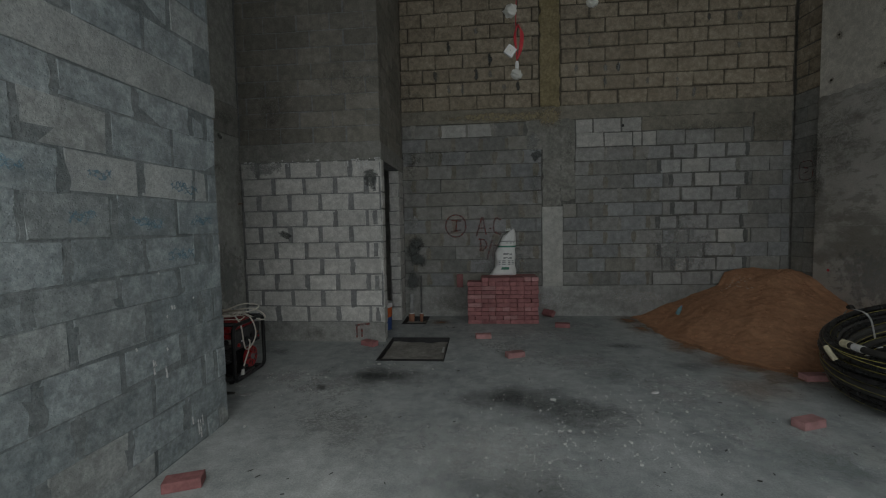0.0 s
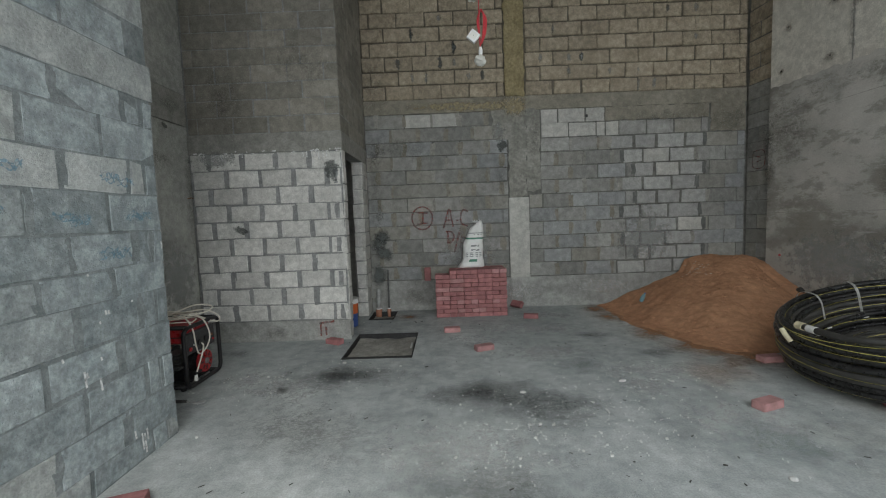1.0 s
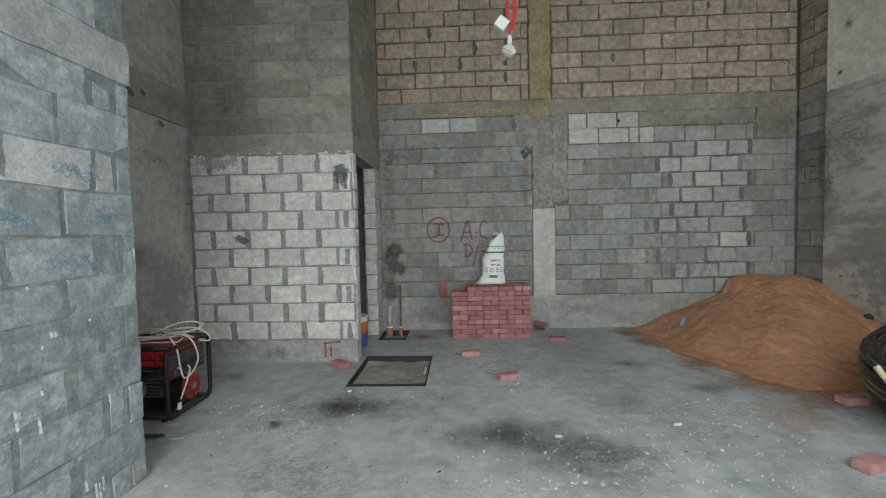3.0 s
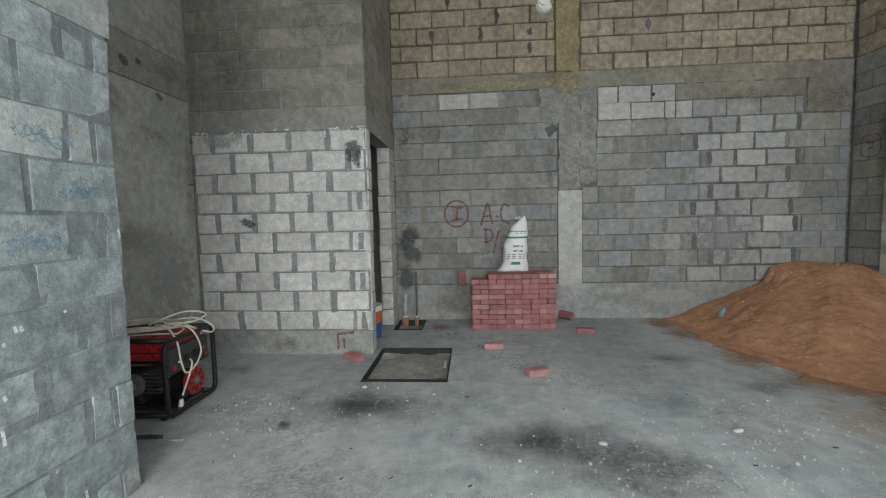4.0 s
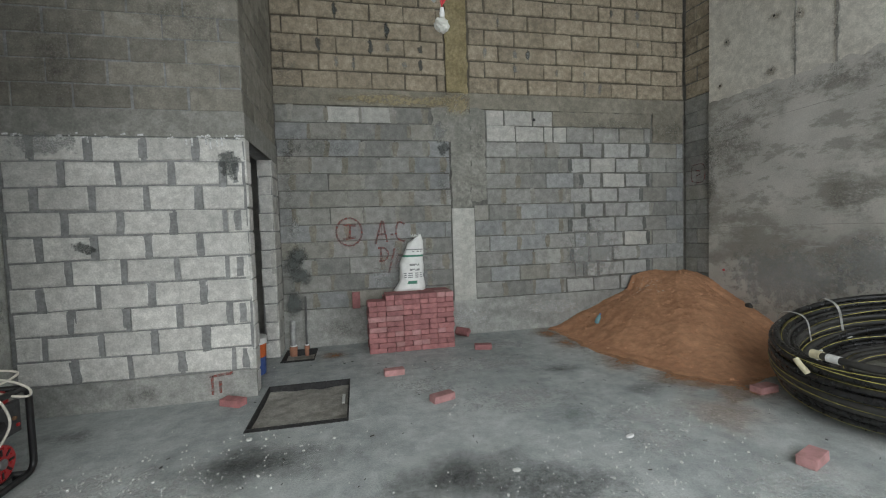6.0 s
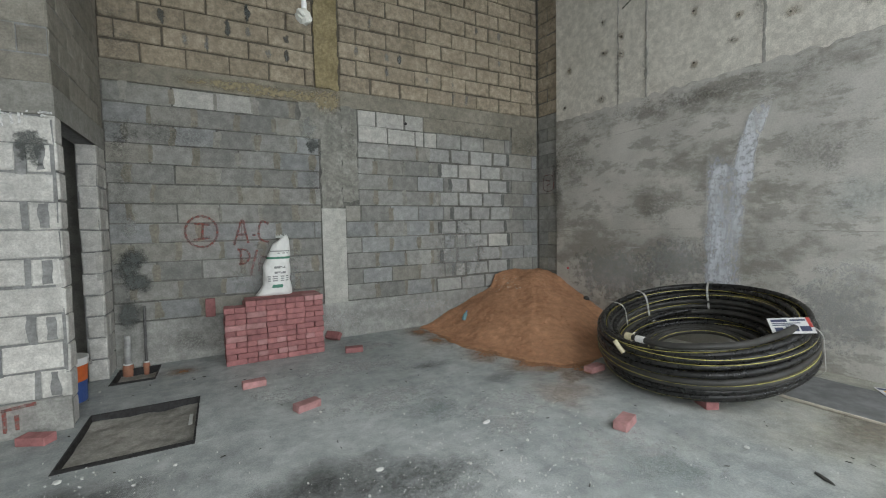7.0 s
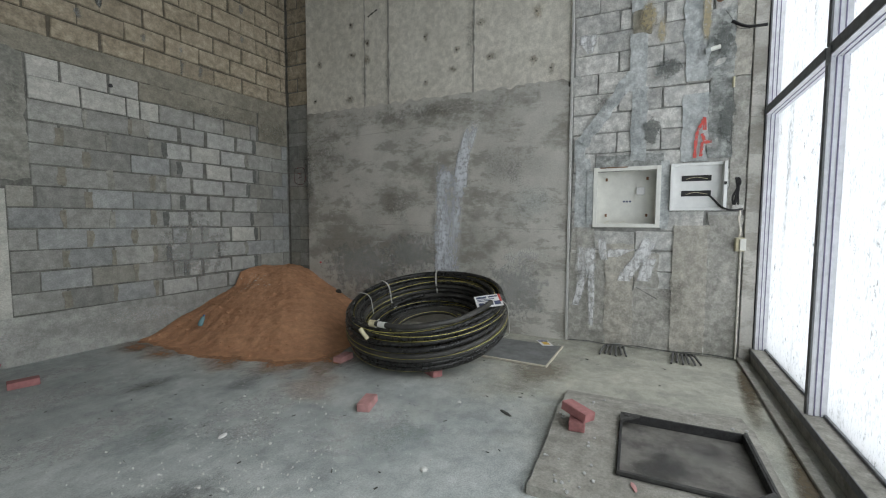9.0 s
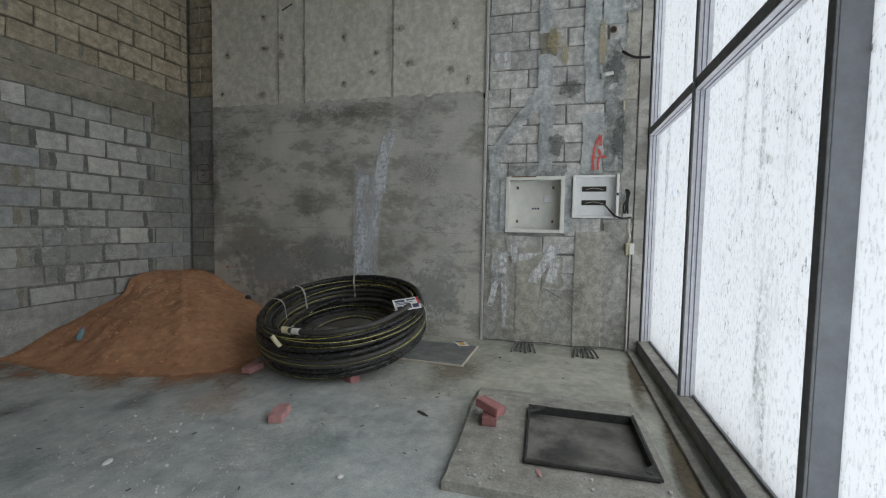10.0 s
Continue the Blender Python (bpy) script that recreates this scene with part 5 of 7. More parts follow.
# ---- glazed front ----
def build_front():
    w = structure("wall_front", "film-covered aluminium shop front on a concrete kerb", "window")
    part("kerb", box_bm(-0.10, 4.3, -0.02, 0.16, 0.0, 0.13, 0.008), M_SLAB, w, "concrete kerb under the glazing", WIN)
    part("floor_channel", box_bm(-0.10, 4.3, -0.13, -0.075, 0.0, 0.030, 0.008), M_SLAB, w, "rough cement upstand", WIN)
    part("bottom_rail", box_bm(-0.08, 4.3, 0.085, 0.12, 0.13, 0.148, 0.003), M_ALU_DARK, w, "grey aluminium bottom rail", WIN)
    def post(u, width, z0, z1, mat, inner=M_SHADE_AND_TRIM, d0=0.0, d1=0.108):
        p = part("mullion", box_bm(u, u + width, d0 + 0.012, d1, z0, z1, 0.003), mat, w, "", WIN)
        # the room side faces away from daylight; its shade is in the dark colour
        part("front_cap", box_bm(u - 0.001, u + width + 0.001, d0, d0 + 0.012, z0, z1, 0.003), inner, p, "inner face, backlit shade put into its colour")
        if mat is M_ALU:
            for d in (d0 + 0.036, d0 + 0.066):
                part("film_line", box_bm(u - 0.003, u + width + 0.003, d, d + 0.006, z0, z1), M_LINE, p, "violet line on the film")
        return p
    part("sill_trim", box_bm(-0.08, 4.3, -0.026, -0.020, 0.085, 0.136, 0.002), M_SHADE_AND_TRIM, w, "grey metal edge along the kerb", WIN)
    post(0.0, 0.045, 0.13, 4.6, M_ALU)
    post(1.485, 0.045, 0.13, 2.31, M_ALU)
    post(1.485, 0.045, 2.385, 4.6, M_ALU)
    post(3.05, 0.046, 0.13, 4.6, M_ALU_DARK, M_SHADE_AND_TRIM, -0.005, 0.11)
    for a, b in ((0.045, 1.485), (1.53, 3.05)):
        t = part("transom", box_bm(a, b, 0.002, 0.108, 2.315, 2.38, 0.003), M_ALU, w, "", WIN)
        # dark colour for the backlit shade on the transom's room side
        part("front_cap", box_bm(a, b, -0.006, 0.002, 2.312, 2.383, 0.003), M_SHADE_AND_TRIM, t, "inner face, backlit shade put into its colour")
        for d in (0.036, 0.066):
            part("film_line", box_bm(a, b, d, d + 0.006, 2.312, 2.383), M_LINE, t, "violet line on the film")
    part("joint_plate", box_bm(1.53, 1.60, -0.014, -0.006, 2.26, 2.36, 0.003), M_ALU_DARK, w, "loose grey joint plate", WIN)
    part("head_rail", box_bm(-0.1, 4.3, 0.0, 0.1, 4.6, 4.7, 0.004), M_ALU_DARK, w, "", WIN)
    for a, b, z0, z1 in ((0.045, 1.485, 0.148, 2.315), (1.53, 3.05, 0.148, 2.315), (0.045, 1.485, 2.38, 4.6), (1.53, 3.05, 2.38, 4.6), (3.096, 4.25, 0.148, 4.6)):
        p = part("pane", box_bm(a, b, 0.100, 0.108, z0, z1), M_GLASS, w, "glass under milky streaked film", WIN)
        p.visible_shadow = False
    # the entrance that the camera came in by, and plain wall up to the alcove
    part("door_post", box_bm(4.25, 4.35, -0.02, 0.10, 0.0, 4.7, 0.003), M_ALU_DARK, w, "", WIN)
    part("door_post", box_bm(6.45, 6.55, -0.02, 0.10, 0.0, 4.7, 0.003), M_ALU_DARK, w, "", WIN)
    p = part("pane", box_bm(4.35, 6.45, 0.100, 0.108, 2.55, 4.6), M_GLASS, w, "glass over the open entrance", WIN)
    p.visible_shadow = False
    part("blank_wall", box_bm(6.55, 8.4, 0.0, 0.2, 0.0, TOP), M_PLASTER, w, "", WIN)
    part("head_wall", box_bm(-0.5, 8.4, 0.0, 0.2, 4.7, TOP), M_PLASTER, w, "", WIN)
    part("jamb_pier", box_bm(-0.6, 0.0, 0.0, 0.2, 0.0, 4.7), M_CONC_LOW, w, "", WIN)
    return w


wall_front = build_front()
# pale render strip and a pipe run beside the jamb
part("render_strip", box_bm(5.80, 5.905, -0.02, 0.03, 0.0, TOP, 0.006), M_CONC_LOW, wall_right, "pale cement strip beside the glazing", RIGHT)

# ---- floor pits with black frames ----
def floor_pit(x0, x1, y0, y1, depth, label, rim=0.035, bed=M_SLAB):
    t = thing("floor_pit", label, "floor pit", pose((x0 + x1) / 2, (y0 + y1) / 2, 0), "floor pits")
    w, d = (x1 - x0) / 2, (y1 - y0) / 2
    bm = bmesh.new()
    nx, ny = 18, 18
    grid = [[bm.verts.new((-w + 2 * w * i / nx, -d + 2 * d * j / ny, -depth + 0.014 * noise.noise(Vector((i * 0.4, j * 0.4, x0 * 7)))
             + 0.02 * max(0, abs(i / nx - 0.5) * 2 - 0.72) + 0.02 * max(0, abs(j / ny - 0.5) * 2 - 0.72))) for j in range(ny + 1)] for i in range(nx + 1)]
    for i in range(nx):
        for j in range(ny):
            bm.faces.new((grid[i][j], grid[i + 1][j], grid[i + 1][j + 1], grid[i][j + 1]))
    part("bed", bm, bed, t, "rough sandy cement filling")
    for a, b, c, e in ((-w, w, -d, -d + rim * 0.35), (-w, w, d - rim * 0.35, d), (-w, -w + rim * 0.35, -d, d), (w - rim * 0.35, w, -d, d)):
        part("frame_side", box_bm(a, b, c, e, -depth - 0.03, 0.006, 0.003), M_BITUMEN, t)
    for a, b, c, e in ((-w, w, -d - rim * 1.1, -d), (-w, w, d, d + rim * 0.25)):
        part("tar_line", box_bm(a, b, c, e, -0.01, 0.005, 0.002), M_BITUMEN, t, "black tar line along the frame")
    return t


pit_a = floor_pit(*PIT_A, 0.055, "square floor pit with black bitumen frame, filled with cement")
part("paper_scrap", box_bm(0.29, 0.315, -0.02, 0.16, -0.045, -0.035, 0.003), M_FLAKE, pit_a, "white strip")
floor_pit(*PIT_B, 0.07, "small floor pit with black frame below the wall pipes")
rough_slab("cement_apron", FLAT, -0.355, -0.24, 3.60, 4.42, -0.004, 0.02, M_FLOOR, floor, "trowelled cement strip beside the pit", 77, 0.003, 0.04, 0.02)


def wall_pipe(x, r, z1, mat, label):
    t = thing("drain_pipe", label, "pipe", pose(x, 5.63, 0), "drain pipes")
    part("pipe", tube_bm([(0, 0, 0.04), (0, 0.0, 0.2), (0.005, 0.01, z1)], r, 14), mat, t)
    part("socket", tube_bm([(0, 0, -0.075), (0, 0, -0.01), (0, 0, 0.045)], [r + 0.018, r + 0.022, r + 0.014], 16), M_CLAY, t, "orange clay pipe socket")
    part("plug", disc_bm(r + 0.012, 0.012, 16, 0.003, None, Matrix.Translation((0, 0, 0.045))), M_PAPER, t, "white mortar ring")


wall_pipe(-1.02, 0.028, 0.34, M_GREYPIPE, "cement-smeared grey drain pipe in an orange socket")
wall_pipe(-0.87, 0.012, 0.62, M_WIRE, "thin dark riser pipe in an orange socket")

# ---- raised slab with the cast iron manhole ----
YARD = pose(1.82, 1.06, 0, 0, 0, 4.4)   # x along the glazing, y towards the back wall
slab_thing = thing("manhole_slab", "raised rough concrete slab around a manhole by the glazing", "concrete slab", YARD)


def manhole_slab():
    hx0, hx1, hy0, hy1 = 0.25, 0.97, -1.06, -0.37
    bm = bmesh.new()
    xs = [-0.02, 0.08, 0.17, hx0, 0.45, 0.65, 0.85, hx1, 1.08, 1.20, 1.36]
    ys = [-1.12, -1.09, hy0, -0.9, -0.7, -0.5, hy1, -0.25, -0.14, -0.04, 0.02]
    top = {}
    for i, x in enumerate(xs):
        for j, y in enumerate(ys):
            edge = 0.02 * noise.noise(Vector((x * 6, y * 6, 1))) if i in (0,) or j in (0, len(ys) - 1) else 0
            z = 0.050 - 0.048 * max(0, (x - 1.12) / 0.26) + 0.004 * noise.noise(Vector((x * 5, y * 5, 2)))
            top[i, j] = bm.verts.new((x + edge, y + edge, z))
    for i in range(len(xs) - 1):
        for j in range(len(ys) - 1):
            if hx0 <= xs[i] and xs[i + 1] <= hx1 and hy0 <= ys[j] and ys[j + 1] <= hy1:
                continue
            bm.faces.new((top[i, j], top[i + 1, j], top[i + 1, j + 1], top[i, j + 1]))
    low = {}
    for e in [e for e in bm.edges if len(e.link_faces) == 1]:
        a, b = e.verts
        for v in (a, b):
            if v not in low:
                low[v] = bm.verts.new((v.co.x, v.co.y, 0.0))
        bm.faces.new((a, b, low[b], low[a]))
    part("slab", bm, M_SLAB, slab_thing)
    rng = random.Random(21)
    bm = bmesh.new()
    for k in range(60):
        x, y = rng.uniform(-0.02, 1.2), rng.choice((rng.uniform(-1.11, -1.07), rng.uniform(-0.30, 0.0), rng.uniform(-1.1, 0)))
        if hx0 - 0.05 < x < hx1 + 0.05 and hy0 - 0.05 < y < hy1 + 0.05:
            continue
        s = rng.uniform(0.004, 0.012)
        bmesh.ops.create_icosphere(bm, subdivisions=1, radius=s, matrix=Matrix.Translation((x, y, 0.05 + s * 0.3)) @ Matrix.Diagonal((1.3, 1, 0.6, 1)))
    tagged(part("grit", bm, M_TRUNK, slab_thing, "cement crumbs"), kind="stuff")
    f = thing("manhole_tray", "dusty black cast iron manhole tray without its cover", "manhole", YARD @ Matrix.Translation((0.61, -0.715, 0)))
    w, d, h = 0.357, 0.342, 0.075
    for a, b, c, e in ((-w, w, -d, -d + 0.014), (-w, w, d - 0.014, d), (-w, -w + 0.014, -d, d), (w - 0.014, w, -d, d)):
        part("tray_side", box_bm(a, b, c, e, 0.008, h, 0.003), M_BITUMEN, f)
    for a, b, c, e in ((-w - 0.012, w + 0.012, -d - 0.012, -d + 0.004), (-w - 0.012, -w + 0.004, -d, d)):
        part("tray_lip", box_bm(a, b, c, e, h - 0.014, h + 0.004, 0.003), M_IRON, f)
    part("tray_bottom", box_bm(-w + 0.012, w - 0.012, -d + 0.012, d - 0.012, 0.004, 0.018), M_IRON_BED, f, "dust-covered dark tray bottom")
    for sx, sy in ((1, 1), (-1, -1)):
        bm = bmesh.new()
        tri = [(sx * w, sy * d), (sx * (w - 0.13), sy * d), (sx * w, sy * (d - 0.13))]
        lo = [bm.verts.new((x, y, h - 0.012)) for x, y in tri]
        hi = [bm.verts.new((x, y, h + 0.002)) for x, y in tri]
        bm.faces.new(lo), bm.faces.new(hi)
        for k in range(3):
            bm.faces.new((lo[k], lo[(k + 1) % 3], hi[(k + 1) % 3], hi[k]))
        g = part("corner_gusset", bm, M_IRON, f, "iron corner gusset with a hole")
        part("bolt_hole", disc_bm(0.018, 0.004, 14), M_BLACK, g, "", Matrix.Translation((sx * (w - 0.04), sy * (d - 0.04), h + 0.001)))
    for cx, cy, rx, ry, turn in ((-0.05, 0.12, 0.30, 0.10, 10), (-0.15, 0.05, 0.15, 0.16, 0), (0.12, -0.12, 0.22, 0.18, 0), (-0.2, 0.2, 0.14, 0.1, 0)):
        stain(f, FLAT, cx, cy, rx, ry, S_SOOT, 0.0205, turn, "dirt")


manhole_slab()

# ---- red paving bricks ----
PAVERS = []
for k in range(6):
    rp = random.Random(300 + k)
    bmk = box_bm(-0.0945, 0.0945, -0.0465, 0.0465, 0.0, 0.056, 0.004, 1)
    for v in bmk.verts:
        v.co += Vector((rp.uniform(-1, 1), rp.uniform(-1, 1), rp.uniform(-1, 1) if v.co.z > 0.03 else 0)) * 0.0016
    bmesh.ops.recalc_face_normals(bmk, faces=bmk.faces)
    mek = bpy.data.meshes.new("brick")
    bmk.to_mesh(mek)
    bmk.free()
    mek.materials.append(M_BRICK if k < 4 else M_BRICK_DUST)
    PAVERS.append(mek)


def brick(m, k, label="loose red concrete paving brick on the floor", group="loose bricks"):
    return tagged(placed("brick", PAVERS[k], None, "", m), label, "brick", group)


brick(pose(-1.27, 4.14, 0, 0, 0, -28), 0)
brick(pose(0.045, 4.47, 0, 0, 0, 4), 4)
brick(pose(0.365, 3.77, 0, 0, 0, 20), 4, "dusty chipped red paving brick on the floor")
brick(pose(1.09, 5.01, 0, 0, 0, -12), 2)
brick(pose(2.17, 2.38, 0, 0, 0, 20), 5)
brick(pose(-1.59, 1.53, 0, 0, 0, 22), 1, "red paving brick at the foot of the block wall")
brick(pose(1.02, 5.60, 0.045, 50, 0, -50), 1, "red paving brick leaning against the wall footing")
brick(pose(2.53, 0.985, 0.052, 0, 0, 8), 2, "red paving brick lying on the raised slab")
brick(pose(2.545, 0.99, 0.112, 4, -6, 62), 0, "red paving brick tilted on another brick")
brick(pose(2.83, 3.22, 0, 0, 0, 5), 5, "dusty red paving brick under the pipe coil")
brick(pose(2.95, 2.30, 0, 0, 0, 62), 3, "red paving brick propping the pipe coil")
rb = thing("standing_brick", "red paving brick standing upright on the stacked bricks", "brick", pose(-0.285, 5.655, 0.44, 0, 0, 0))
part("brick", box_bm(-0.047, 0.047, -0.028, 0.028, 0, 0.195, 0.005, 1), M_BRICK, rb)


def brick_stack():
    t = thing("brick_stack", "neat stack of red paving bricks against the block wall", "brick stack", pose(0.32, 5.42, 0, 0, 0, 1.2))
    rng = random.Random(77)
    w, depth, n = 0.193, 0.5, 0
    for c in range(11):
        z = 0.0585 * c
        skew = 0.004 * math.sin(c * 1.9)
        for col in range(5):
            x = (col - 2) * w + skew
            if c == 10 and col in (0,):
                continue
            lead = (c + col * (1 if rng.random() < 0.25 else 2)) % 2 if c < 9 else 1
            rows = []
            if lead:      # two headers in front, stretchers behind
                rows = [(x - 0.0485, -0.148, 90), (x + 0.0485, -0.148, 90), (x, 0.0, 0), (x, 0.1, 0), (x, 0.2, 0)]
            else:
                rows = [(x, -0.2, 0), (x, -0.1, 0), (x, 0.0, 0), (x - 0.0485, 0.15, 90), (x + 0.0485, 0.15, 90)]
            if c == 9 and col == 0:
                rows = rows[:2]
            if c == 8 and col == 0:
                rows = [r for r in rows if not (r[0] > x and r[1] < -0.1)] if lead else rows
            if c == 10:
                rows = rows[:4 if col > 2 else 3]
            for bx, by, a in rows:
                k = rng.randrange(6) if rng.random() < 0.45 else rng.randrange(4)
                placed("brick", PAVERS[k], t, "", pose(bx + rng.uniform(-1, 1) * 0.003, by + rng.uniform(-1, 1) * 0.006, z + 0.001, 0, 0, a + rng.uniform(-1, 1) * 1.2))
    return t


brick_stack()


# ---- sack on the bricks ----
def sack():
    t = thing("sack", "half-empty white woven sack with green print, slumped on the bricks", "sack", pose(0.37, 5.48, 0.642))
    rings, seg = 56, 48
    vs, fs, idx = [], [], []
    H = 0.645
    for j in range(rings + 1):
        v = j / rings
        left = -0.215 + 0.075 * min(1, v / 0.18) + 0.03 * v + 0.14 * max(0, v - 0.5) / 0.5
        right = 0.165 - 0.02 * math.sin(v * 5) * 0.5
        cx, hw = (left + right) / 2, (right - left) / 2
        if v > 0.90:
            hw *= 1 - 0.35 * (v - 0.9) / 0.1
        dep = (0.10 - 0.055 * v) * (1 if v > 0.05 else 0.75 + 5 * v)
        cy = 0.02 + 0.155 * v
        for k in range(seg):
            a = 2 * math.pi * k / seg
            wob = 1 + 0.055 * noise.noise(Vector((math.cos(a) * 1.8, math.sin(a) * 1.8, v * 6))) + 0.03 * math.sin(a * 5 + v * 20)
            ex = math.copysign(abs(math.cos(a)) ** 0.75, math.cos(a))
            crease = 0.008 * noise.noise(Vector((math.cos(a) * 4, v * 16, 5)))
            vs.append((cx + hw * ex * wob, cy + dep * math.sin(a) * wob + crease, H * v + (0.07 * (math.cos(a) * 0.5 - 0.2) * max(0, v - 0.85) / 0.15)))
    for j in range(rings):
        for k in range(seg):
            a, b = j * seg + k, j * seg + (k + 1) % seg
            fs.append((a, b, b + seg, a + seg))
            v, ang = (j + 0.5) / rings, (k + 0.5) / seg * 360
            m = 0
            front = 200 < ang < 340
            if 0.615 < v < 0.645:
                m = 1
            elif 0.735 < v < 0.75 and 200 < ang < 335:
                m = 2
            elif front and 0.70 < v < 0.72 and 265 < ang < 320 and k % 3:
                m = 2
            elif front and 0.12 < v < 0.185 and 258 < ang < 285:
                m = 1
            elif front and (0.44 < v < 0.49 or 0.36 < v < 0.40) and 262 < ang < 300 and (k * 7 + j) % 4:
                m = 2
            elif front and (0.30 < v < 0.315 or 0.265 < v < 0.28 or 0.235 < v < 0.25) and 225 < ang < 315 and (k * 5) % 3:
                m = 2
            idx.append(m)
    fs += [tuple(range(seg))[::-1], tuple(rings * seg + k for k in range(seg))]
    idx += [0, 0]
    placed("sack_body", mesh_of("sack_body", vs, fs, [M_SACK, M_GREEN, M_GREYPRINT], idx, True), t, "woven sack with green bands and grey print bars")
    bm = bmesh.new()
    for k in range(7):
        x = 0.03 + 0.016 * k
        tube_bm([(x, 0.17, H - 0.02), (x + 0.01 * math.sin(k), 0.16, H + 0.012 + 0.008 * math.sin(k * 2.3)), (x + 0.012, 0.175, H - 0.015)], 0.007, 6, bm=bm)
    part("sack_mouth", bm, M_SACK, t, "crumpled sack mouth", None, True)


sack()


# ---- sand heap ----
def sand_height(x, y):
    dx, dy = 4.15 - x, 5.65 - y
    ang = math.atan2(max(dy, -0.2), max(dx, -0.6))
    r = math.hypot(dx, dy)
    reach = float(np.interp(ang, (0.0, 0.41, 0.70, 0.88, 1.02, 1.25, 1.57), (2.02, 2.13, 2.41, 2.66, 2.70, 2.25, 1.70)))
    reach *= 1 + 0.04 * noise.noise(Vector((ang * 3, 2, 0))) + 0.03 * noise.noise(Vector((ang * 11, 5, 0)))
    q = 1 - r / reach
    if q <= 0:
        return -0.03 + 0.03 * q
    h = float(np.interp(q, (0.0, 0.10, 0.22, 0.35, 0.50, 0.62, 0.75, 0.85, 1.0), (0.0, 0.025, 0.12, 0.255, 0.37, 0.475, 0.60, 0.665, 0.655)))
    # the steep broken edge where sand was shovelled away beside the back wall
    cliff = float(np.interp(q + 0.02 * noise.noise(Vector((y * 9, 3, 1))), (0.0, 0.58, 0.62, 0.66, 0.82, 1.0), (-0.01, -0.015, -0.01, 0.12, 0.03, 0.0)))
    h += cliff * max(0.0, 1 - abs(ang) / 0.55)
    h += 0.030 * noise.noise(Vector((x * 3.1, y * 3.1, 4))) * min(1, q * 4) + 0.011 * noise.noise(Vector((x * 8, y * 8, 1))) * min(1, q * 6) + 0.008 * noise.noise(Vector((x * 22, y * 22, 7))) * min(1, q * 8 + 0.2)
    return h


def sand_heap():
    t = thing("sand_heap", "heap of reddish building sand in the corner", "sand", pose(3.4, 4.8, 0))
    n = 190
    x0, x1, y0, y1 = 1.85, 4.75, 2.75, 5.675
    vs, fs = [], []
    for j in range(n + 1):
        for i in range(n + 1):
            x, y = x0 + (x1 - x0) * i / n, y0 + (y1 - y0) * j / n
            limit = 4.30 + (5.7 - y) * math.tan(radians(4.2)) + 0.01
            vs.append((min(x, limit) - 3.4, y - 4.8, sand_height(min(x, limit), y)))
    for j in range(n):
        for i in range(n):
            a = j * (n + 1) + i
            f = (a, a + 1, a + n + 2, a + n + 1)
            if max(vs[k][2] for k in f) > -0.008 and abs(vs[a][0] - vs[a + 1][0]) > 1e-4:
                fs.append(f)
    placed("sand", mesh_of("sand", vs, fs, M_SAND, None, True), t)
    rng = random.Random(4)
    bm = bmesh.new()
    for k in range(330):
        x, y = rng.uniform(2.1, 4.2), rng.uniform(3.4, 5.6)
        z = sand_height(x, y)
        if z < 0.01:
            continue
        s = rng.uniform(0.004, 0.017)
        bmesh.ops.create_icosphere(bm, subdivisions=1, radius=s, matrix=Matrix.Translation((x - 3.4, y - 4.8, z + s * 0.2)) @ Matrix.Diagonal((1.4, 1, 0.7, 1)))
    tagged(part("sand_clod", bm, M_SAND, t, "small sand clods"), kind="stuff")
    bm = bmesh.new()
    for k in range(46):
        x, y = 3.45 + rng.gauss(0, 0.10), 5.38 + rng.gauss(0, 0.12)
        if y > 5.64:
            continue
        s = rng.uniform(0.003, 0.010)
        bmesh.ops.create_icosphere(bm, subdivisions=1, radius=s, matrix=Matrix.Translation((x - 3.4, y - 4.8, sand_height(x, y) + s * 0.2)) @ Matrix.Diagonal((1.6, 1, 0.5, 1)))
    tagged(part("mortar_crumbs", bm, M_WOOD_EDGE, t, "pale mortar crumbs"), kind="stuff")


sand_heap()


def crushed_bottle():
    x, y = 2.62, 5.20
    t = thing("crushed_bottle", "crushed clear blue plastic bottle on the sand", "bottle", pose(x, y, sand_height(x, y) - 0.005, 12, 18, 30) @ Matrix.Scale(0.72, 4))
    vs = [(0.0, 0, 0.0), (0.0, 0, 0.03), (0, 0, 0.08), (0.01, 0.004, 0.13), (0.012, 0.0, 0.15), (0.012, 0, 0.17)]
    b = tube_bm([Vector(v) for v in vs], [0.034, 0.038, 0.030, 0.034, 0.014, 0.013], 12)
    for v in b.verts:
        v.co += Vector((noise.noise(v.co * 40), noise.noise(v.co * 40 + Vector((3, 1, 2))), 0)) * 0.012
    m, nt, bs = shader("blue_bottle_plastic")
    bs.inputs["Base Color"].default_value = (0.30, 0.52, 0.58, 1)
    bs.inputs["Roughness"].default_value = 0.15
    bs.inputs["Transmission Weight"].default_value = 0.5
    part("bottle_body", b, m, t)
    part("cap", tube_bm([(0.012, 0, 0.165), (0.012, 0, 0.185)], 0.016, 12), M_BLUE, t, "blue screw cap")


crushed_bottle()
bs = thing("stone_lump", "dark stone on the sand by the wall", "stone", pose(4.30, 4.66, sand_height(4.30, 4.66) + 0.012))
bm = bmesh.new()
bmesh.ops.create_icosphere(bm, subdivisions=2, radius=0.04)
for v in bm.verts:
    v.co *= 1 + 0.35 * noise.noise(v.co * 30)
part("stone", bm, M_DARKBIT, bs)


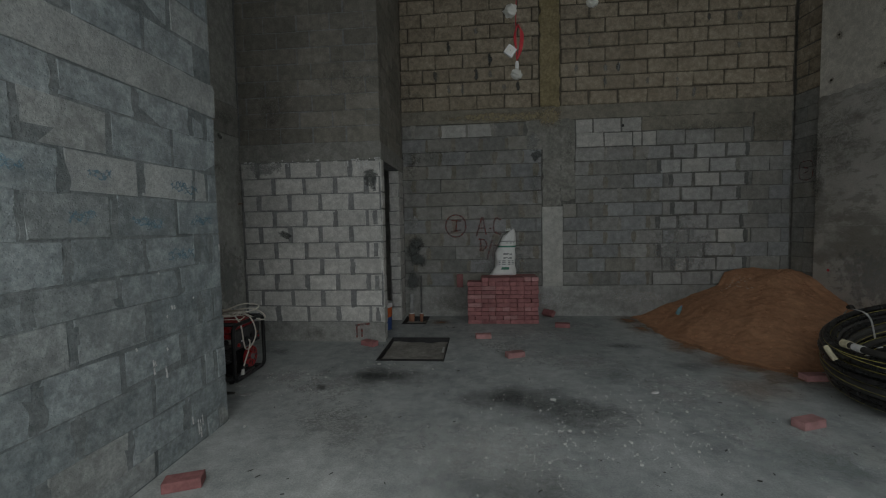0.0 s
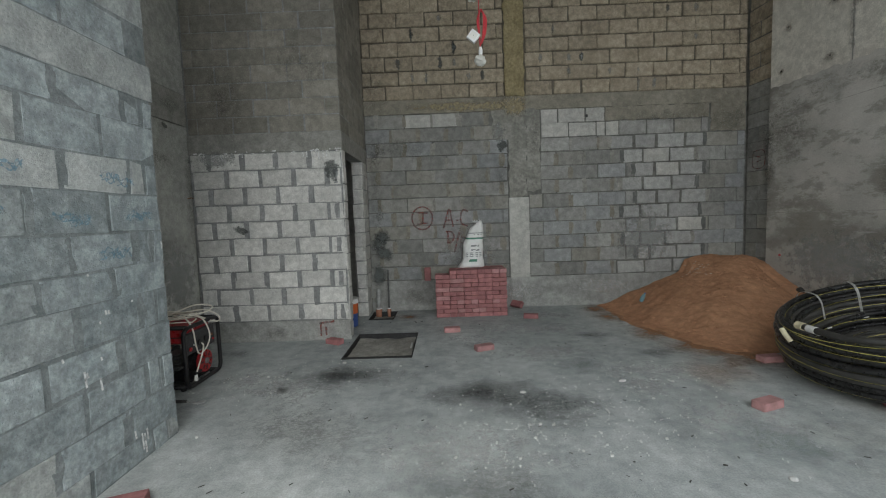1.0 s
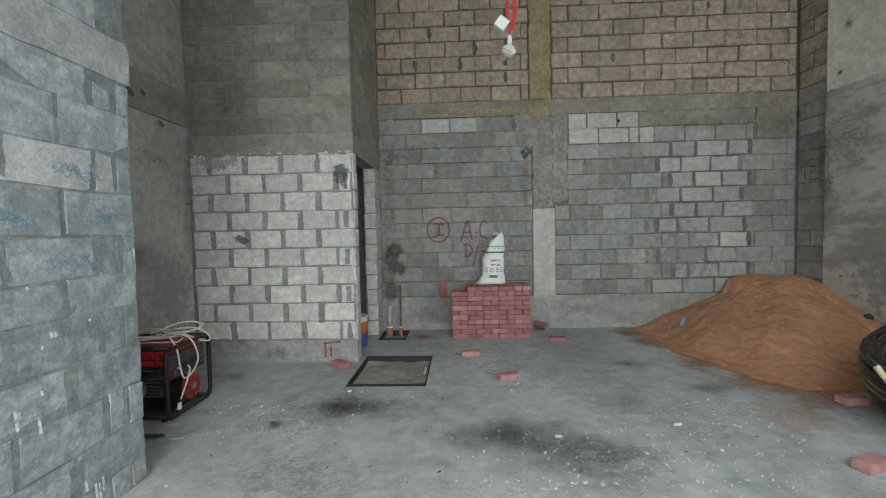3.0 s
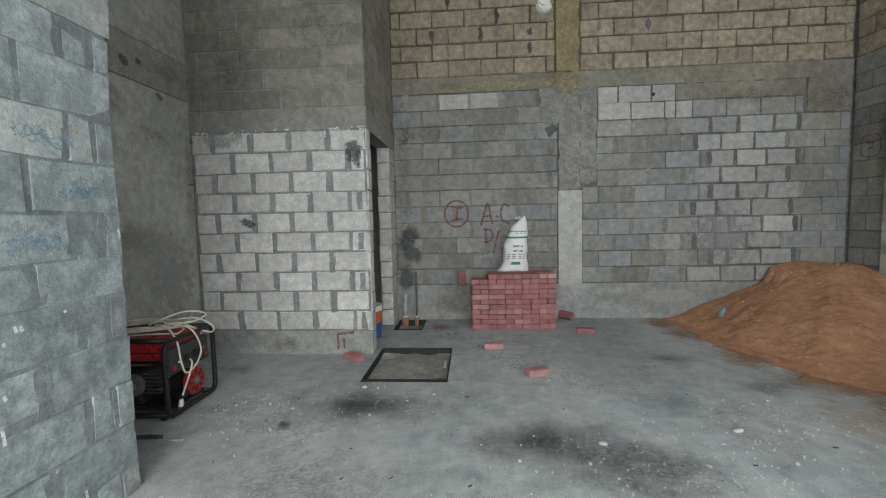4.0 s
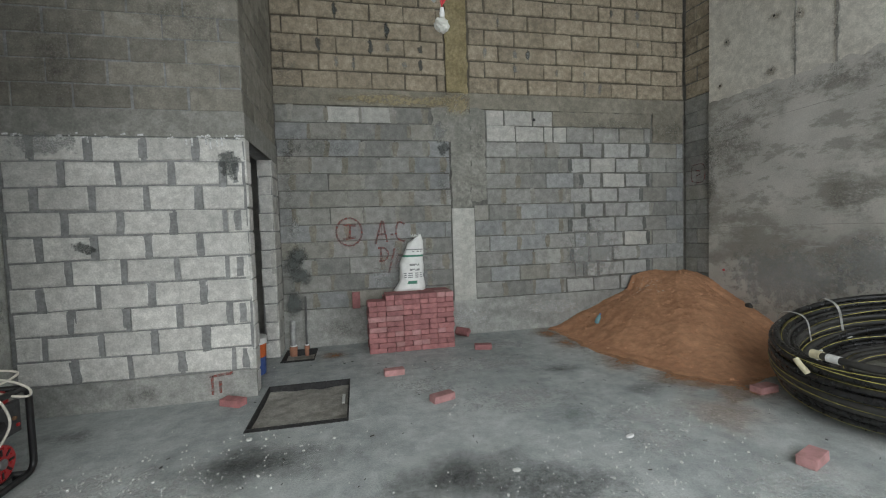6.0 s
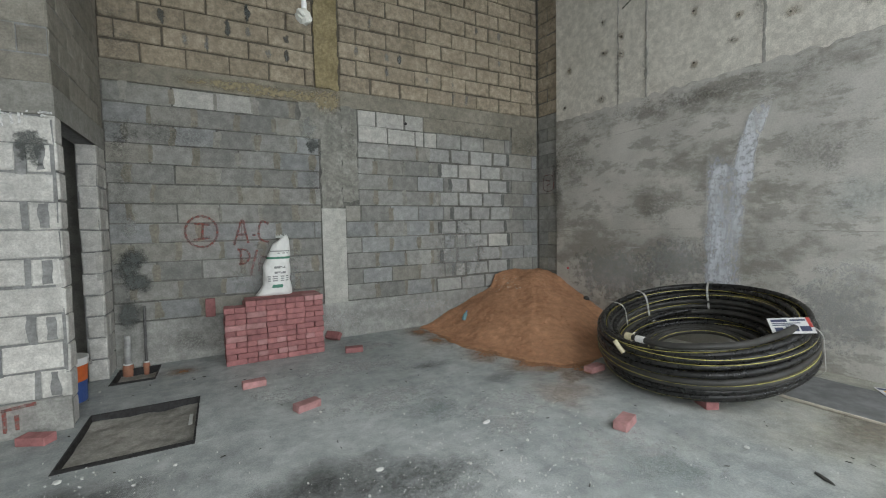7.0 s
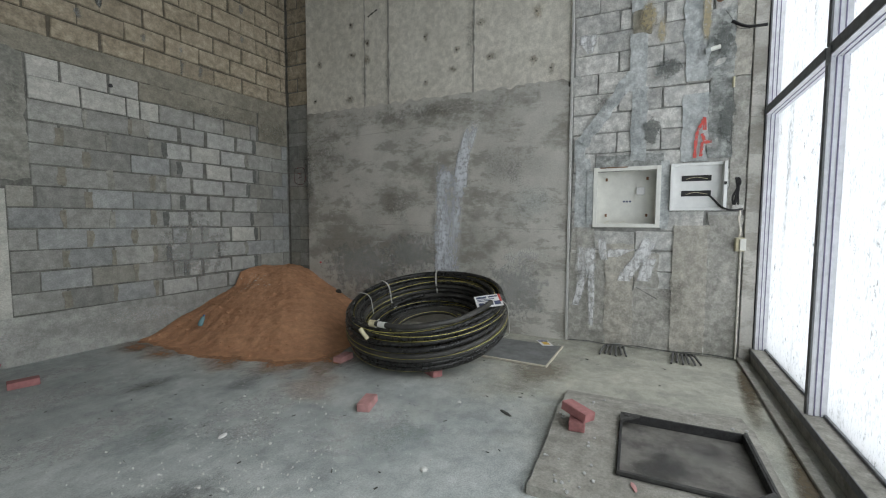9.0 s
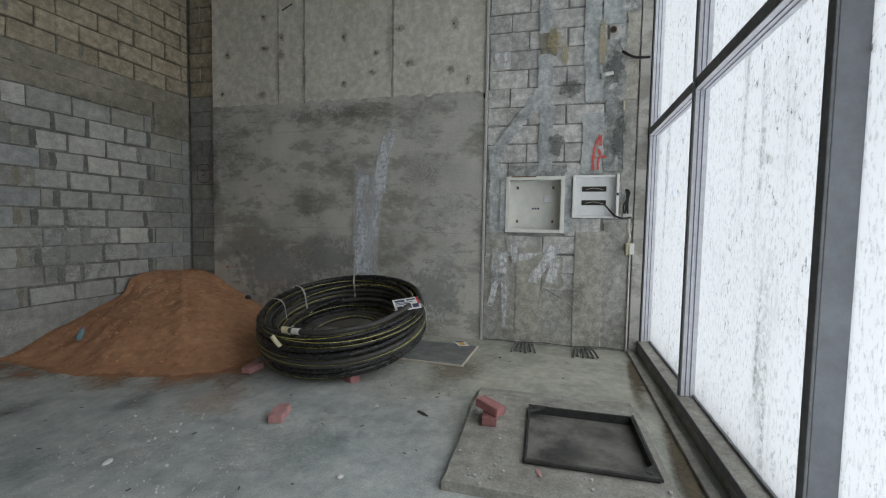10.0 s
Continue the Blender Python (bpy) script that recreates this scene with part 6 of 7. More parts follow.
# ---- coil of black water pipe ----
def pipe_coil():
    R, r = 0.82, 0.0252
    base = Matrix.Translation((3.44, 2.636, 0.291)) @ Matrix.Rotation(radians(13.5), 4, Vector((0.06, -1.0, 0))) @ Matrix.Scale(0.955, 4)
    t = thing("pipe_coil", "big coil of black plastic water pipe with yellow stripes", "pipe coil", base)
    rng = random.Random(12)
    N, S = 88, 30
    layers = []
    for i, (rad, count, z0) in enumerate(((0.825, 7, 0.0), (0.774, 8, -0.02), (0.723, 7, 0.0), (0.672, 6, 0.0), (0.62, 3, 0.0), (0.568, 2, 0.01), (0.517, 1, 0.0), (0.466, 1, 0.0), (0.415, 1, 0.0), (0.364, 1, 0.0))):
        for k in range(count):
            layers.append((rad - (0.022 * abs(k - 3) ** 1.3 / 3 if i == 0 else 0.006 * rng.random()), z0 + k * 0.0495 - 0.03))
    for rad, z in layers:
        vs, fs, idx = [], [], []
        marks = (0, 15) if rng.random() < 0.45 else (7,)
        ph, tw = rng.uniform(0, 6.28), rng.choice((-1, 0, 1))
        sq = rng.uniform(-1, 1) * 0.010
        lift = rng.uniform(-1, 1) * 0.006
        for a in range(N):
            th = 2 * math.pi * a / N
            rr = rad + sq * math.cos(2 * th + ph) + 0.006 * math.sin(3 * th + ph * 2)
            zz = z + lift * math.sin(th + ph)
            for b in range(S):
                q = 2 * math.pi * b / S + ph + tw * th
                vs.append(((rr + r * math.cos(q)) * math.cos(th), (rr + r * math.cos(q)) * math.sin(th), zz + r * math.sin(q)))
        for a in range(N):
            for b in range(S):
                a2 = (a + 1) % N
                fs.append((a * S + b, a2 * S + b, a2 * S + (b + 1) % S, a * S + (b + 1) % S))
                idx.append(1 if b in marks else 0)
        placed("pipe_turn", mesh_of("pipe_turn", vs, fs, [M_PIPE if rng.random() < 0.6 else M_PIPE_DUST, M_YELLOW], idx, True), t)
    # loose inner end, dropped across the bottom of the hole
    line = [((0.60 - 0.03 * k / 20) * math.cos(0.6 + k * 0.12), (0.60 - 0.03 * k / 20) * math.sin(0.6 + k * 0.12), 0.10 - 0.006 * k) for k in range(22)]
    part("inner_end", tube_bm(line, r, 14), M_PIPE, t, "loose inner pipe end", None, True)
    line = [(0.745 * math.cos(3.0 + k * 0.10), 0.745 * math.sin(3.0 + k * 0.10), 0.352 + 0.004 * math.sin(k)) for k in range(18)]
    part("outer_end", tube_bm(line, r, 14), M_PIPE_DUST, t, "upper pipe end lying on the coil", None, True)
    c = part("end_cap", tube_bm([Vector(line[0]) + Vector((-0.003, 0.03, 0)), Vector(line[0]), Vector(line[1]) * 0.5 + Vector(line[0]) * 0.5], r + 0.006, 14), M_PALLID, t, "yellowed end cap")
    part("end_cap", tube_bm([Vector((-0.842, 0.10, 0.25)), Vector((-0.845, 0.14, 0.30)), Vector((-0.842, 0.17, 0.34))], 0.019, 12), M_PALLID, t, "yellowed end cap")
    part("tape_ring", tube_bm([Vector(line[1]), Vector(line[2])], r + 0.003, 14), M_WHITE_BAND, t, "white tape ring")
    # straps round the bundle
    for th in (0.35, 1.25, 1.75, 4.84):
        prof = [(0.872, -0.03), (0.872, 0.28), (0.80, 0.342), (0.68, 0.325), (0.640, 0.27), (0.640, -0.03), (0.70, -0.075), (0.82, -0.065)]
        pts = rounded([Vector((a * math.cos(th), a * math.sin(th), z)) for a, z in prof], 0.05, 3, True)
        side = Vector((-math.sin(th), math.cos(th), 0)) * 0.010
        bm = bmesh.new()
        rows = [(bm.verts.new(p + side), bm.verts.new(p - side)) for p in pts]
        for k in range(len(rows)):
            a, b = rows[k], rows[(k + 1) % len(rows)]
            bm.faces.new((a[0], a[1], b[1], b[0]))
        bmesh.ops.solidify(bm, geom=bm.faces[:], thickness=0.003)
        part("strap", bm, M_WHITE_BAND, t, "white packing strap")
    for th in (1.32, 1.9, 2.2):
        p = Vector((0.60 * math.cos(th), 0.60 * math.sin(th), 0.0))
        bm = tube_bm(smooth_line([p, p + Vector((0.03, -0.05, 0.06)), p + Vector((-0.03, -0.02, 0.03)), p + Vector((0.02, 0.02, -0.03))], 5), 0.006, 6)
        part("strap_tail", bm, M_WHITE_BAND, t, "curled white strap tail")
    lab = part("label_sheet", box_bm(-0.105, 0.105, -0.075, 0.075, 0.0, 0.002), M_PAPER, t, "white printed paper label", pose(-0.01, -0.72, 0.358, 15, 0, -55) @ Matrix.Scale(1.2, 4))
    for k, (a, b, c, d) in enumerate(((-0.09, -0.01, 0.035, 0.06), (0.005, 0.08, 0.042, 0.058), (-0.09, 0.05, 0.018, 0.026), (-0.09, 0.02, 0.0, 0.010), (-0.085, -0.045, -0.06, -0.018), (-0.03, 0.03, -0.055, -0.03), (0.04, 0.09, -0.055, -0.01), (-0.03, 0.03, -0.02, -0.01))):
        part("print_bar", box_bm(a, b, c, d, 0.002, 0.0028), M_INK, lab)
    part("print_edge", box_bm(0.086, 0.104, -0.02, 0.074, 0.002, 0.0028), M_INK_RED, lab)


pipe_coil()


# ---- board and leaflet on the floor ----
def board():
    m = pose(3.93, 1.83, 0.004, 0, 0, 1)
    t = thing("floor_board", "flat grey board with pale edges lying by the wall", "board", m)
    part("sheet", box_bm(-0.34, 0.34, -0.345, 0.345, 0, 0.012, 0.002), M_BOARD, t)
    part("edge_strip", box_bm(-0.355, -0.338, -0.36, 0.35, 0, 0.018, 0.002), M_WOOD_EDGE, t, "pale wooden edge strip")
    part("edge_strip", box_bm(-0.338, 0.345, -0.36, -0.344, 0, 0.018, 0.002), M_WOOD_EDGE, t, "pale wooden edge strip")
    f = thing("leaflet", "small white and yellow printed leaflet on the board", "leaflet", pose(4.30, 1.68, 0.018, 2, 0, 35))
    s = part("sheet", box_bm(-0.10, 0.10, -0.06, 0.06, 0, 0.003), M_PAPER, f)
    part("print_patch", box_bm(-0.07, 0.03, -0.035, 0.03, 0.003, 0.004), M_YELLOW_PRINT, f, "yellow printed patch")
    part("print_patch", box_bm(0.04, 0.085, -0.05, 0.05, 0.003, 0.004), M_INK, f, "dark printed patch")


board()


# ---- boxes and cables on the right wall ----
def meter_box():
    s0, s1, z0, z1, d = *BOX_S, *BOX_Z, 0.13
    t = thing("meter_box", "empty open cream metal box recessed in the block wall", "metal box", RIGHT @ Matrix.Translation((s0, 0, z0)))
    w, h = s1 - s0, z1 - z0
    part("back_plate", box_bm(0, w, d, d + 0.006, 0, h), M_ENAMEL, t)
    for a, b, c, e in ((0, 0.006, 0, h), (w - 0.006, w, 0, h), (0.006, w - 0.006, 0, 0.006), (0.006, w - 0.006, h - 0.006, h)):
        part("box_side", box_bm(a, b, 0.0, d, c, e), M_ENAMEL, t)
    for a, b, c, e in ((-0.012, 0.03, -0.012, h + 0.012), (w - 0.03, w + 0.012, -0.012, h + 0.012), (0.03, w - 0.03, -0.012, 0.026), (0.03, w - 0.03, h - 0.026, h + 0.012)):
        part("box_rim", box_bm(a, b, -0.026, 0.0, c, e, 0.003), M_ENAMEL, t, "chipped cream rim")
    for x, z in ((0.10, 0.10), (0.10, h - 0.12), (w - 0.12, 0.10), (w - 0.12, h - 0.12)):
        part("bracket", box_bm(x, x + 0.022, d - 0.016, d, z, z + 0.032, 0.003), M_RUST, t, "small rusty bracket")
    part("sticker", box_bm(w - 0.21, w - 0.13, d - 0.03, d, h * 0.55, h * 0.68, 0.004), M_PAPER, t, "white sticker")
    for k in range(3):
        part("print_mark", box_bm(w * 0.45 + 0.03 * k, w * 0.45 + 0.03 * k + 0.02, d - 0.002, d, h * 0.42, h * 0.42 + 0.018), M_INK, t)
    part("rust_line", box_bm(0.05, w - 0.3, -0.028, -0.02, h + 0.002, h + 0.013), M_RUST, t, "chipped rusty edge")
    part("cable_loop", tube_bm(smooth_line([(0.15, d - 0.004, 0.06), (0.10, d - 0.02, 0.03), (0.20, d - 0.02, 0.025), (0.30, d - 0.004, 0.05)], 6), 0.003, 6), M_CABLE, t, "thin cable")
    part("side_flange", box_bm(-0.078, -0.014, -0.02, 0.01, 0.02, h - 0.02, 0.003), M_PATCH, t, "mortared grey flange")


def fuse_box():
    s0, s1, z0, z1 = 5.165, 5.635, 1.448, 1.912
    t = thing("fuse_box", "white distribution board with two empty breaker slots", "fuse box", RIGHT @ Matrix.Translation((s0, 0, z0)))
    w, h = s1 - s0, z1 - z0
    part("cover", box_bm(0.02, w - 0.02, -0.012, 0.012, 0.02, h - 0.02, 0.003), M_ENAMEL_W, t)
    for a, b, c, e, d in ((0, 0.028, 0, h, 0.04), (w - 0.028, w, 0, h, 0.085), (0.028, w - 0.028, 0, 0.028, 0.035), (0.028, w - 0.028, h - 0.028, h, 0.035)):
        part("rim", box_bm(a, b, -d, 0.012, c, e, 0.004), M_ENAMEL_W, t)
    for z in (h * 0.30, h * 0.62):
        s = part("breaker_slot", box_bm(0.10, w - 0.12, -0.016, -0.010, z, z + 0.055), M_BLACK, t, "empty dark breaker slot")
        part("loose_wire", tube_bm(smooth_line([(0.14, -0.018, z + 0.02), (0.22, -0.03, z + 0.036), (0.32, -0.022, z + 0.018)], 6), 0.0025, 5), M_PALLID, s, "thin yellow wire")
    part("feed_cable", tube_bm(smooth_line([(0.34, -0.016, h * 0.31), (0.37, -0.06, 0.10), (0.43, -0.09, 0.03), (0.50, -0.13, 0.0), (0.60, -0.06, 0.01)], 7), 0.009, 8), M_BLACK, t, "black feed cable hanging out")
    part("hinge", box_bm(w - 0.026, w - 0.004, -0.089, -0.083, h * 0.52, h * 0.58), M_BLACK, t, "dark latch")


meter_box()
fuse_box()


def wall_socket():
    t = thing("switch_box", "yellowed socket box hanging on a cable beside the glazing", "socket", RIGHT @ Matrix.Translation((5.755, 0, 1.06)))
    part("case", box_bm(-0.03, 0.045, -0.075, -0.012, 0, 0.13, 0.008), M_PALLID, t)
    part("face", box_bm(0.0, 0.05, -0.085, -0.074, 0.01, 0.12, 0.004), M_ENAMEL, t, "cream face plate")
    part("cable", tube_bm(smooth_line([(0.0, -0.03, 0.12), (0.01, -0.03, 0.2), (-0.005, -0.03, 0.28), (0.0, -0.03, 0.40)], 6), 0.009, 8), M_CABLE, t, "cream cable")
    part("conduit", tube_bm([(0.02, -0.02, -1.05), (0.02, -0.02, 0.0)], 0.010, 8), M_CONC_UP, t, "cement-grey conduit")
    c = thing("black_cable_bundle", "black cable bundle sticking out of the wall", "cable", RIGHT @ Matrix.Translation((5.715, 0, 1.50)))
    rng = random.Random(2)
    for k in range(5):
        part("cable", tube_bm(smooth_line([(rng.uniform(-0.02, 0.02), 0.0, 0.26), (rng.uniform(-0.02, 0.03), -0.05, 0.2), (rng.uniform(-0.03, 0.03), -0.05, 0.08), (rng.uniform(-0.02, 0.02), -0.035, 0.0)], 5), 0.009, 7), M_BLACK, c)
    j = thing("conduit_stub", "red-rimmed conduit end in the chased wall", "conduit", RIGHT @ Matrix.Translation((5.521, -0.022, 3.43)))
    part("rim", tube_bm([(0.032 * math.cos(a), -0.006, 0.032 * math.sin(a)) for a in [2 * math.pi * k / 14 for k in range(14)]], 0.006, 6, True), M_RUST, j)
    part("bore", disc_bm(0.03, 0.006, 14, 0, None, Matrix.Rotation(radians(90), 4, "X")), M_BLACK, j)
    k = thing("iron_stub", "dark iron anchor stub beside the window jamb", "anchor", RIGHT @ Matrix.Translation((5.78, -0.03, 3.10)))
    part("bar", tube_bm(smooth_line([(-0.16, 0.0, 0.10), (-0.05, -0.03, 0.02), (0.10, -0.05, 0.0)], 6), 0.014, 8), M_BLACK, k)
    p = thing("pipe_clip", "short white plastic pipe piece on the wall", "pipe", RIGHT @ Matrix.Translation((5.485, -0.045, 2.97)))
    part("pipe", tube_bm([(-0.05, 0, -0.01), (0.05, 0, 0.01)], 0.02, 10), M_ENAMEL, p)
    part("mortar", tube_bm([(-0.07, 0.01, -0.012), (-0.03, 0.01, -0.005)], 0.034, 9), M_PATCH, p, "mortar lump")
    q = thing("conduit_piece", "short yellowed plastic conduit stub on the wall", "pipe", RIGHT @ Matrix.Translation((5.655, -0.03, 2.64)))
    part("pipe", tube_bm([(0, 0, -0.045), (0, 0, 0.05)], 0.011, 8), M_PALLID, q)


wall_socket()


def conduit_fan(s, name_seed):
    """A row of conduit ends that stick out of the floor."""
    rng = random.Random(name_seed)
    t = thing("conduit_ends", "row of dark conduit ends sticking out of the floor", "conduit", RIGHT @ Matrix.Translation((s, -0.16, 0)), "conduit ends")
    for k in range(6):
        x = (k - 2.5) * 0.035
        part("conduit", tube_bm(smooth_line([(x * 0.8, 0.12, -0.01), (x, 0.03, 0.03), (x * 1.2, -0.10 - rng.random() * 0.06, 0.035), (x * 1.4, -0.20 - rng.random() * 0.07, 0.016)], 4), 0.010, 7), M_WIRE, t)


conduit_fan(4.70, 1)
conduit_fan(5.33, 2)


# ---- portable generator with a cable on top ----
def generator():
    gx, gy = 0.61, 0.50
    t = thing("generator", "red and black portable generator in a tube frame", "generator", pose(-2.755, 2.905, 0))
    r = 0.0175
    for x in (0.0, gx):
        loop = rounded([(x, 0, 0.03), (x, gy, 0.03), (x, gy, 0.525), (x, 0, 0.525)], 0.07, 5, True)
        part("frame_loop", tube_bm(loop, r, 10, True), M_BLACK, t, "black steel tube loop", None, True)
    for y, z in ((0.04, 0.03), (gy - 0.04, 0.03), (0.05, 0.53), (gy - 0.05, 0.53)):
        part("frame_bar", tube_bm([(0, y, z), (gx, y, z)], r, 10), M_BLACK, t, "black steel tube", None, True)
    part("bed_plate", box_bm(0.03, gx - 0.03, 0.10, gy - 0.10, 0.05, 0.062, 0.003), M_DARK, t)
    for x in (0.06, gx - 0.06):
        for y in (0.04, gy - 0.04):
            part("rubber_foot", tube_bm([(x, y, 0.0), (x, y, 0.03)], 0.02, 10), M_BLACK, t)
    tank = part("fuel_tank", box_bm(0.035, gx - 0.045, 0.05, gy - 0.05, 0.385, 0.535, 0.035, 3), M_RED, t, "red fuel tank", None, True)
    part("tank_seam", box_bm(0.028, gx - 0.038, 0.043, gy - 0.043, 0.445, 0.452, 0.003), M_DARK, tank)
    part("tank_cap", disc_bm(0.038, 0.025, 18, 0.005), M_BLACK, tank, "black tank cap", Matrix.Translation((0.25, 0.25, 0.532)))
    part("yellow_strip", box_bm(0.12, gx - 0.14, 0.050, 0.056, 0.362, 0.372), M_RUST, t, "faded orange lettering bar")
    # engine, cylinder, muffler, alternator
    part("engine_block", box_bm(0.07, 0.33, 0.12, 0.38, 0.06, 0.30, 0.02, 2), M_DARK, t)
    eng = part("engine_cover", disc_bm(0.075, 0.04, 20, 0.010, None, Matrix.Rotation(radians(90), 4, "X")), M_ENGINE, t, "round grey engine cover", Matrix.Translation((0.30, 0.12, 0.21)))
    part("cover_hub", disc_bm(0.022, 0.02, 14, 0.004, None, Matrix.Rotation(radians(90), 4, "X")), M_STEEL, eng, "", Matrix.Translation((0.01, -0.04, 0.0)))
    for k in range(6):
        part("cooling_fin", box_bm(0.34, 0.46, 0.13, 0.30, 0.14 + 0.026 * k, 0.148 + 0.026 * k, 0.002), M_ENGINE, t)
    part("carburettor", box_bm(0.20, 0.27, 0.075, 0.125, 0.14, 0.2, 0.01, 2), M_ENGINE, t)
    part("air_filter", box_bm(0.06, 0.17, 0.05, 0.13, 0.19, 0.33, 0.015, 2), M_BLACK, t)
    part("alternator", tube_bm([(0.34, 0.30, 0.17), (0.52, 0.30, 0.17)], 0.085, 18), M_DARK, t)
    # control panel on the end that faces the room
    pn = part("control_panel", box_bm(gx - 0.045, gx - 0.012, 0.045, gy - 0.045, 0.29, 0.47, 0.008, 2), M_PANEL, t, "dark control panel")
    for y, z, mt, nm, rad in ((0.09, 0.335, M_RED, "rocker_switch", 0.018), (0.14, 0.36, M_ENAMEL_W, "indicator", 0.008), (0.22, 0.36, M_BLACK, "socket", 0.026), (0.31, 0.37, M_BLACK, "socket", 0.026), (0.40, 0.38, M_RUST, "terminal", 0.012), (0.42, 0.335, M_RED, "terminal", 0.010)):
        part(nm, disc_bm(rad, 0.012, 16, 0.003, None, Matrix.Rotation(radians(90), 4, "Y")), mt, pn, "", Matrix.Translation((gx - 0.012, y, z)))
    rc = part("recoil_starter", disc_bm(0.10, 0.035, 28, 0.010, None, Matrix.Rotation(radians(90), 4, "Y")), M_RED, t, "round red recoil starter", Matrix.Translation((gx - 0.045, 0.30, 0.17)))
    part("hub", disc_bm(0.028, 0.012, 16, 0.004, None, Matrix.Rotation(radians(90), 4, "Y")), M_ENGINE, rc, "", Matrix.Translation((0.035, 0, 0)))
    for k in range(8):
        a = k * math.pi / 4
        part("vent_slot", box_bm(0.034, 0.038, 0.045, 0.08, -0.006, 0.006), M_BLACK, rc, "", Matrix.Rotation(a, 4, "X"))
    part("pull_handle", box_bm(gx - 0.03, gx + 0.0, 0.12, 0.22, 0.10, 0.125, 0.008, 2), M_BLACK, t, "black pull handle")
    # extension cable
    c = thing("extension_cable", "tangled cream extension cable thrown over the generator", "cable", pose(-2.755, 2.905, 0))
    rng = random.Random(15)
    for n in range(8):
        cx, cy = 0.27 + rng.uniform(-0.07, 0.09), 0.24 + rng.uniform(-0.05, 0.05)
        ax, ay, ph = rng.uniform(0.16, 0.28), rng.uniform(0.10, 0.18), rng.uniform(0, 6)
        pts = [(cx + ax * math.cos(ph + k * 0.9), cy + ay * math.sin(ph + k * 0.9), 0.548 + 0.006 * n + 0.018 * abs(math.sin(k * 1.3 + n))) for k in range(8)]
        part("cable_loop", tube_bm(smooth_line(pts, 6), 0.005, 7), M_CABLE, c, "", None, True)
    for pts in ([(0.40, 0.20, 0.60), (0.56, 0.12, 0.59), (0.62, 0.11, 0.50), (0.625, 0.13, 0.36), (0.62, 0.18, 0.27), (0.625, 0.28, 0.30), (0.63, 0.33, 0.40), (0.62, 0.25, 0.56), (0.50, 0.22, 0.60)],
                [(0.45, 0.30, 0.61), (0.60, 0.33, 0.62), (0.70, 0.36, 0.56), (0.68, 0.40, 0.50), (0.62, 0.36, 0.52), (0.50, 0.30, 0.60)],
                [(0.35, 0.2, 0.6), (0.5, 0.35, 0.66), (0.62, 0.42, 0.63), (0.60, 0.30, 0.60), (0.45, 0.22, 0.605)],
                [(0.59, 0.22, 0.36), (0.62, 0.24, 0.33), (0.625, 0.20, 0.25), (0.61, 0.17, 0.17), (0.60, 0.14, 0.10)]):
        part("cable_loop", tube_bm(smooth_line(pts, 7), 0.0065, 8), M_CABLE, c, "", None, True)
    part("plug", tube_bm([(0.60, 0.14, 0.10), (0.60, 0.13, 0.05)], [0.013, 0.017], 10), M_ENAMEL, c, "cream plug")


generator()


def trowel():
    # a dark-handled tool with a pale tip; the trowel's parts are assumed
    t = thing("trowel", "dark-handled hand tool with a pale tip on the floor by the block wall", "trowel", pose(-1.98, 2.70, 0.0, 0, 0, 4) @ Matrix.Scale(0.72, 4))
    bm = bmesh.new()
    out = [(0.13, 0.030), (0.05, 0.032), (-0.02, 0.018), (-0.02, -0.018), (0.05, -0.032), (0.13, -0.030)]
    lo, hi = [bm.verts.new((x, y, 0.006)) for x, y in out], [bm.verts.new((x, y, 0.012 + (0.012 if x > 0.1 else 0))) for x, y in out]
    bm.faces.new(lo), bm.faces.new(hi)
    for k in range(6):
        bm.faces.new((lo[k], lo[(k + 1) % 6], hi[(k + 1) % 6], hi[k]))
    part("blade", bm, M_TRUNK, t, "pale tip")
    part("tang", tube_bm([(-0.02, 0, 0.012), (-0.06, 0, 0.03), (-0.10, 0, 0.03)], 0.006, 7), M_STEEL, t)
    part("handle", tube_bm([(-0.06, 0, 0.03), (-0.18, 0, 0.032), (-0.34, 0, 0.028)], [0.014, 0.020, 0.014], 10), M_DARKBIT, t, "dark handle")


trowel()


def bucket():
    t = thing("paint_bucket", "orange, white and blue paint bucket inside the doorway", "bucket", pose(-1.305, 4.90, 0.0))
    part("body", tube_bm([(0, 0, 0.0), (0, 0, 0.17)], [0.13, 0.135], 24), M_BLUE, t, "blue lower body")
    part("body_band", tube_bm([(0, 0, 0.17), (0, 0, 0.30)], [0.136, 0.142], 24), M_ORANGE, t, "orange band")
    part("rim", tube_bm([(0, 0, 0.30), (0, 0, 0.36)], [0.148, 0.15], 24), M_ENAMEL_W, t, "white rim and lid")
    part("handle", tube_bm(smooth_line([(0.15, 0, 0.33), (0.14, 0.12, 0.26), (0, 0.17, 0.24), (-0.14, 0.12, 0.26), (-0.15, 0, 0.33)], 5), 0.004, 6), M_STEEL, t)


bucket()


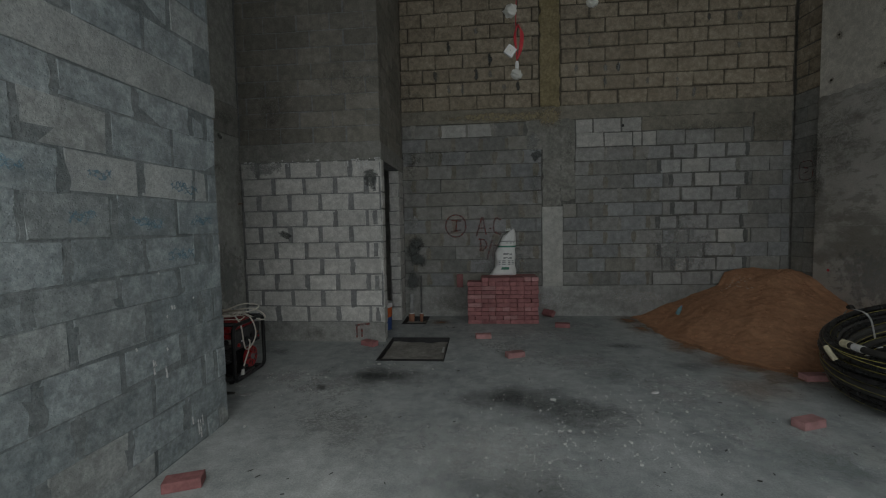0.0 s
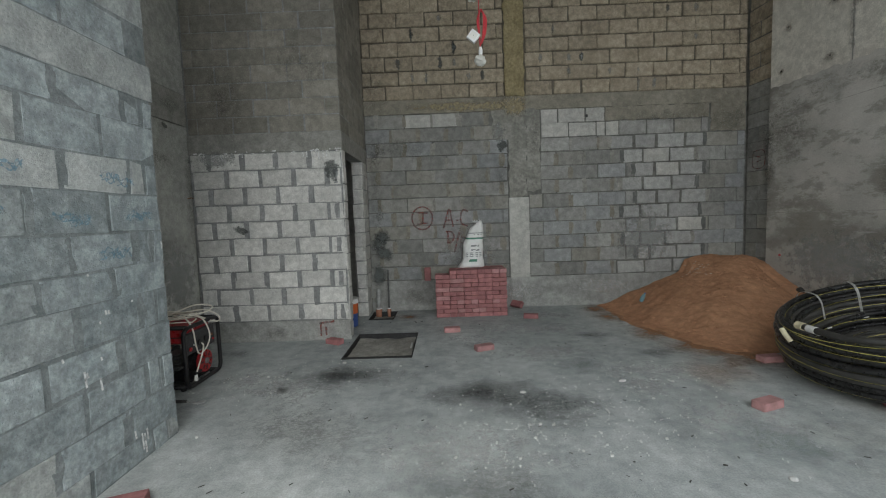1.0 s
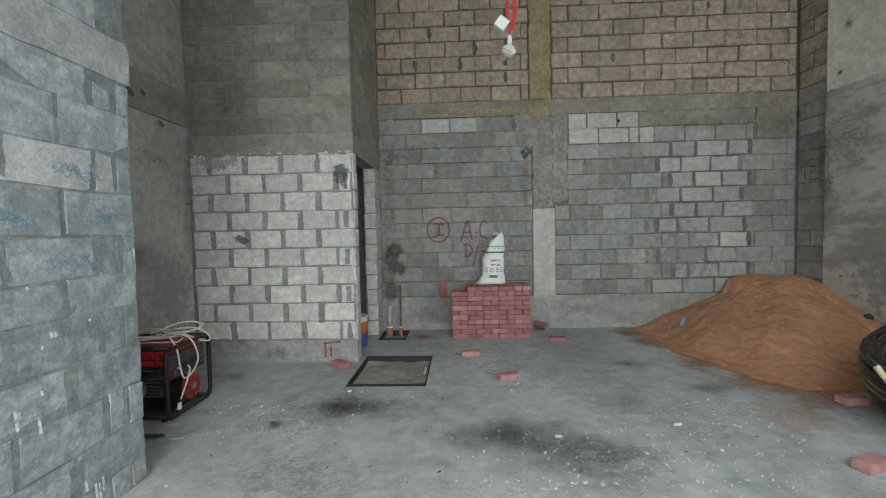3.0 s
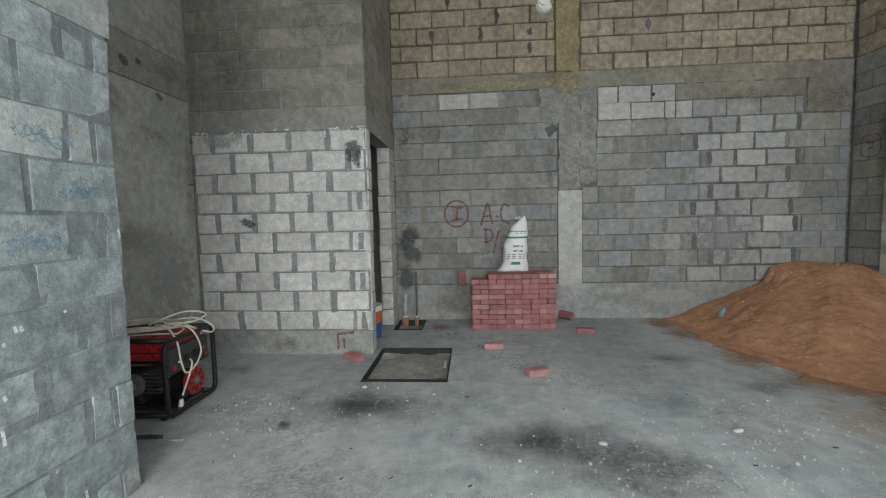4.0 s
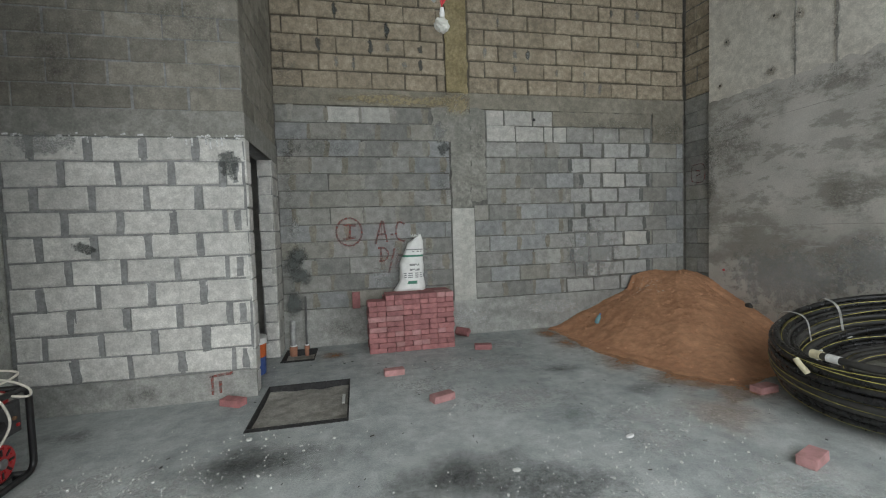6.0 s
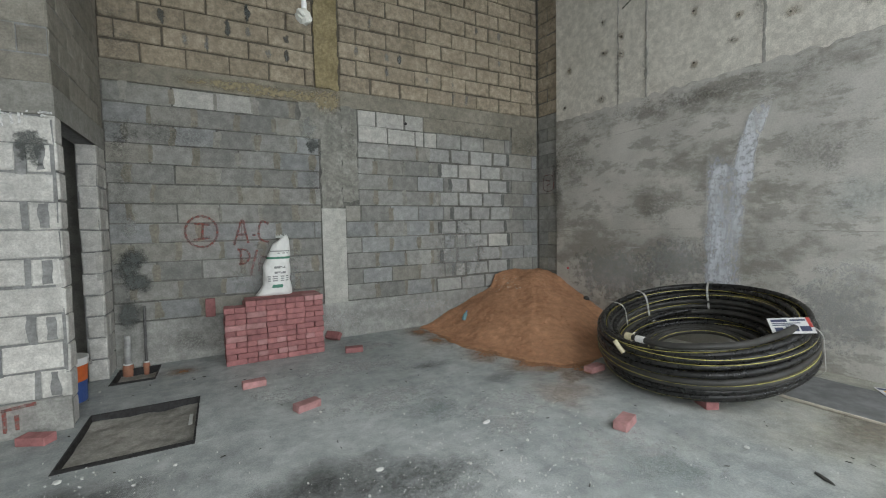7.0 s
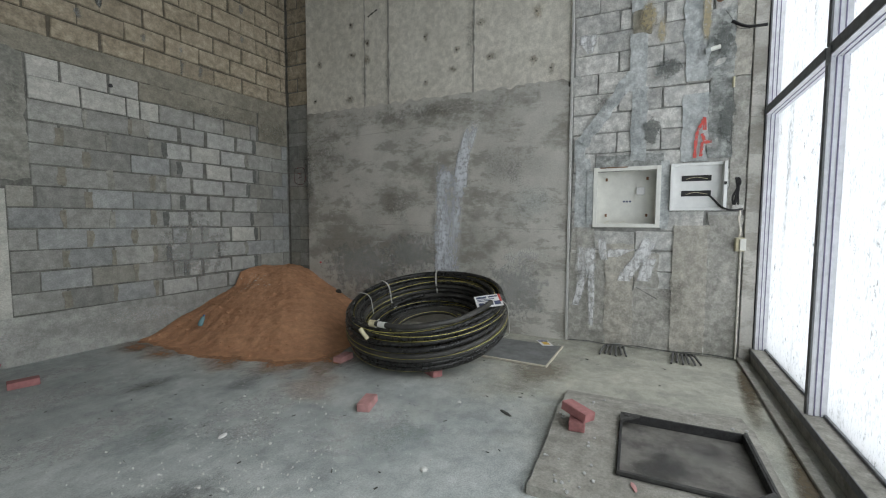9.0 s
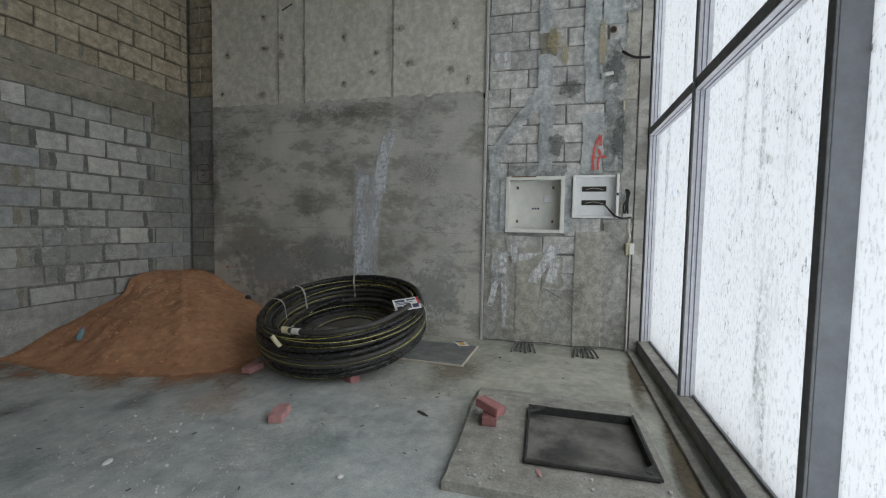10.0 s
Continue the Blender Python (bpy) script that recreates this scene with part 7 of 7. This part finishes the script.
# ---- hanging work lamps ----
def work_lamp(x, y, z, full, label):
    t = thing("hanging_lamp", label, "lamp", pose(x, y, z), "hanging lamps")
    top = TOP - z
    part("cord", tube_bm(smooth_line([(0.0, 0, 0.10), (-0.008, 0, 0.45), (0.004, 0.0, 1.0), (0.0, 0, top)], 8), 0.0045, 7), M_CORD, t, "thin red cord")
    part("holder", tube_bm([(0, 0, 0.045), (0, 0, 0.075), (0, 0, 0.11)], [0.016, 0.018, 0.012], 12), M_ENAMEL_W, t)
    bm = bmesh.new()
    bmesh.ops.create_uvsphere(bm, u_segments=20, v_segments=14, radius=0.034)
    for v in bm.verts:
        if v.co.z > 0:
            v.co.x *= 1 - 0.35 * v.co.z / 0.034
            v.co.y *= 1 - 0.35 * v.co.z / 0.034
            v.co.z *= 1.45
    part("bulb", bm, M_ENAMEL, t, "unlit pale bulb", None, True)
    bm = bmesh.new()
    bmesh.ops.create_icosphere(bm, subdivisions=3, radius=0.05)
    for v in bm.verts:
        v.co *= 1 + 0.35 * noise.noise(v.co * 28) + 0.2 * noise.noise(v.co * 70)
        v.co.z = v.co.z * 0.85 - 0.006
    part("wrapping", bm, M_CLEAR, t, "crumpled clear plastic wrapping")
    if full:
        for k in range(5):
            pts = [(0.0, 0, 0.13), (0.022 + 0.006 * k, 0.008 * (k - 2), 0.22), (0.030 + 0.007 * k, 0.01 * (k - 2), 0.36), (0.008, 0.01 * (k - 2), 0.42), (-0.012 - 0.003 * k, 0, 0.33), (-0.006, 0, 0.2)]
            part("cord_loop", tube_bm(smooth_line(pts, 6, True), 0.0048, 7, True), M_CORD, t, "coiled red cord")
        j = part("junction_box", box_bm(-0.044, 0.044, -0.02, 0.02, -0.044, 0.044, 0.006, 2), M_ENAMEL_W, t, "white socket box", Matrix.Translation((-0.062, -0.03, 0.19)) @ Matrix.Rotation(radians(38), 4, "Y"))
        part("face_ring", box_bm(-0.03, 0.03, -0.023, -0.019, -0.03, 0.03, 0.002), M_ENAMEL, j)
        part("small_screw", disc_bm(0.004, 0.003, 8, 0, None, Matrix.Rotation(radians(90), 4, "X")), M_STEEL, j, "", Matrix.Translation((0, -0.022, 0)))
        bm = bmesh.new()
        bmesh.ops.create_icosphere(bm, subdivisions=3, radius=0.055)
        for v in bm.verts:
            v.co *= 1 + 0.35 * noise.noise(v.co * 26 + Vector((3, 3, 3))) + 0.2 * noise.noise(v.co * 60)
        part("plastic_wrap", bm, M_CLEAR, t, "crumpled plastic round the joint", Matrix.Translation((-0.055, 0, 0.555)))


work_lamp(0.375, 3.40, 2.735, True, "bulb in plastic on a coiled red cord with socket box")
work_lamp(1.04, 3.40, 3.33, False, "bare bulb in plastic wrap on a red cord")


# ---- small rubbish on the floor ----
def scatter():
    rng = random.Random(31)
    bm = bmesh.new()
    for k in range(1150):
        if rng.random() < 0.62:
            x, y = rng.choice(((0.7, 2.6), (-1.0, 3.2), (1.7, 3.0), (-1.7, 3.1), (0.4, 2.0), (1.2, 2.2)))
            x, y = x + rng.gauss(0, 0.34), y + rng.gauss(0, 0.22)
        else:
            x, y = rng.uniform(-1.7, 4.6), rng.uniform(0.4, 5.2)
        if (x < -1.75 and y < 2.35) or sand_height(x, y) > -0.02 or (1.75 < x < 3.4 and y < 1.25) or (PIT_A[0] - 0.03 < x < PIT_A[1] + 0.03 and PIT_A[2] - 0.03 < y < PIT_A[3] + 0.03):
            continue
        s = rng.uniform(0.0014, 0.0044) if rng.random() < 0.95 else rng.uniform(0.005, 0.009)
        a = rng.uniform(0, 6.28)
        c, q = [], rng.randrange(4, 6)
        for i in range(q):
            b = a + i * 2 * math.pi / q
            c.append((x + s * math.cos(b) * rng.uniform(0.6, 1.4), y + s * math.sin(b) * rng.uniform(0.6, 1.4)))
        lo, hi = [bm.verts.new((px, py, 0.0)) for px, py in c], [bm.verts.new((px, py, s * 0.5 + rng.random() * s * 0.3 + 0.0045)) for px, py in c]
        bm.faces.new(hi)
        for i in range(q):
            bm.faces.new((lo[i], lo[(i + 1) % q], hi[(i + 1) % q], hi[i]))
    ob = part("plaster_crumbs", bm, M_FLAKE)
    tagged(ob, "scattered white plaster crumbs on the floor", "rubble", kind="stuff")
    bm = bmesh.new()
    for k in range(240):
        x, y = rng.uniform(-1.6, 4.6), rng.uniform(0.5, 5.2)
        if (1.75 < x < 3.4 and y < 1.25) or sand_height(x, y) > -0.02 or (PIT_A[0] - 0.03 < x < PIT_A[1] + 0.03 and PIT_A[2] - 0.03 < y < PIT_A[3] + 0.03):
            continue
        a, l = rng.uniform(0, 6.28), rng.uniform(0.006, 0.03)
        tube_bm([(x, y, 0.006), (x + l * math.cos(a), y + l * math.sin(a), 0.007)], rng.uniform(0.0015, 0.004), 5, bm=bm)
    ob = part("dark_crumbs", bm, M_DARKBIT)
    tagged(ob, "scattered dark scraps and twigs on the floor", "rubble", kind="stuff")
    for x, y, a, mat, lab, w, l in ((1.40, 2.885, 20, M_PAPER, "crumpled white paper scrap on the floor", 0.016, 0.035), (2.56, 1.475, 60, M_DARKBIT, "black rag scrap on the floor", 0.014, 0.06), (1.72, 1.62, 0, M_FLAKE, "white plaster chip on the floor", 0.018, 0.02), (2.55, 1.83, 10, M_FLAKE, "white plaster chip on the floor", 0.015, 0.02), (0.57, 2.72, 0, M_FLAKE, "white plaster chip on the floor", 0.018, 0.024), (-1.0, 3.49, 0, M_FLAKE, "white pebble beside the floor pit", 0.02, 0.022), (2.03, 0.62, 20, M_BRICK_DUST, "broken brick sliver by the manhole", 0.012, 0.04)):
        bm = bmesh.new()
        bmesh.ops.create_icosphere(bm, subdivisions=2, radius=1)
        for v in bm.verts:
            v.co = Vector((v.co.x * l, v.co.y * w, v.co.z * w * 0.45)) * (1 + 0.4 * noise.noise(v.co * 2.3 + Vector((x * 5, y, 0))))
        z = 0.05 if lab.startswith("broken") else 0
        ob = part("scrap", bm, mat, None, "", pose(x, y, w * 0.35 + z, 0, 0, a))
        tagged(ob, lab, "scrap", "floor scraps")


scatter()
